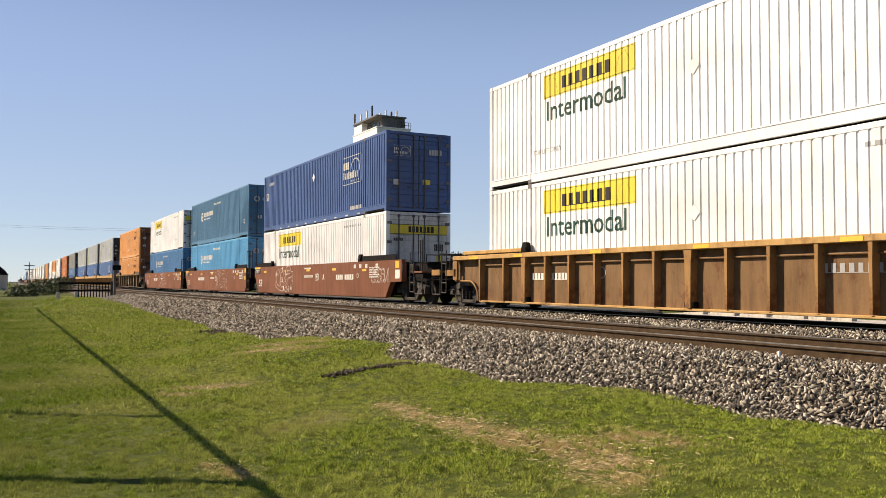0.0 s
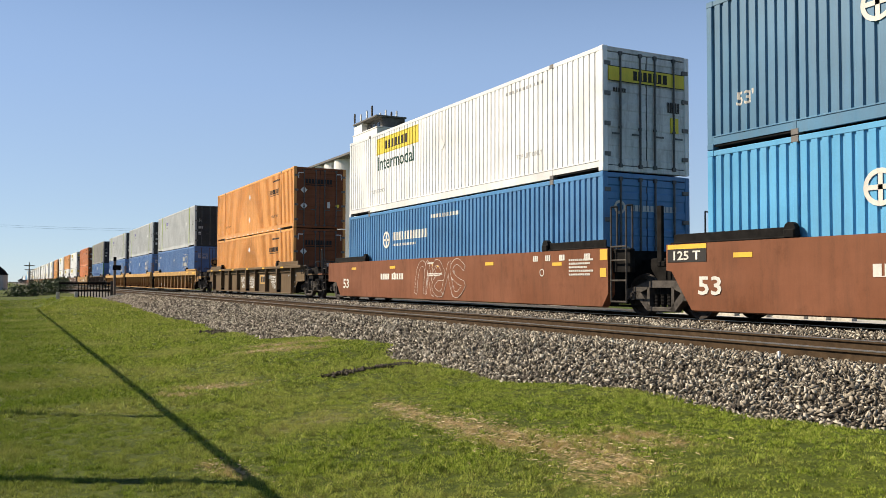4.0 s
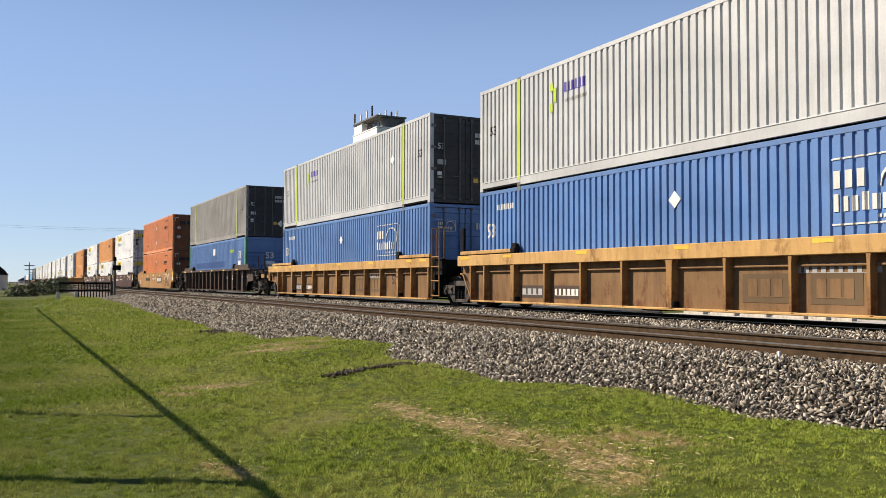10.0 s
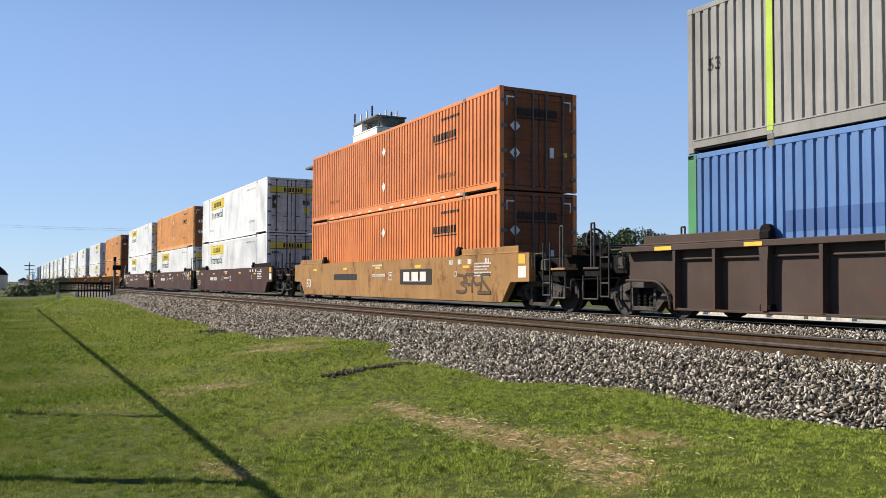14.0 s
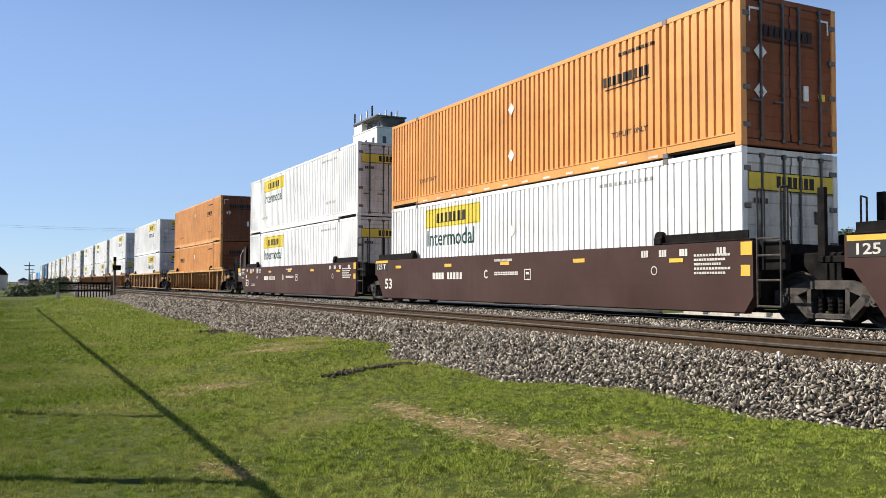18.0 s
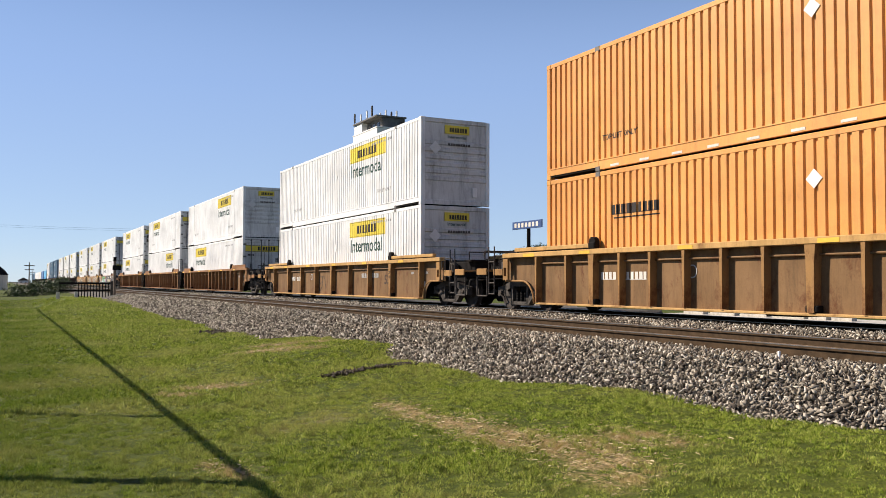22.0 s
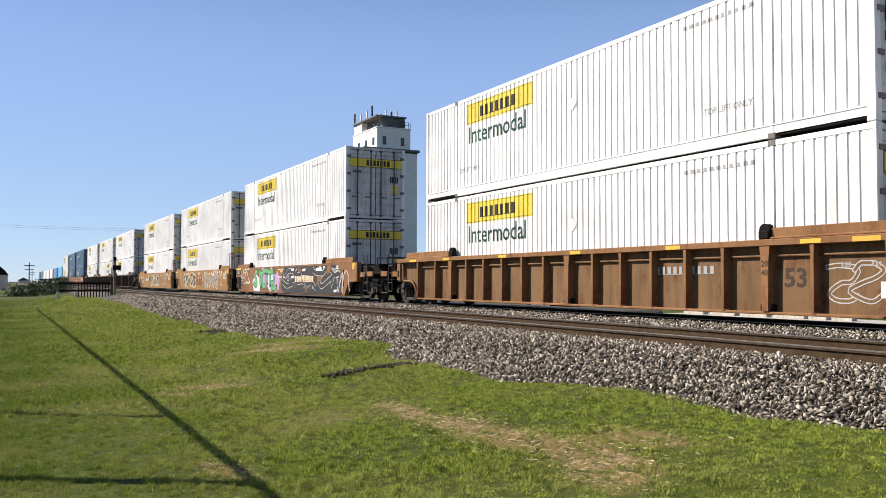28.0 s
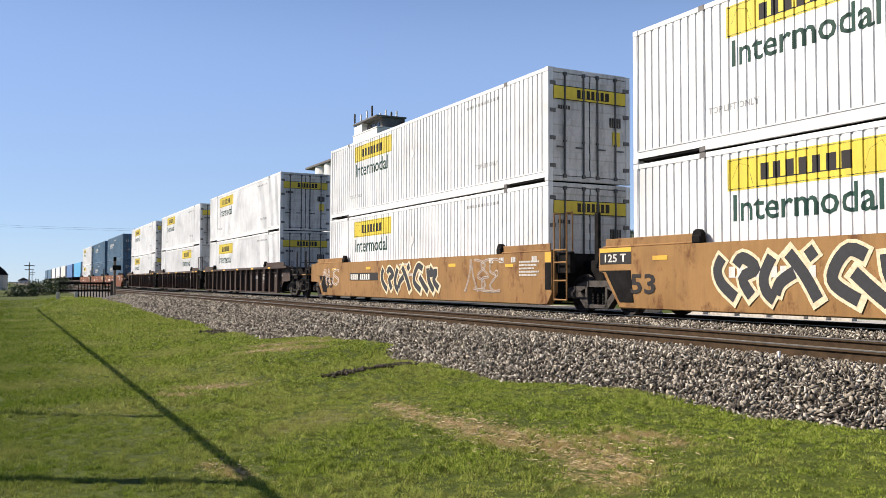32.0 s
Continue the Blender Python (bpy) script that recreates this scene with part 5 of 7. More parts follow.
def add_joint_end(car, x, m, body):
    """An end that rests on a shared truck."""
    if m > 0:
        part("articulated_joint", lambda: Geo().box(0.3, 1.55, -0.36, 0.36, 0.74, 1.05, 0.04).cyl((1.64, 0, 0.62), (1.64, 0, 1.02), 0.3, 14), GRIME, car, key="jr")
        for s in (-1, 1):
            part("ladder", lambda: Geo().tube([(0.50, s * 1.47, 0.30), (0.50, s * 1.47, 2.40), (0.50, s * 1.30, 2.42), (0.50, s * 1.30, 1.46)], 0.02)
                 .tube([(1.02, s * 1.47, 0.30), (1.02, s * 1.47, 2.40), (1.02, s * 1.30, 2.42), (1.02, s * 1.30, 1.46)], 0.02)
                 .tube([(0.50, s * 1.47, 0.32), (1.02, s * 1.47, 0.32)], 0.02).tube([(0.50, s * 1.47, 0.78), (1.02, s * 1.47, 0.78)], 0.02)
                 .tube([(0.50, s * 1.47, 1.22), (1.02, s * 1.47, 1.22)], 0.02).tube([(0.50, s * 1.47, 1.52), (1.02, s * 1.47, 1.52)], 0.02), body if body is OCHRE else FRAME, car, key=("jlad", s))
            part("end_panel", lambda: Geo().box(0.44, 1.05, s * 1.25, s * 1.38, 0.95, 1.48, 0.02), GRIME, car, key=("jpan", s))
    else:
        part("articulated_joint", lambda: Geo().box(-LEN - 1.55, -LEN - 0.3, -0.30, 0.30, 0.70, 0.98, 0.04), GRIME, car, key="jl")
        for s in (-1, 1):
            part("stanchion", lambda: Geo().box(-LEN - 2.02, -LEN - 1.86, s * 0.74, s * 0.82, 1.10, 2.40, 0.012), body if body is BUFF else GRIME, car, key=("jst", s))
            part("stanchion_arm", lambda: Geo().box(-LEN - 1.95, -LEN - 0.3, s * 0.70, s * 0.86, 1.08, 1.20, 0.015), GRIME, car, key=("jsa", s))


def ribbed_car(at, panel, rib, chord, front_coupled, rear_coupled, spin, label, n=6, deep=1.34):
    car = thing("well_car", label, "railway car", "cars of the train", at)
    for s in (-1, 1):
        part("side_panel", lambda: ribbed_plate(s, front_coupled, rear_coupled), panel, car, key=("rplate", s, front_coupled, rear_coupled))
        ea, eb = (END_L if rear_coupled else JOINT_L), (END_R if front_coupled else JOINT_R)
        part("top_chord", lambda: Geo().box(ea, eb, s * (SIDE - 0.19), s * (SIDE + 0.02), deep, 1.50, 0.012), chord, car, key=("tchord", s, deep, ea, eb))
        part("side_pipe", lambda: Geo().cyl((-LEN - 0.3, s * (SIDE - 0.135), deep - 0.17), (0.3, s * (SIDE - 0.135), deep - 0.17), 0.022, 8), panel, car, key=("spipe", s, deep))
        part("bottom_chord", lambda: Geo().box(-LEN - 0.25, 0.20, s * (SIDE - 0.20), s * (SIDE - 0.02), 0.18, 0.23, 0.01), chord, car, key=("bchord", s))
        posts = [POST_R + (POST_F - POST_R) * k / (2 * n) for k in range(2 * n + 1)]
        step = posts[1] - posts[0]
        posts = [POST_R - step, *posts, POST_F + min(step, 1.1)] if step < 1.6 else posts
        for k, x in enumerate([-LEN - 0.20, *posts, 0.30]):
            wide = min(abs(x - p) for p in (POST_R, (POST_R + POST_F) / 2, POST_F)) < 0.01
            w = 0.085 if wide else 0.032
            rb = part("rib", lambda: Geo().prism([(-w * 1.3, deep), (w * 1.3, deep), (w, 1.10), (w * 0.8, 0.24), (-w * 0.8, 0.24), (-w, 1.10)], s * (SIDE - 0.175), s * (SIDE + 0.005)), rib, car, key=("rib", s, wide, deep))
            rb.location.x = x
            if wide:
                part("rib_foot", lambda: Geo().box(-0.13, 0.13, s * (SIDE - 0.17), s * (SIDE - 0.01), 0.24, 0.36, 0.02), GRIME, rb, "blackened foot bracket", key=("ribfoot", s))
        for m, edge in enumerate(ribbed_edge(front_coupled, rear_coupled)):
            part("arch_flange", lambda: Geo().tube([(x, s * (SIDE - 0.09), z) for x, z in edge], 0.026, 6), rib, car, key=("archf", s, m, edge[0], edge[-1]))
    add_car_common(car, rib, chord, front_coupled, rear_coupled, spin)
    return car


def flat_car(at, body, front_coupled, rear_coupled, spin, label):
    car = thing("well_car", label, "railway car", "cars of the train", at)
    for s in (-1, 1):
        part("side_sill", lambda: flat_side(s, front_coupled, rear_coupled), body, car, key=("fside", s, front_coupled, rear_coupled))
        part("bottom_flange", lambda: Geo().box(-LEN - 0.25, 0.20, s * (SIDE - 0.2), s * (SIDE - 0.055), 0.175, 0.205, 0.008), body, car, key=("bflange", s))
    add_car_common(car, body, body, front_coupled, rear_coupled, spin)
    return car


def car_marks(car, style, mark, coupled=True, at=-12.45, ink=None, big=None, rear=True):
    """Stencils on the camera's side of a car."""
    y = -SIDE - 0.004 if style == "flat" else -SIDE + 0.172
    rnd = random.Random(mark)
    def sticker(name, mat, x0, x1, z0, z1):
        part(name, lambda: Geo().box(x0, x1, y - 0.003, y + 0.003, z0, z1), mat, car, key=(name, style, x0, z0, x1))
    if style == "flat":
        lettering("53", -16.0 if big else -16.2, y - 0.004, 0.50, 0.78 if big else 0.60, 0.42 if big else 0.36, ink or CREAM, car, name="length_mark")
        for a, n in ((at, 4), (at + 0.98, 5)):
            part("number_stencil", lambda: bars(a, a + 0.2 * n, 0.83, 1.03, n, y, gap=0.3, seed=n), CREAM, car, key=("fnumb", a))
        for r in range(3):
            part("small_print", lambda: bars(-8.67, -7.45 - 0.3 * (r == 2), 1.30 if r == 2 else 0.98 - 0.05 * r, 1.36 if r == 2 else 1.02 - 0.05 * r, 14, y, seed=60 + r), CREAM, car, key=("fprm", r))
        part("stencil_frame", lambda: Geo().box(-7.16, -6.86, y - 0.004, y, 0.80, 0.825).box(-7.16, -6.86, y - 0.004, y, 1.055, 1.08).box(-7.16, -7.135, y - 0.004, y, 0.80, 1.08)
             .box(-6.885, -6.86, y - 0.004, y, 0.80, 1.08).box(-7.08, -6.94, y - 0.004, y, 0.94, 1.0), CREAM, car, key="fframe")
        for x in (-15.3, -11.65, -8.36, -5.03):
            sticker("reflector", SAFETY, x, x + 0.45, 1.20, 1.29)
        sticker("reflector", SAFETY, -1.75, -1.35, 1.14, 1.22)
        if coupled:
            sticker("reflector", SAFETY, 1.30, 1.62, 1.22, 1.46)
            if ink is None:
                sticker("notice", CREAM, 1.28, 1.66, 0.86, 1.16)
        else:
            sticker("reflector", SAFETY, 0.14, 0.405, 1.24, 1.48)
            if ink is None:
                sticker("reflector", SAFETY, 0.14, 0.36, 0.86, 1.06)
        for r in range(5):
            part("small_print", lambda: bars(-1.05, -0.10 - 0.12 * (r % 3), 1.24 - 0.085 * r, 1.285 - 0.085 * r, 12, y, seed=70 + r), CREAM, car, key=("fpr", r))
        for i, x in enumerate((-2.6, -2.05, -1.45, -0.45)):
            part("stencil", lambda: bars(x, x + 0.24, 1.26, 1.40, 3, y, seed=80 + i), CREAM, car, key=("fst", x))
        part("test_ring", lambda: Geo().ring((-2.2, y - 0.002, 0.98), 'y', 0.075, 0.095, 0.006, 16), CREAM, car, key="fring")
        if not rear:
            part("stencil_panel", lambda: Geo().box(-17.05, -15.98, y - 0.003, y + 0.003, 1.14, 1.40), BLACK, car, "black stencil panel", key="fblk")
            sticker("reflector", SAFETY, -17.05, -15.98, 1.40, 1.49)
            lettering("125 T", -16.88, y - 0.005, 1.18, 0.74, 0.18, CREAM, car, name="stencil")
    else:
        lettering("53", -1.80 if big else -2.92, y - 0.002, 0.66, 0.46, 0.34, ink or DARKGREY, car, name="length_mark")
        part("notice", lambda: Geo().box(0.05, 0.42, y - 0.004, y, 0.50, 0.76), CREAM, car, key="rnot")
        part("number_stencil", lambda: bars(-5.1, -3.4, 0.90, 1.06, 10, y, gap=0.4, seed=92), FAINT, car, key="rnumb")
        for i, x in enumerate((-0.65, -0.1, 0.45)):
            part("stencil", lambda: bars(x, x + 0.2, 1.0, 1.08, 3, y, gap=0.4, seed=94 + i), FAINT, car, key=("rst", x))


def plate_mark(car, style, x, z, w, h, back, fore):
    """A trade-mark plate: a plain panel with three solid bars."""
    y = -SIDE - 0.004 if style == "flat" else -SIDE + 0.172
    p = part("mark_panel", lambda: Geo().box(x, x + w, y - 0.003, y + 0.003, z, z + h), back, car, key=("plate", style, x, z, w))
    part("mark_lettering", lambda: bars(x + 0.12 * w, x + 0.92 * w, z + 0.2 * h, z + 0.82 * h, 3, y - 0.004, gap=0.3, seed=7), fore, p, key=("platem", style, x, z, w))


STROKES = [
    [(0.92, 0.85), (0.5, 1.0), (0.12, 0.78), (0.35, 0.55), (0.80, 0.42), (0.82, 0.15), (0.40, 0.0), (0.05, 0.14)],
    [(0.10, 0.0), (0.16, 0.5), (0.24, 1.0), (0.50, 0.5), (0.78, 0.02), (0.86, 0.5), (0.92, 1.0)],
    [(0.08, 1.0), (0.06, 0.5), (0.20, 0.08), (0.52, 0.02), (0.80, 0.25), (0.90, 1.0)],
    [(0.90, 0.98), (0.30, 0.95), (0.10, 0.74), (0.62, 0.52), (0.12, 0.36), (0.18, 0.06), (0.92, 0.04)],
    [(0.12, 0.0), (0.20, 0.55), (0.14, 1.0), (0.70, 0.98), (0.90, 0.70), (0.60, 0.48), (0.30, 0.50)],
    [(0.0, 0.02), (0.22, 0.5), (0.46, 1.0), (0.70, 0.55), (0.98, 0.0)],
    [(0.05, 0.95), (0.62, 1.0), (0.86, 0.90), (0.40, 0.45), (0.08, 0.10), (0.50, 0.0), (0.98, 0.08)],
    [(0.95, 0.80), (0.60, 1.0), (0.15, 0.80), (0.05, 0.35), (0.35, 0.02), (0.80, 0.12), (0.88, 0.42), (0.55, 0.45)]]


def sweep(p):
    """A smooth curve through the points of one stroke."""
    out = []
    for i in range(len(p) - 1):
        a, b, c, d = p[max(0, i - 1)], p[i], p[i + 1], p[min(len(p) - 1, i + 2)]
        for t in (0.0, 0.25, 0.5, 0.75):
            out.append(tuple(0.5 * (2 * b[m] + (c[m] - a[m]) * t + (2 * a[m] - 5 * b[m] + 4 * c[m] - d[m]) * t * t + (3 * b[m] - a[m] - 3 * c[m] + d[m]) * t ** 3) for m in (0, 1)))
    return [(u, min(1.0, max(0.0, v))) for u, v in out + [p[-1]]]


def wild_stroke(rnd):
    """A smooth bent sweep through the unit square."""
    p = [(a + rnd.uniform(-0.12, 0.12), b + rnd.uniform(-0.07, 0.07)) for a, b in rnd.choice(STROKES)]
    if rnd.random() < 0.5:
        p = [(1 - a, b) for a, b in p]
    if rnd.random() < 0.5:
        p = [(a, 1 - b) for a, b in p]
    return sweep(p)


# letter strokes of the large sprayed pieces, in the unit square of each piece
PIECE_DARK = [[(.07, .90), (.035, .64), (.06, .36), (.15, .06)], [(.13, .66), (.17, .84), (.24, .64), (.17, .46), (.23, .08)], [(.33, .92), (.28, .52), (.29, .24), (.34, .06)],
              [(.38, .98), (.47, .52), (.54, .02)], [(.44, .60), (.36, .40), (.33, .14)], [(.53, .98), (.47, .78)], [(.74, .78), (.66, .92), (.60, .64), (.60, .36), (.72, .06)],
              [(.66, .62), (.75, .28), (.82, .04)], [(.80, .92), (.82, .44), (.91, .04)], [(.87, .92), (.84, .64), (.93, .72), (.89, .44), (.98, .14)]]
PIECE_PALE = [[(.03, .90), (.19, .88), (.15, .64), (.04, .44), (.09, .16), (.23, .08), (.22, .32)], [(.30, .94), (.28, .56), (.30, .04)],
              [(.40, .94), (.42, .68), (.36, .48), (.47, .36), (.40, .06)], [(.58, .98), (.53, .52), (.61, .20), (.66, .94)], [(.68, .92), (.89, .97)],
              [(.76, .88), (.74, .40), (.68, .06)], [(.98, .96), (.96, .74), (.83, .76), (.79, .40), (.87, .10), (.99, .10), (.93, .44)]]
PIECE_GREEN = [[(.21, .90), (.11, .86), (.09, .61), (.15, .46), (.15, .18), (.02, .32)], [(.29, .84), (.30, .50), (.35, .10)], [(.39, .80), (.38, .43), (.42, .18), (.52, .22), (.52, .84)],
               [(.59, .84), (.60, .20)], [(.71, .84), (.71, .10)], [(.83, .90), (.85, .39), (.73, .30)], [(.73, .12), (.85, .05), (.98, .12)], [(.24, .92), (.36, .78), (.48, .94), (.61, .90), (.70, .84), (.86, .94)]]
PIECE_BUBBLE = [[(.05, .72), (.19, .86), (.27, .52), (.27, .10), (.05, .28), (.03, .52), (.06, .74)], [(.46, .96), (.30, .82), (.29, .45), (.33, .08), (.52, .12)], [(.31, .46), (.43, .50)],
                [(.60, .80), (.52, .74), (.60, .56), (.53, .30), (.60, .06), (.70, .10)], [(.66, .70), (.68, .96), (.84, .98), (.86, .70), (.72, .60), (.72, .20), (.80, .05)], [(.84, .60), (.98, .76), (.96, .40), (.90, .06)]]
PIECE_BLACK = [[(.02, .80), (.01, .45), (.10, .20), (.22, .30)], [(.06, .62), (.14, .90), (.24, .86)], [(.16, .40), (.25, .46), (.27, .12)], [(.30, .90), (.27, .70), (.36, .72), (.38, .95)],
               [(.31, .36), (.40, .40), (.42, .08)], [(.44, .42), (.48, .26), (.55, .36), (.56, .08)], [(.58, .94), (.62, .80), (.74, .76), (.78, .92)], [(.57, .36), (.62, .10)],
               [(.68, .40), (.72, .20), (.82, .42), (.90, .60), (.86, .20)], [(.86, .90), (.92, .66), (.99, .72), (.97, .20)]]


def sprayed_piece(car, strokes, x0, x1, z0, z1, fill, line, y, bold, rim):
    """A large sprayed piece: one broad stroke after another, each with its rim, lying on the paint."""
    for k, p in enumerate(strokes):
        pts = [(x0 + bold / 2 + (x1 - x0 - bold) * u, z0 + bold / 2 + (z1 - z0 - bold) * v) for u, v in sweep(p)]
        st = part("graffiti_stroke", strip(pts, bold + 2 * rim, y - 0.003 - 0.0002 * k, 0.000008), line, car, "sprayed letter stroke with a contrasting rim")
        part("stroke_fill", strip(pts[1:-1] if rim > 0.02 else pts, bold, y - 0.006 - 0.0002 * k, 0.000008), fill, st)


def graffiti(car, x0, x1, z0, z1, fill, line, seed, y, bold=0.20, back=None, rim=0.05, wide=0.95, loops=1):
    """Sprayed overlapping shapes: broad bent strokes, each with a contrasting rim, on an optional cloud."""
    rnd = random.Random(seed)
    n = max(2, round((x1 - x0) / wide))
    w, h = (x1 - x0) / n, z1 - z0
    k = 0
    for i in range(n):
        lean = rnd.uniform(-0.05, 0.18)
        for _ in range(loops):
            m = bold / 2 + rim
            pts = [(x0 + m + (w * n - 2 * m) / n * (i + 1.5 * u - 0.25) + lean * v * w * 0.5, z0 + m + (h - 2 * m) * v) for u, v in wild_stroke(rnd)]
            (xa, za), (xb, zb) = pts[0], pts[1]
            (xc, zc), (xd, zd) = pts[-2], pts[-1]
            u0, u1 = math.hypot(xb - xa, zb - za) or 1, math.hypot(xd - xc, zd - zc) or 1
            rim_pts = [(xa - (xb - xa) / u0 * rim, za - (zb - za) / u0 * rim)] + pts + [(xd + (xd - xc) / u1 * rim, zd + (zd - zc) / u1 * rim)]
            st = part("graffiti_stroke", strip(rim_pts, bold + 2 * rim, y - 0.0015 - 0.0009 * k, 0.000015), line, car, "sprayed stroke with a contrasting rim")
            part("stroke_fill", strip(pts, bold, y - 0.002 - 0.0009 * k, 0.000015), fill, st)
            k += 1
        if back is not None:
            cx, cz = x0 + w * (i + 0.5), z0 + h * rnd.uniform(0.42, 0.56)
            ring = [(cx + w * 0.80 * rnd.uniform(0.75, 1.1) * math.cos(a), min(1.46, max(0.24, cz + h * 0.52 * rnd.uniform(0.75, 1.15) * math.sin(a)))) for a in np.linspace(0, 6.0, 18)]
            part("graffiti_ground", Geo().add([(a, y - 0.0001 * (1 + i), b) for a, b in ring], [tuple(range(len(ring)))]), back, car, "sprayed background cloud")
# ---- the train: forward ends of the loads at time zero are START + OFFSET ----
RUN = [(0, -4.79), (1, 7.83), (2, 20.49), (3, 33.77), (4, 46.5), (5.5, 65.64), (6, 72.33), (7, 84.8), (8, 97.6), (9, 110.35), (10, 123.3), (11, 136.0), (12, 149.1),
       (13, 161.99), (14, 174.6), (14.5, 180.87), (16.5, 207.22), (17, 213.5), (18, 226.21), (19, 239.71), (20, 252.8), (21, 265.7), (22, 278.8), (23, 292.29), (24, 305.4),
       (25, 318.34), (26, 331.5), (27.5, 351.1), (28, 357.6), (29, 371.27), (30, 384.37), (31, 397.63), (32, 410.76)]
JOINT, COUPLED = 19.406, 23.469
MOVERS = []


def at0(off, z=0.0):
    return pose(RUN[0][1] + off, TRACK_Y, z)


def keep(ob, off, z=0.0):
    MOVERS.append((ob, off, z))
    return ob


LOW, HIGH = 0.375, 3.29


def load(kind, off, z):
    m = at0(off, z)
    make = {
        "white": lambda: white_box(m), "white_f": lambda: white_box(m, True), "white_s": lambda: white_box(m, False, True),
        "orange": lambda: orange_box(m, ORANGE), "orange1": lambda: orange_box(m, ORANGE, False, 1), "amber": lambda: orange_box(m, AMBER),
        "amber1": lambda: orange_box(m, AMBER, False, 1), "amber_f": lambda: orange_box(m, AMBER, True, 1), "grey": lambda: grey_box(m), "dull": lambda: grey_box(m, DARKGREY, False),
        "blue": lambda: blue_box(m, BLUE), "navy": lambda: blue_box(m, NAVY, "navy blue"), "teal": lambda: round_box(m, TEAL, "teal blue"),
        "sky": lambda: round_box(m, SKYBLUE, "bright sky blue"), "mid": lambda: round_box(m, MIDBLUE, "mid blue"), "green": lambda: green_post_box(m),
        "slate": lambda: round_box(m, SLATE, "slate blue")}[kind]
    return keep(make(), off, z)


# car style, position in its set (S single, F front, M middle, R rear), upper load, lower load
CONSIST = [
    ("tan_y", "S", "white", "white"),
    ("redox", "F", "navy", "white"), ("redox", "M", "teal", "sky"), ("redox", "R", "white", "mid"),
    ("dusk", "S", "amber", "amber1"),
    ("buff", "F", "grey", "blue"), ("buff", "M", "grey", "blue"), ("buff", "R", "grey", "blue"),
    ("umber", "S", "dull", "green"), ("ochre", "S", "orange", "orange1"),
    ("maroon", "F", "white_s", "white"), ("maroon", "M", "amber", "white"), ("maroon", "R", "white", "white"),
    ("tan", "S", "amber1", "amber_f"), ("tan_y", "S", "white_f", "white_f"),
    ("carox", "F", "white_f", "white"), ("carox", "M", "white", "white_f"), ("carox", "R", "white_s", "white"),
    ("tag_a", "F", "white", "white"), ("tag_b", "M", "white", "white"), ("tag_c", "R", "white", "white"),
    ("umber", "F", "white", "white"), ("umber", "M", "white", "white_f"), ("umber", "R", "white", "white"),
    ("redox", "F", "slate", "slate"), ("redox", "M", "slate", "slate"), ("redox", "R", "white", "white"),
]


def rear_brake_end(car):
    """Notices, hand rail, air tank and tall guard post over the rear truck of a three-unit set."""
    y = -SIDE - 0.004
    board = part("notice_board", Geo().box(-17.90, -17.20, y - 0.008, y + 0.004, 0.90, 1.52, 0.004), UMBER, car, "dark notice board")
    part("reflector", Geo().box(-17.84, -17.35, y - 0.014, y - 0.006, 1.27, 1.49), SAFETY, board, "yellow reflective panel")
    part("notice", Geo().box(-17.88, -17.62, y - 0.014, y - 0.006, 1.13, 1.25), FAINT, board, "worn pale notice")
    part("notice", Geo().box(-17.59, -17.24, y - 0.014, y - 0.006, 1.08, 1.25), CREAM, board, "white notice")
    part("notice", Geo().box(-17.86, -17.64, y - 0.014, y - 0.006, 0.98, 1.08), DUSK, board, "brown notice")
    for k, (b, z) in enumerate(((-16.43, 1.41), (-16.60, 1.32), (-16.55, 1.23), (-16.52, 1.15), (-16.65, 0.93))):
        part("small_print", bars(-17.14, b, z, z + 0.045, 12, y, seed=110 + k), CREAM, car)
    for k, x in enumerate((-16.02, -15.22, -14.76)):
        part("stencil", bars(x, x + 0.24, 1.29, 1.43, 3, y, seed=120 + k), CREAM, car)
    part("stencil", bars(-13.94, -13.64, 1.18, 1.44, 2, y, seed=125), CREAM, car)
    for k in range(3):
        part("small_print", bars(-13.52, -13.10, 1.22 + 0.07 * k, 1.26 + 0.07 * k, 7, y, seed=126 + k), CREAM, car)
    for k in range(2):
        part("small_print", bars(-14.95, -14.25, 0.53 + 0.07 * k, 0.565 + 0.07 * k, 10, y, seed=130 + k), CREAM, car)
    part("notice", Geo().box(-16.17, -16.0, y - 0.003, y + 0.003, 0.94, 1.12), CREAM, car, "small white notice")
    part("test_ring", Geo().ring((-13.85, y - 0.002, 0.96), 'y', 0.06, 0.09, 0.006, 16), CREAM, car)
    part("hand_rail", Geo().tube([(-17.75, -1.44, 1.45), (-17.75, -1.44, 2.08), (-17.68, -1.44, 2.22), (-17.18, -1.44, 2.48), (-17.02, -1.44, 2.51), (-16.75, -1.44, 2.51)], 0.022, 8), PLACARD, car, "white curved hand rail")
    part("guard_post", Geo().box(-16.84, -16.38, -1.46, -1.34, 1.50, 2.64, 0.01).box(-16.84, -16.74, -1.48, -1.30, 1.50, 2.66, 0.01).box(-16.48, -16.38, -1.48, -1.30, 1.50, 2.66, 0.01), UMBER, car, "tall dark guard post")
    part("air_tank", Geo().cyl((-17.62, -1.15, 1.76), (-16.95, -1.15, 1.76), 0.18, 16).box(-17.5, -17.42, -1.35, -0.95, 1.42, 1.78).box(-17.15, -17.07, -1.35, -0.95, 1.42, 1.78), GRIME, car, "black air tank")
    part("corner_post", Geo().cyl((-18.72, -1.36, 0.9), (-18.72, -1.36, 2.12), 0.05, 8), FRAME, car, "upright steel post")


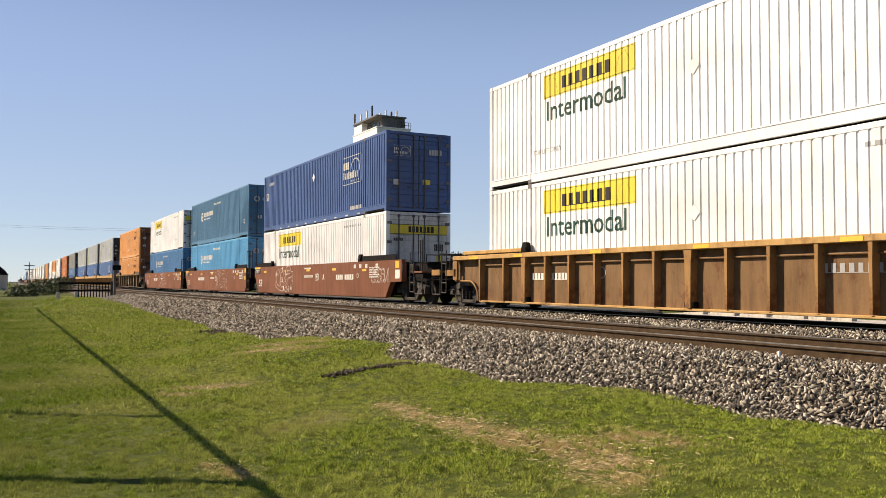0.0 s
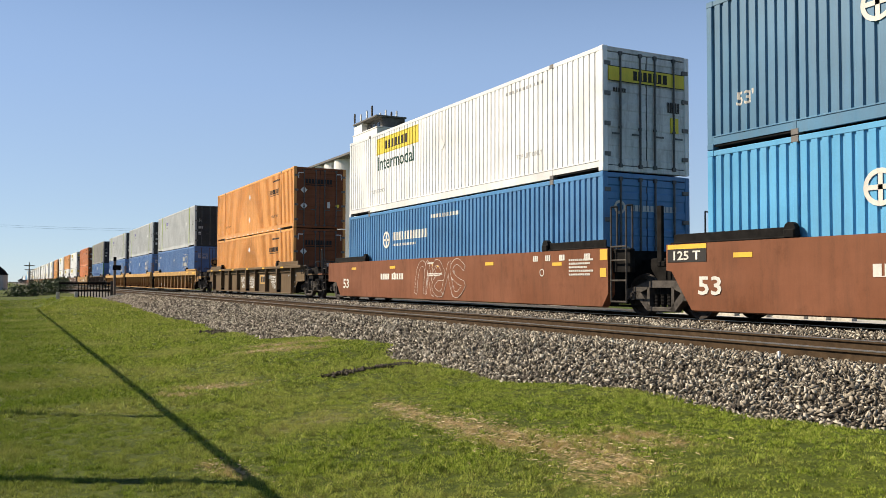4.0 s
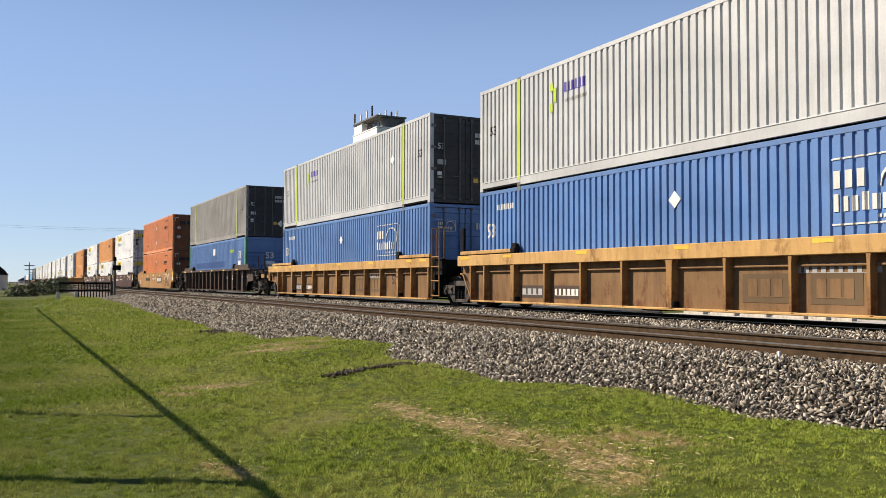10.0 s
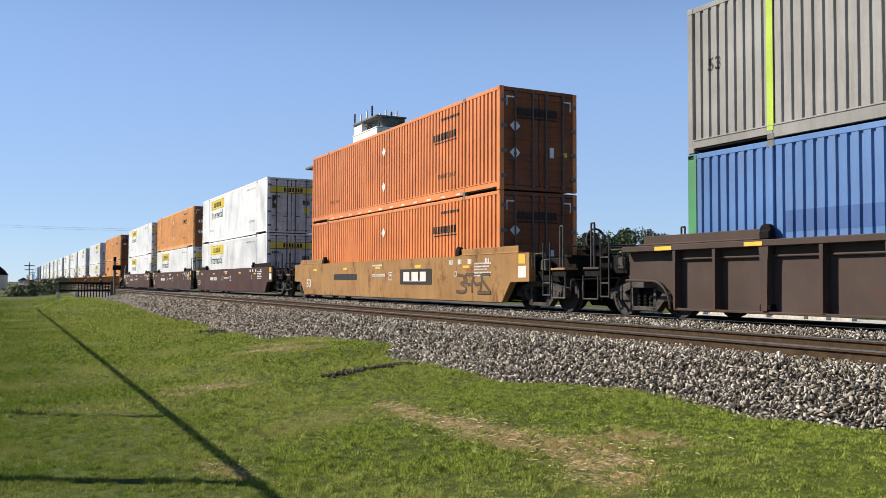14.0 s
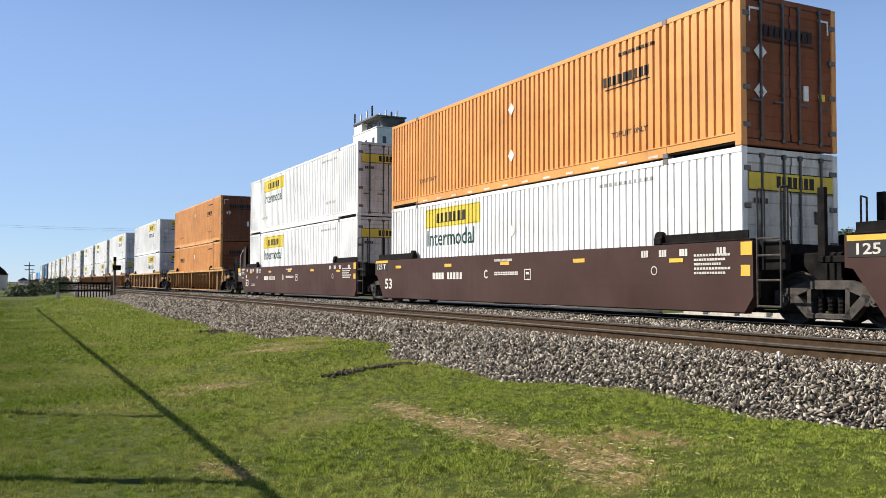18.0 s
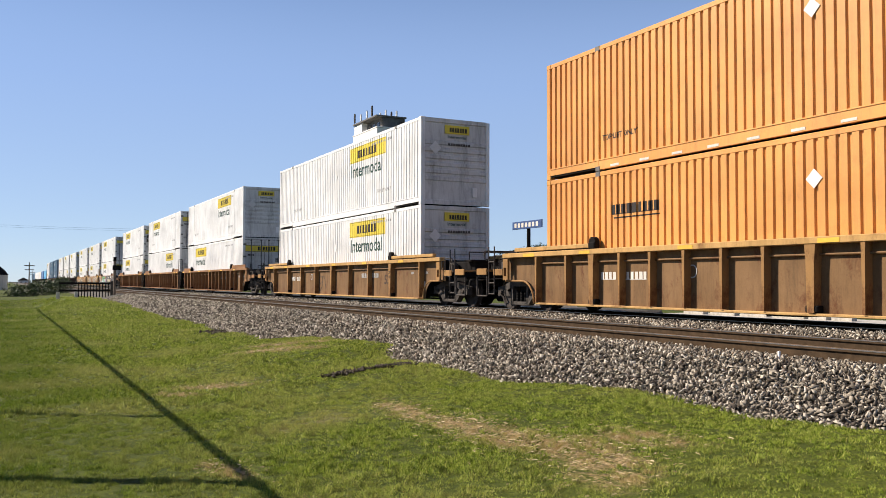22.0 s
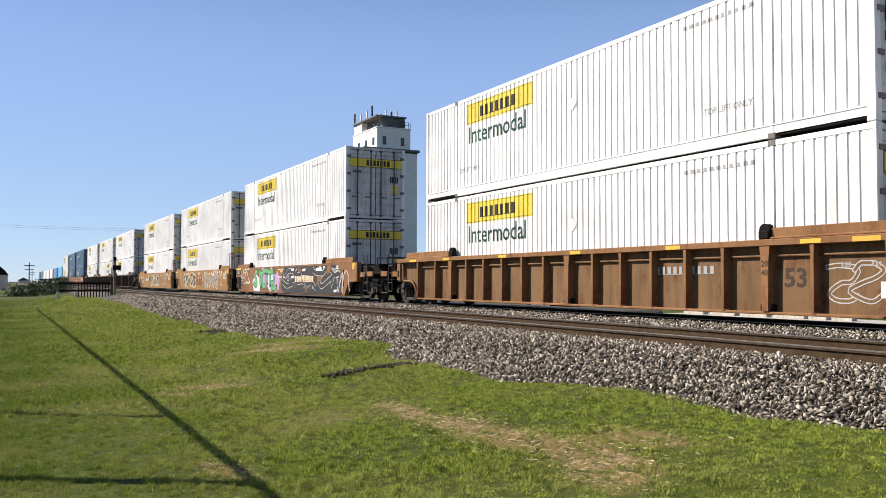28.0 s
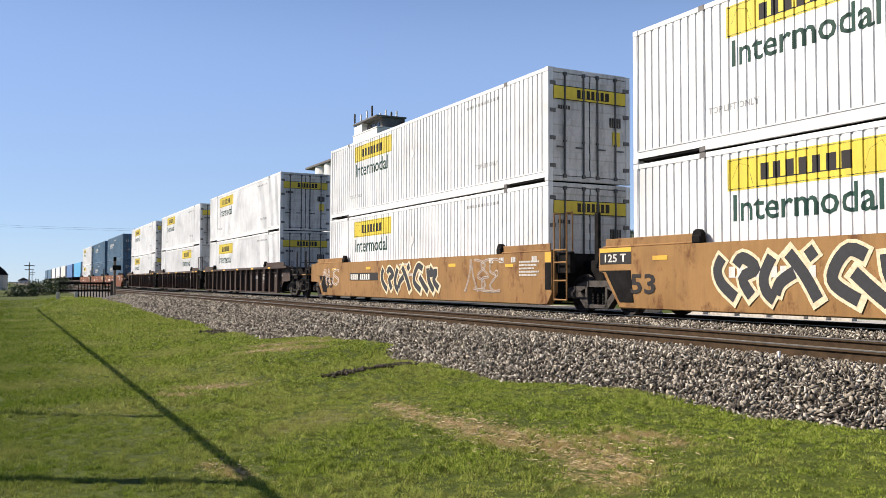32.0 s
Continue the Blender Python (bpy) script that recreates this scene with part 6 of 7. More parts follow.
def slack_hose(car, xa, xb, y):
    """Three brake lines that sag between two ribs."""
    for k in range(3):
        pts = [(xa + (xb - xa) * u / 8, y - 0.03 * k, 1.0 - 0.05 * k - (0.05 + 0.10 * k) * math.sin(math.pi * u / 8)) for u in range(9)]
        part("brake_line", Geo().tube(pts, 0.022, 6), GRIME, car, "sagging black brake line")


def make_car(style, pos, off, spin, i):
    fc, rc = pos in "SF", pos in "SR"
    m = at0(off)
    if style == "redox":
        car = flat_car(m, REDOX, fc, rc, spin, "smooth-sided red oxide well car with white stencils")
        car_marks(car, "flat", i, fc, -4.56 if i == 1 else -12.45, rear=rc)
        if i < 4:
            x0 = (-13.3, -7.2, -9.5)[i - 1]
            if i == 1:
                sprayed_piece(car, PIECE_BUBBLE, -13.3, -10.3, 0.24, 1.47, REDOX, CREAM, -SIDE - 0.002, 0.17, 0.022)
            else:
                graffiti(car, x0, x0 + 3.2, 0.28, 1.44, REDOX, CREAM, 40 + i, -SIDE - 0.004, 0.17, None, 0.011, 0.62)
        if i == 1:
            graffiti(car, -0.84, 0.7, 0.72, 1.24, REDOX, CREAM, 52, -SIDE - 0.004, 0.03, None, 0.011, 0.32)
            part("test_ring", lambda: Geo().ring((-6.84, -SIDE - 0.006, 0.95), 'y', 0.115, 0.15, 0.006, 18), CREAM, car)
        lettering("A" if i == 1 else "C", -6.2 if i == 1 else -11.4, -SIDE - 0.008, 0.82, 0.22, 0.25, CREAM, car, name="unit_letter")
    elif style == "maroon":
        car = flat_car(m, MAROON, fc, rc, spin, "smooth-sided dark maroon well car with crisp white stencils")
        car_marks(car, "flat", i, fc, rear=rc)
        lettering("ACB"[i - 10], -9.24, -SIDE - 0.008, 0.84, 0.20, 0.24, CREAM, car, name="unit_letter")
        if rc:
            rear_brake_end(car)
    elif style == "ochre":
        car = flat_car(m, OCHRE, fc, rc, spin, "smooth-sided ochre yellow well car with rust and a black mark panel")
        car_marks(car, "flat", i, fc, rear=rc)
        plate_mark(car, "flat", -6.2, 0.66, 2.4, 0.50, BLACK, CREAM)
        part("stencil_panel", lambda: Geo().box(-12.7, -10.2, -SIDE - 0.010, -SIDE - 0.002, 0.82, 1.05), BLACK, car, key="ochrepanel")
        graffiti(car, -2.1, -0.2, 0.40, 1.0, DUSK, UMBER, 61, -SIDE - 0.004, 0.05, None, 0.02, 0.45)
    elif style in ("tag_a", "tag_b", "tag_c"):
        car = flat_car(m, OCHRE if style != "tag_a" else CAROX, fc, rc, spin, "smooth-sided rust-yellow well car covered in sprayed graffiti")
        car_marks(car, "flat", i, fc, -5.9 if style == "tag_a" else -13.2, BLACK, True, rc)
        y = -SIDE - 0.004
        part("primer_patch", Geo().prism([(-17.3, 1.0), (-16.0, 1.0), (-15.92, 0.32), (-16.38, 0.32), (-16.85, 0.97)], y - 0.002, y + 0.002), GRIME, car, "dark primer patch", key="primer")
        part("primer_patch", lambda: Geo().box(0.14, 0.405, y - 0.002, y + 0.002, 0.56, 1.22), GRIME, car, "dark primer patch", key="primerf")
        if style == "tag_a":
            for k, (cx, cz, cw) in enumerate(((-12.6, 0.62, 0.8), (-11.2, 0.95, 0.9), (-9.9, 0.85, 0.9), (-8.9, 0.70, 0.5))):
                ring = [(cx + cw * (1 + 0.15 * math.sin(5 * a)) * math.cos(a), min(1.47, max(0.24, cz + 0.5 * (1 + 0.2 * math.sin(4 * a + k)) * math.sin(a)))) for a in np.linspace(0, 6.0, 20)]
                part("graffiti_ground", Geo().add([(a, y - 0.0006 - 0.0003 * k, b) for a, b in ring], [tuple(range(len(ring)))]), SPRAY[5] if k % 2 else SPRAY[7], car, "sprayed background cloud")
            sprayed_piece(car, PIECE_GREEN, -13.45, -8.6, 0.26, 1.47, SPRAY[2], SPRAY[1], y, 0.20, 0.04)
            dark = part("graffiti_ground", Geo().prism([(-8.15, 0.40), (-7.7, 0.24), (0.1, 0.24), (0.3, 0.62), (0.05, 1.1), (-0.3, 1.42), (-7.6, 1.44), (-8.05, 1.1)], y - 0.003, y), SPRAY[6], car, "sprayed charcoal block")
            for k, (a, b, c, d) in enumerate(((-7.55, -6.95, 0.86, 1.16), (-5.6, -5.2, 0.95, 1.40), (-2.9, -2.2, 0.62, 1.10), (-1.65, -1.1, 1.05, 1.42), (-4.4, -4.1, 0.28, 0.60))):
                part("graffiti_gap", Geo().prism([(a, c), (b - 0.08, c + 0.06), (b, d), (a + 0.10, d - 0.05)], y - 0.0045, y - 0.0025), CAROX, car, "rust-brown gap between sprayed letters")
            sprayed_piece(car, PIECE_BLACK, -8.1, 0.1, 0.26, 1.44, SPRAY[6], SPRAY[0], y - 0.004, 0.20, 0.020)
            for a, b, c, d in ((-6.48, -6.09, 1.24, 1.36), (-6.48, -6.09, 0.92, 1.03), (-2.97, -2.22, 1.20, 1.35), (-0.75, -0.4, 0.32, 0.44), (-4.85, -4.4, 1.22, 1.33)):
                part("graffiti_patch", Geo().prism([(a, c), (b, c + 0.01), (b + 0.03, d), (a + 0.05, d - 0.02)], y - 0.016, y - 0.013), SPRAY[0], car, "white sprayed patch")
            for a, n in ((-5.9, 4), (-4.75, 6)):
                part("number_stencil", bars(a, a + 0.26 * n, 0.74, 1.0, n, y - 0.016, gap=0.35, seed=n), SPRAY[4], car)
            graffiti(car, -16.0, -14.2, 0.62, 1.46, OCHRE, SPRAY[0], 78, y, 0.02, None, 0.022, 0.55)
            graffiti(car, -0.3, 0.9, 0.30, 1.2, CAROX, SPRAY[0], 94, y - 0.004, 0.03, None, 0.018, 0.5)
        elif style == "tag_b":
            sprayed_piece(car, PIECE_DARK, -13.75, -9.0, 0.24, 1.46, SPRAY[6], SPRAY[4], y, 0.22, 0.06)
            part("mark_lettering", bars(-8.95, -6.95, 0.52, 1.08, 3, y, gap=0.35, seed=7), REDOX, car, "faded red bars")
            sprayed_piece(car, PIECE_PALE, -6.63, -2.29, 0.25, 1.45, SPRAY[8], SPRAY[4], y, 0.22, 0.035)
            graffiti(car, -2.1, -1.1, 0.5, 1.2, OCHRE, SPRAY[4], 95, y, 0.05, None, 0.015, 0.5)
        else:
            sprayed_piece(car, PIECE_DARK[::-1], -10.4, -5.4, 0.26, 1.44, SPRAY[6], SPRAY[4], y, 0.20, 0.06)
            graffiti(car, -3.9, -2.0, 0.46, 1.40, OCHRE, SPRAY[3], 77, y, 0.03, None, 0.018, 0.45)
            part("stencil_panel", Geo().box(-13.3, -10.5, y - 0.003, y + 0.002, 0.80, 1.08), BLACK, car, "black stencil panel")
            graffiti(car, -16.6, -14.6, 0.6, 1.3, OCHRE, SPRAY[0], 79, y, 0.05, None, 0.018, 0.5)
    else:
        panel, rib, chord, lab, n = {
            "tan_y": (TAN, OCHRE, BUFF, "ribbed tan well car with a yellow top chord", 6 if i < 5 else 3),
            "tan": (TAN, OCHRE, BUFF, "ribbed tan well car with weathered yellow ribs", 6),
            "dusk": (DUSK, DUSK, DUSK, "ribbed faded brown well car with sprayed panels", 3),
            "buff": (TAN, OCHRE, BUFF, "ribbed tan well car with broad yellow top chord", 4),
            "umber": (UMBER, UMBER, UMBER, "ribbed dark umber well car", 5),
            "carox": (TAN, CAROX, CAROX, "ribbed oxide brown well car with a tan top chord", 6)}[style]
        car = ribbed_car(m, panel, rib, chord, fc, rc, spin, lab, n, 1.20 if style == "buff" else 1.38)
        car_marks(car, "ribbed", i, fc, ink=FAINT if style == "umber" else UMBER, big=n == 6)
        for z, word in ((1.02, "20"), (0.86, "40")):
            lettering(word, POST_F - 0.075, -SIDE - 0.008, z, 0.15, 0.11, CREAM if style == "umber" else UMBER, car, name="stencil")
        y = -SIDE + 0.172
        if style == "dusk":
            plate_mark(car, "ribbed", -5.7, 0.62, 1.6, 0.48, BUFF, BLACK)
            for a, b, sd in ((-9.7, -8.5, 81), (-8.1, -6.7, 82), (-3.6, -2.4, 83)):
                graffiti(car, a, b, 0.70, 1.02, DUSK, SPRAY[0], sd, y, 0.012, None, 0.014, 0.19)
                graffiti(car, a + 0.2, b - 0.1, 0.40, 0.66, DUSK, SPRAY[0], sd + 9, y, 0.012, None, 0.013, 0.2)
        elif style == "tan_y" and i > 5:
            graffiti(car, -10.35, -9.3, 0.35, 1.0, TAN, BLACK, 85, y, 0.02, None, 0.02, 0.35)
        elif style == "tan":
            g = Geo().ring((3.27, -1.0, 1.55), 'x', 0.26, 0.30, 0.045, 26).ring((3.27, -1.0, 1.55), 'x', 0.03, 0.08, 0.05, 14)
            for k in range(6):
                c, d = math.cos(k * math.pi / 3), math.sin(k * math.pi / 3)
                g.cyl((3.27, -1.0 + 0.06 * c, 1.55 + 0.06 * d), (3.27, -1.0 + 0.27 * c, 1.55 + 0.27 * d), 0.016, 6)
            part("brake_wheel", g, GRIME, car, "black hand brake wheel")
            part("brake_housing", Geo().box(2.92, 3.24, -1.18, -0.82, 1.34, 1.76, 0.04).box(3.0, 3.2, -1.1, -0.9, 1.0, 1.36, 0.02), GRIME, car)
            plate_mark(car, "ribbed", -5.6, 0.76, 1.0, 0.28, TAN, CREAM)
        elif style == "carox" and pos == "R":
            graffiti(car, -0.9, 0.1, 0.4, 1.1, TAN, SPRAY[3], 84, y, 0.05, None, 0.02, 0.5)
        if style == "buff":
            plate_mark(car, "ribbed", -6.3, 0.38, 1.1, 0.52, DUSK, TAN)
            plate_mark(car, "ribbed", -4.80, 0.38, 1.0, 0.52, DUSK, TAN)
            if fc:
                slack_hose(car, -1.62, -0.68, y - 0.03)
                slack_hose(car, -0.52, 0.22, y - 0.03)
                for a, b, z in ((-1.62, -1.2, 1.34), (0.46, 1.42, 1.30)):
                    part("reflector", Geo().box(a, b, -SIDE - 0.026, -SIDE - 0.01, z, z + 0.11), SAFETY, car)
            for a, b, n in ((-13.9, -12.75, 4), (-12.42, -11.22, 6)):
                sp = part("stencil_panel", lambda: Geo().box(a, b, y - 0.004, y + 0.003, 0.34, 0.66), UMBER, car, "dark stencil panel", key=("bpan", a))
                part("number_stencil", lambda: bars(a + 0.08, b - 0.08, 0.42, 0.58, n, y - 0.004, gap=0.4, seed=n), CREAM if n > 4 else FAINT, sp, key=("bpnum", a))
        elif style in ("tan", "tan_y"):
            for a, n in ((-13.9, 4), (-13.15, 6)):
                part("number_stencil", lambda: bars(a, a + 0.14 * n, 0.80, 0.97, n, y, gap=0.35, seed=n), CREAM, car, key=("tnum", a))
            part("test_ring", lambda: Geo().ring((-11.0, y - 0.003, 0.96), 'y', 0.11, 0.135, 0.006, 18), FAINT, car, key="tring")
        for k in range(5):
            part("reflector", lambda: Geo().box(-14.5 + 3.3 * k, -14.08 + 3.3 * k, -SIDE - 0.025, -SIDE - 0.01, 1.395, 1.47), SAFETY, car, key=("creflect", k))
        for x in (-16.9, -0.3) if not fc else (-16.9,):
            part("reflector", lambda: Geo().box(x, x + 0.5, -SIDE - 0.025, -SIDE - 0.01, 1.39, 1.47), SAFETY, car, key=("creflect", x))
    return keep(car, off)


def trailer(off, body, label):
    """Highway trailer on a low flat unit at the tail of the train."""
    m = at0(off)
    t = thing("semi_trailer", label, "trailer", "trailers on the train", at0(off, 1.0))
    part("body", lambda: Geo().box(-15.8, -0.2, -1.28, 1.28, 0.55, 3.15, 0.04), body, t, key=("tbody"))
    part("rear_door", lambda: Geo().box(-0.22, -0.16, -1.15, 1.15, 0.70, 3.0, 0.02), GREY, t, key="tdoor")
    part("underride", lambda: Geo().box(-4.5, -0.6, -1.1, 1.1, 0.42, 0.56, 0.02), GRIME, t, key="tund")
    for x in (-1.4, -2.7, -14.2):
        part("wheel", lambda: Geo().lathe([(-1.2, 0.3), (-1.18, 0.48), (-0.9, 0.5), (0.9, 0.5), (1.18, 0.48), (1.2, 0.3)], 14, 0, 0.5, x), GRIME, t, key=("twheel", x))
    keep(t, off, 1.0)
    f = thing("flat_car", "low dark flat car carrying a highway trailer", "railway car", "cars of the train", m)
    part("deck", lambda: Geo().box(-17.8, 1.6, -1.35, 1.35, 0.72, 0.98, 0.03), UMBER, f, key="deck")
    truck(f, -0.4, False)
    truck(f, -15.8, False)
    keep(f, off)


def build_train():
    off = 0.0
    for i, (style, pos, up, low) in enumerate(CONSIST):
        if i:
            off -= COUPLED if pos in "SF" else JOINT
        make_car(style, pos, off, i < 24, i)
        load(low, off, LOW)
        load(up, off, HIGH)
    off = -573.4
    for body, label in ((SKYBLUE, "blue highway trailer with grey doors"), (BLUE, "deep blue highway trailer with grey doors"), (CREAM, "cream highway trailer with grey doors"),
                        (WHITE, "white highway trailer with grey doors"), (WHITE, "white highway trailer with grey doors"), (SLATE, "slate highway trailer with grey doors"), (SLATE, "slate highway trailer with grey doors")):
        trailer(off, body, label)
        off -= 20.6


# ---- surroundings ----
def leaf_mat():
    def build(nt, p):
        ge = nt.nodes.new("ShaderNodeNewGeometry")
        c = ramp(nt, ge.outputs["Random Per Island"], [(0.0, (0.018, 0.030, 0.010)), (0.6, (0.040, 0.065, 0.018)), (1.0, (0.075, 0.10, 0.03))])
        nt.links.new(c, p.inputs["Base Color"])
        p.inputs["Roughness"].default_value = 0.7
    return material("leaves", build)


BARK = plain("bark", (0.10, 0.075, 0.055), 0.9, 0, 0.4, 5.0)
WOOD = plain("weathered_pole_wood", (0.13, 0.10, 0.075), 0.85, 0, 0.3, 5.0)


def crown_mesh(seed, h, w, base, n=1500, leaf=0.30):
    rng = np.random.default_rng(seed)
    k = 16
    cen = np.stack([rng.uniform(-0.6, 0.6, k) * w, rng.uniform(-0.6, 0.6, k) * w, base + (h - base) * rng.uniform(0.15, 0.85, k)], 1)
    rad = rng.uniform(0.28, 0.55, k) * w
    which = rng.integers(0, k, n)
    d = rng.normal(size=(n, 3))
    d /= np.linalg.norm(d, axis=1)[:, None]
    p = cen[which] + d * (rad[which] * rng.uniform(0.6, 1.1, n))[:, None] * np.array([1, 1, 0.75])
    a, b = rng.normal(size=(n, 3)), rng.normal(size=(n, 3))
    s = leaf * rng.uniform(0.5, 1.3, n)[:, None]
    a = a / np.linalg.norm(a, axis=1)[:, None] * s
    b = b / np.linalg.norm(b, axis=1)[:, None] * s
    v = np.stack([p - a, p + b * 0.5, p + a, p - b * 0.5], 1).reshape(-1, 3)
    me = bpy.data.meshes.new("crown")
    me.from_pydata(v.tolist(), [], (np.arange(n)[:, None] * 4 + np.arange(4)).tolist())
    me.materials.append(leaf_mat())
    return me


def tree(seed, h, w, at, bush=False):
    t = thing("bush" if bush else "tree", "dark green leafy bush" if bush else "dark green leafy tree beyond the tracks", "bush" if bush else "tree", "bushes" if bush else "trees", at)
    rnd = random.Random(seed)
    g = Geo().cyl((0, 0, -0.3), (0.1, 0, h * 0.5), 0.18 if not bush else 0.06, 8, 0.10 if not bush else 0.03)
    for k in range(6):
        a = k * 1.05 + rnd.random()
        z = h * rnd.uniform(0.2, 0.45)
        g.cyl((0.05, 0, z), (w * 0.55 * math.cos(a), w * 0.55 * math.sin(a), z + h * 0.3), 0.07 if not bush else 0.03, 6, 0.02)
    part("trunk", g, BARK, t)
    ob = new("crown", crown_mesh(seed, h, w, h * (0.22 if not bush else 0.05), 4200 if not bush else 1500, 0.20 if not bush else 0.12))
    ob.parent = t
    return t


STUCCO = plain("pale_elevator_concrete", (0.72, 0.70, 0.66), 0.85, 0, 0.08, 0.4)
SLAB = plain("grey_roof_slab", (0.13, 0.125, 0.12), 0.85, 0, 0.25, 1.0, 0.2)
PANE = plain("dark_window_glass", (0.03, 0.035, 0.04), 0.15)


def build_elevator():
    e = thing("grain_elevator", "tall pale concrete grain elevator with antennas on its roof", "grain elevator", at=pose(-160.0, 66.7, 0))
    # x runs back from the corner nearest the camera, y away from the track
    body = part("silo_block", lambda: Geo().box(-20.5, 0, 0, 9.0, -1.0, 27.2, 0.1), STUCCO, e)
    for k in range(3):
        part("silo", lambda: Geo().lathe([(-1.0, 3.3), (27.4, 3.3)], 28, 0.6, 0, -17.2 - 6.4 * k, 'z'), STUCCO, e, key=("silo", k), smooth=False)
    part("roof_slab", lambda: Geo().box(-37.0, 0.4, -3.0, 9.4, 27.4, 27.9, 0.05), SLAB, e)
    head = part("headhouse", lambda: Geo().box(-13.4, 0, 0.0, 7.4, 27.9, 32.0, 0.05), STUCCO, e)
    for x, z in ((-10.5, 28.7), (-6.5, 28.7), (-2.5, 28.7)):
        part("window", lambda: Geo().box(x, x + 1.1, -0.03, 0.1, z, z + 1.5), PANE, head, key=("hw", x))
    for y, z in ((1.2, 28.6), (5.2, 28.6)):
        part("window", lambda: Geo().box(-0.1, 0.03, y, y + 0.8, z, z + 1.7), PANE, head, key=("hv", y))
    part("headhouse_roof", lambda: Geo().box(-13.5, 0.08, -0.08, 7.5, 32.0, 32.25, 0.03), STUCCO, head)
    pent = part("penthouse", lambda: Geo().box(-13.2, -8.8, 0.2, 5.6, 32.25, 34.3, 0.05), STUCCO, e)
    part("penthouse_roof", lambda: Geo().box(-13.4, -0.2, -0.1, 6.6, 34.3, 34.65, 0.04), SLAB, pent)
    for k in range(3):
        part("window", lambda: Geo().box(-7.6 + 2.2 * k, -6.4 + 2.2 * k, 1.34, 1.5, 32.6, 33.5), PANE, pent, key=("pw", k))
    # Set-back block in dark slab colour to give the recess its shade.
    part("plant_room", lambda: Geo().box(-8.8, -0.6, 1.4, 6.4, 32.25, 34.3, 0.04), SLAB, e)
    part("roof_railing", lambda: (lambda g: [g.tube([(-0.1, y, 32.2), (-0.1, y, 33.5)], 0.05, 5) for y in (4.6, 5.4, 6.2, 7.0, 7.5)] + [g.tube([(-0.1, 4.6, z), (-0.1, 7.5, z)], 0.05, 5) for z in (32.9, 33.5)] and g)(Geo()), FRAME, e)
    rnd = random.Random(3)
    for k, (x, y, h) in enumerate(((-13.0, 0.2, 2.3), (-10.4, 0.6, 1.8), (-7.0, 0.6, 2.0), (-4.0, 0.5, 2.5), (-6.0, 3.2, 1.6), (-4.5, 3.8, 2.0), (-3.4, 4.6, 1.5), (-3.0, 5.6, 1.7))):
        part("antenna", lambda: Geo().cyl((x, y, 34.7), (x, y, 34.7 + h), 0.08, 6).box(x - 0.2, x + 0.2, y - 0.14, y + 0.14, 35.0, 34.7 + h * 0.95, 0.03), PLACARD if k % 3 else FRAME, e, key=("ant", k))
    return e


def build_fence():
    f = thing("railing", "low dark steel railing with pale posts beside the track", "railing", at=pose(-67.0, 0, -0.52))
    for i in range(3):
        part("post", lambda: Geo().box(-0.10, 0.10, -0.12, 0.12, -0.4, 1.28 if i == 2 else 0.50, 0.02), FRAME if i == 2 else CONCRETE, f, "dark end post" if i == 2 else "pale concrete post", key=("fpost", i == 2)).location = (0, (3.55, 4.75, 7.15)[i], 0)
    for z in (0.60, 1.12):
        part("rail_bar", lambda: Geo().box(-0.05, 0.05, 3.6, 7.3, -0.075, 0.075, 0.015), GRIME, f, key="fbar").location = (0, 0, z)
    for i in range(12):
        part("baluster", lambda: Geo().cyl((0, 0, 0.1), (0, 0, 1.1), 0.035, 5), GRIME, f, key="fbal").location = (0.02, 4.9 + 0.2 * i, 0)
    s = thing("track_sign", "dark square trackside sign seen from behind on a wooden post", "sign", at=pose(-66.0, 7.2, -0.5))
    part("post", lambda: Geo().cyl((0, 0, -0.4), (0, 0, 2.7), 0.09, 8), WOOD, s)
    part("board", lambda: Geo().box(0.09, 0.13, -0.16, 0.42, 2.05, 2.40, 0.01), GRIME, s)
    part("finial", lambda: Geo().box(-0.06, 0.06, -0.10, 0.10, 2.7, 3.0, 0.02), GRIME, s)


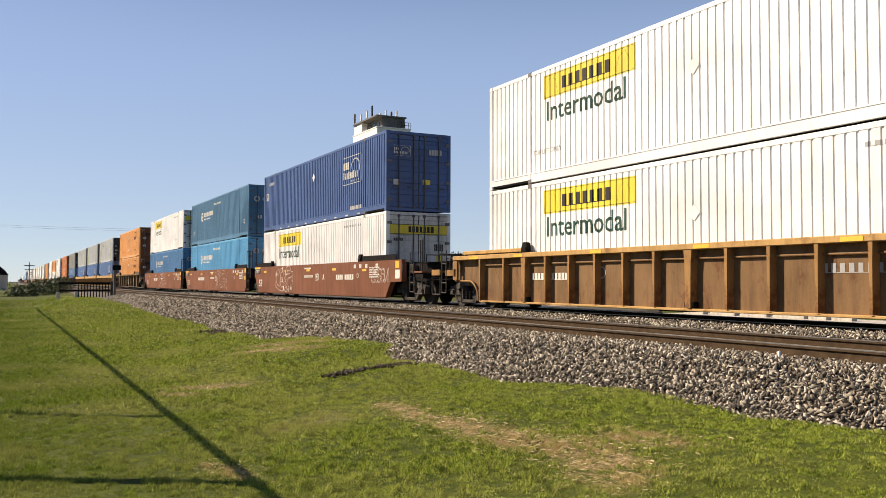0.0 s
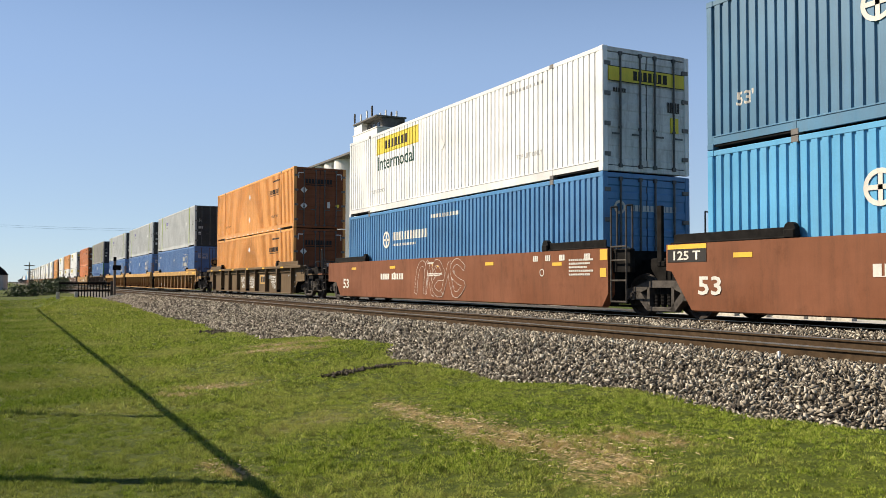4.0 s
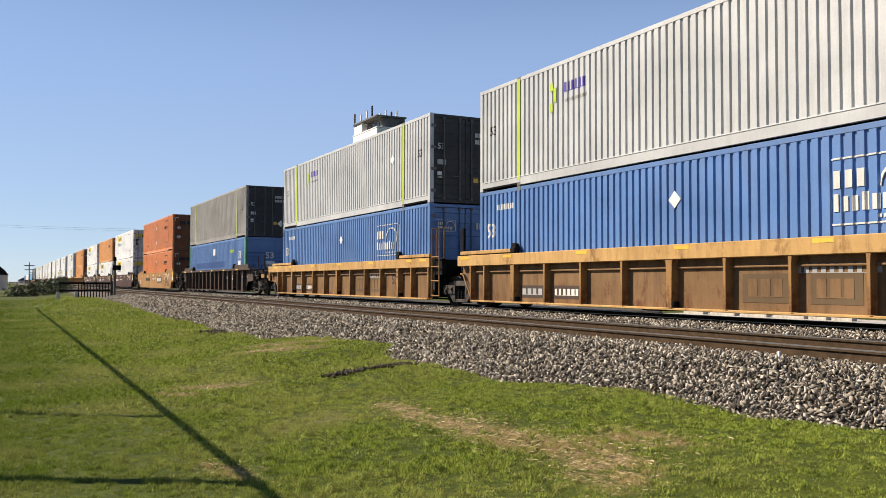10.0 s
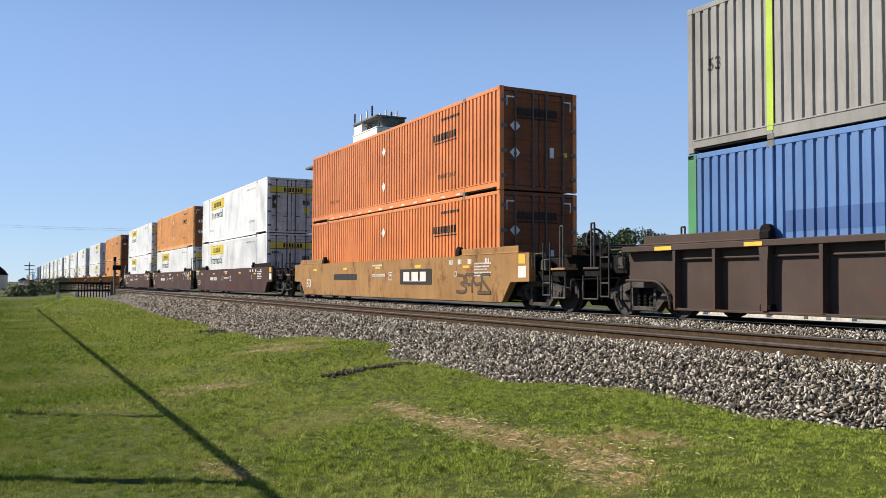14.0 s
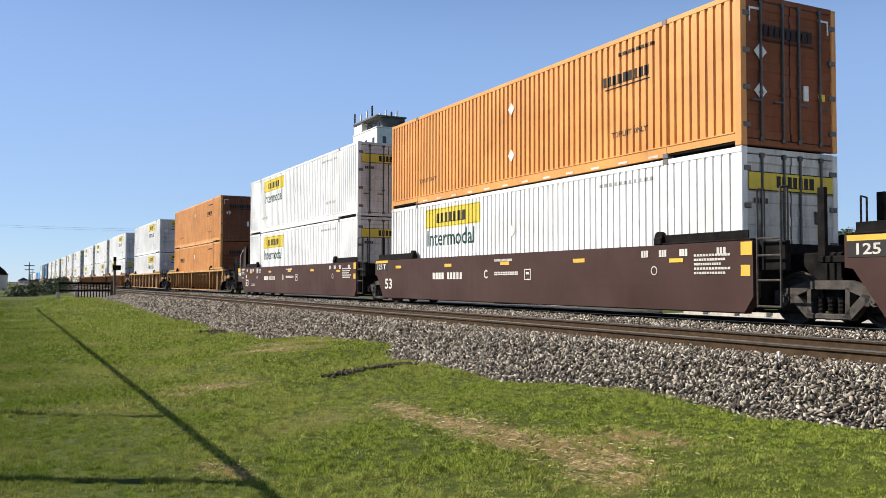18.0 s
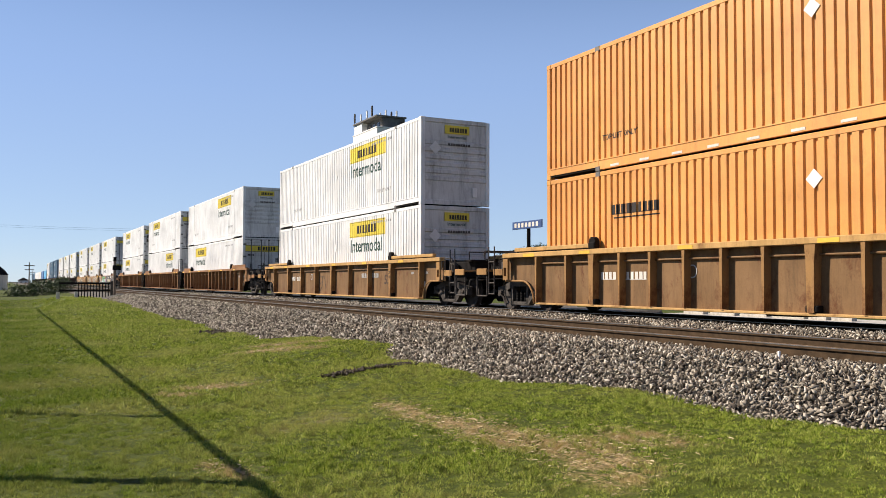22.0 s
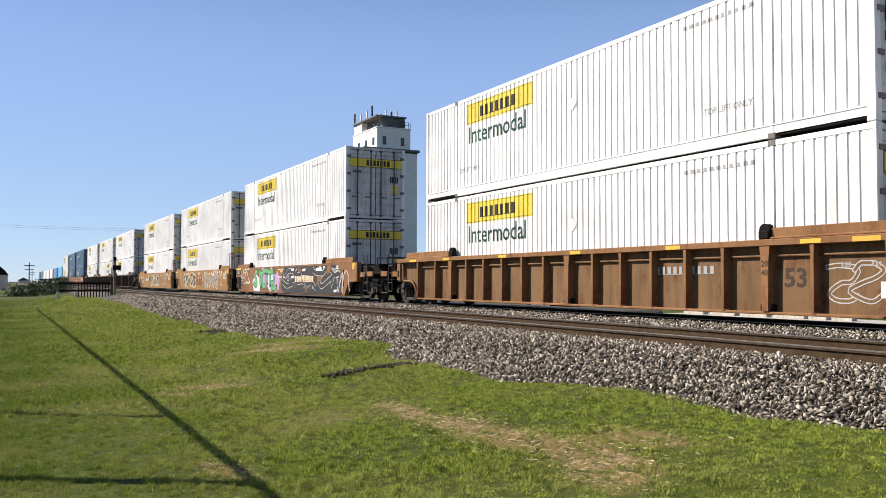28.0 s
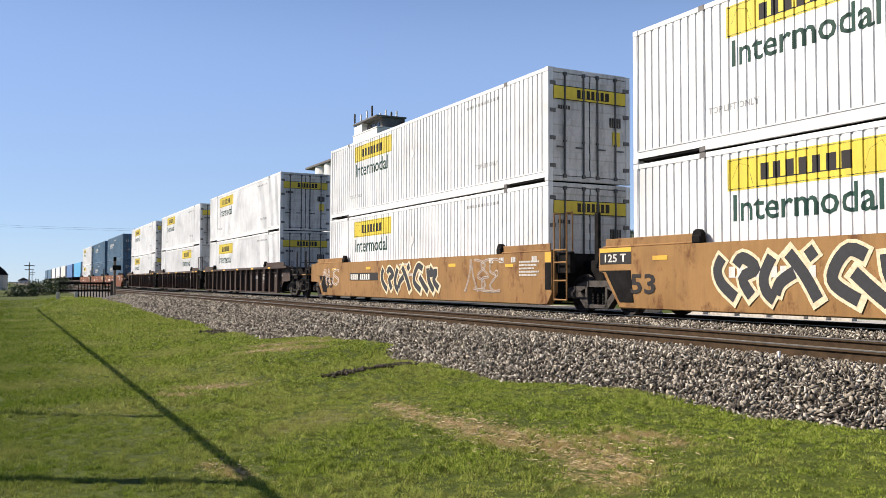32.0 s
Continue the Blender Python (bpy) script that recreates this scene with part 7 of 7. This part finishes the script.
def build_distance():
    b = thing("grain_bin", "dark round grain bin with a conical roof", "grain bin", at=pose(-150, -1.5, -1.2))
    part("wall", lambda: Geo().lathe([(0, 2.3), (3.0, 2.3)], 24, axis='z'), GREY, b)
    part("roof", lambda: Geo().lathe([(2.9, 2.4), (3.6, 1.9), (4.5, 0.9), (4.8, 0.4), (4.8, 0.05)], 24, axis='z'), GRIME, b)
    h = thing("farmhouse", "small distant house with a brown pitched roof", "house", at=pose(-660, 13.0, -1.6))
    part("wall", lambda: Geo().box(-5, 5, -3.2, 3.2, 0, 3.0), STUCCO, h)
    part("roof", lambda: Geo().add([(-5.5, -3.8, 2.9), (5.5, -3.8, 2.9), (5.5, 0, 5.0), (-5.5, 0, 5.0), (-5.5, 3.8, 2.9), (5.5, 3.8, 2.9)], [(0, 1, 2, 3), (3, 2, 5, 4), (0, 3, 4), (1, 5, 2)]), BARK, h)
    for y in (-1.8, 1.0):
        part("window", lambda: Geo().box(4.98, 5.04, y, y + 0.9, 1.1, 2.1), PANE, h, key=("fw", y))
    for x, y, hh in ((-235, 5.9, 6.6), (-430, 12.0, 6.8)):
        p = thing("utility_pole", "distant wooden utility pole with crossarms", "utility pole", "utility poles", pose(x, y, -1.2))
        part("post", lambda: Geo().cyl((0, 0, -0.3), (0, 0, hh), 0.16, 8, 0.11), WOOD, p)
        part("crossarm", lambda: Geo().box(-0.08, 0.08, -1.2, 1.2, hh - 0.9, hh - 0.7), WOOD, p)
        part("crossarm", lambda: Geo().box(-0.08, 0.08, -1.0, 1.0, hh - 1.9, hh - 1.72), WOOD, p)
    wire = thing("power_line", "thin distant power line on two tall poles", "power line", at=pose(-300, 0, 0))
    for y in (-60.0, 120.0):
        part("pole", lambda: Geo().cyl((0, 0, -2.0), (0, 0, 20.6), 0.22, 8, 0.14), WOOD, wire, key="wpole").location = (0, y, 0)
    for dz in (0.0, -0.6):
        part("wire", lambda: Geo().tube([(0, y, 18.05 + 2.2 * ((y - 22) / 82) ** 2 + dz) for y in range(-60, 121, 15)], 0.022, 5), SLATE, wire, key=("wire", dz))
    for i, (x, y, hh) in enumerate(((-86, 2.4, 1.2), (-90, 3.4, 1.6), (-96, 4.6, 1.7), (-101, 5.6, 1.9), (-108, 4.2, 1.5), (-84, 1.2, 0.8), (-120, 6.6, 2.2), (-130, 2.0, 1.3))):
        tree(60 + i, hh + 0.5, 1.5, pose(x, y, -1.25), True)
    rnd = random.Random(17)
    first = [tree(80 + k, (7.6, 8.4, 6.8)[k], 3.0, pose(-150 + 8 * k, 78 + 10 * k, -0.9)) for k in range(3)]
    for k in range(40):
        a = radians(-63 + (k * 0.85 + 6.0) + rnd.uniform(-0.3, 0.3))
        r = rnd.uniform(112, 140)
        t = copy_thing(first[k % 3], pose(r * math.sin(a), r * math.cos(a), -0.9, 0, 0, rnd.uniform(0, 360)))
        s = rnd.uniform(0.9, 1.15)
        t.scale = (s, s, s)
    # The last, long bar stands for a sunlit strip of grass.
    for x0, x1, top in ((-24.66, -23.65, -0.24), (-23.31, -22.15, -0.23), (-21.89, -20.74, -0.22), (-20.47, -19.24, -0.21), (-19.06, -18.40, -0.20), (-18.21, -17.50, -0.20), (-35.4, -31.7, -0.30)):
        w = (x1 - x0) / 2
        k = thing("concrete_block", "low pale concrete wheel stop beside the gravel road" if w < 1 else "long low pale bar standing for a sunlit grass strip", "concrete block", "concrete blocks", pose(x0 + w, 22.8, -0.40))
        part("body", lambda: Geo().prism([(-w, 0), (w, 0), (w, top + 0.37), (w - 0.04, top + 0.40), (0.04 - w, top + 0.40), (-w, top + 0.37)], -0.12, 0.12), CONCRETE, k)
    nb = thing("station_sign", "dark station name board with pale lettering on a post", "sign", at=pose(-34.4, 22.0, -0.85))
    part("post", lambda: Geo().cyl((0, 0.1, -0.3), (0, 0.1, 4.2), 0.09, 8), GRIME, nb)
    part("board", lambda: Geo().box(-1.25, 1.30, -0.03, 0.03, 4.13, 4.50, 0.01), NAVY, nb)
    for k in range(7):
        part("letter_bar", lambda: Geo().box(-1.05 + 0.31 * k, -0.86 + 0.31 * k, -0.036, -0.03, 4.21, 4.42), CREAM, nb, key=("lbar", k))
    st = thing("marker_stake", "short white painted marker stake in the ballast", "stake", at=pose(-7.0, 7.85, -0.2))
    part("stake", lambda: Geo().box(-0.015, 0.015, -0.015, 0.015, -0.15, 0.16, 0.005), PLACARD, st)
    pad = part("loading_pad", Geo().box(-25.3, 60, 20.3, 24.2, -1.6, -0.40, 0.02), CONCRETE)
    tagged(pad, "pale worn concrete loading pad beyond the tracks", "pavement", kind="structure")
    g = Geo().box(-260, 60, 24.2, 28.5, -1.6, -0.78)
    ob = part("gravel_road", g, plain("pale_gravel_road", (0.42, 0.38, 0.32), 0.95, 0, 0.2, 2.0))
    tagged(ob, "pale gravel road along the far side of the tracks", "road", kind="structure")


def build_cables():
    """Overhead line behind the camera that throws the long shadow on the grass."""
    s = TO_SUN / TO_SUN.z
    h = 3.0
    at = Vector((0, 1.76, -0.82)) + s * h
    line = thing("overhead_cable", "thick black overhead cable with two thin drop wires", "cable", at=pose(0, at.y, at.z))
    part("cable", lambda: Geo().cyl((-62 + at.x, 0, 0), (45, 0, 0), 0.042, 8), GASKET, line)
    for x in (-6.50, -10.26):
        part("drop_wire", lambda: Geo().cyl((x + at.x, 0, 0), (x + at.x - 6.3, -10.0, 0.05), 0.09 if x > -8 else 0.065, 5), GASKET, line, key=("dw", x))
    for x in (45.0,):
        p = thing("utility_pole", "wooden utility pole behind the camera", "utility pole", "utility poles", pose(x, at.y, -0.9))
        part("post", lambda: Geo().cyl((0, 0, -0.3), (0, 0, at.z + 1.4), 0.15, 8, 0.1), WOOD, p)


# ---- what moves ----
def motions():
    for ob, off, z in MOVERS:
        walk(ob, [(t, pose(x + off, TRACK_Y, z)) for t, x in RUN])
    first, *rest = WHEELSETS
    walk(first, [(t, q.to_matrix().to_4x4()) for t, q in roll_rows()])
    keys = first.animation_data
    for w in rest:                      # all wheels are alike and turn together
        w.rotation_mode = "QUATERNION"
        own = w.animation_data_create()
        own.action, own.action_slot = keys.action, keys.action_slot


def roll_rows():
    """Turns of a rolling wheel, thirty a second, from the distance run."""
    ts = np.array([r[0] for r in RUN], float)
    ds = np.array([r[1] for r in RUN], float)
    rows = []
    for k in range(0, 961):
        t = k / 30
        a = (np.interp(t, ts, ds) - ds[0]) / WHEEL_R
        rows.append((t, Euler((0, float(a) % (2 * math.pi), 0)).to_quaternion()))
    return rows


build_ground()
track_bed = build_ballast_bed()
build_elevator()
build_distance()
build_fence()
build_cables()
build_train()
build_tracks()
build_ballast_stones(track_bed)
build_grass()
build_straw()
motions()
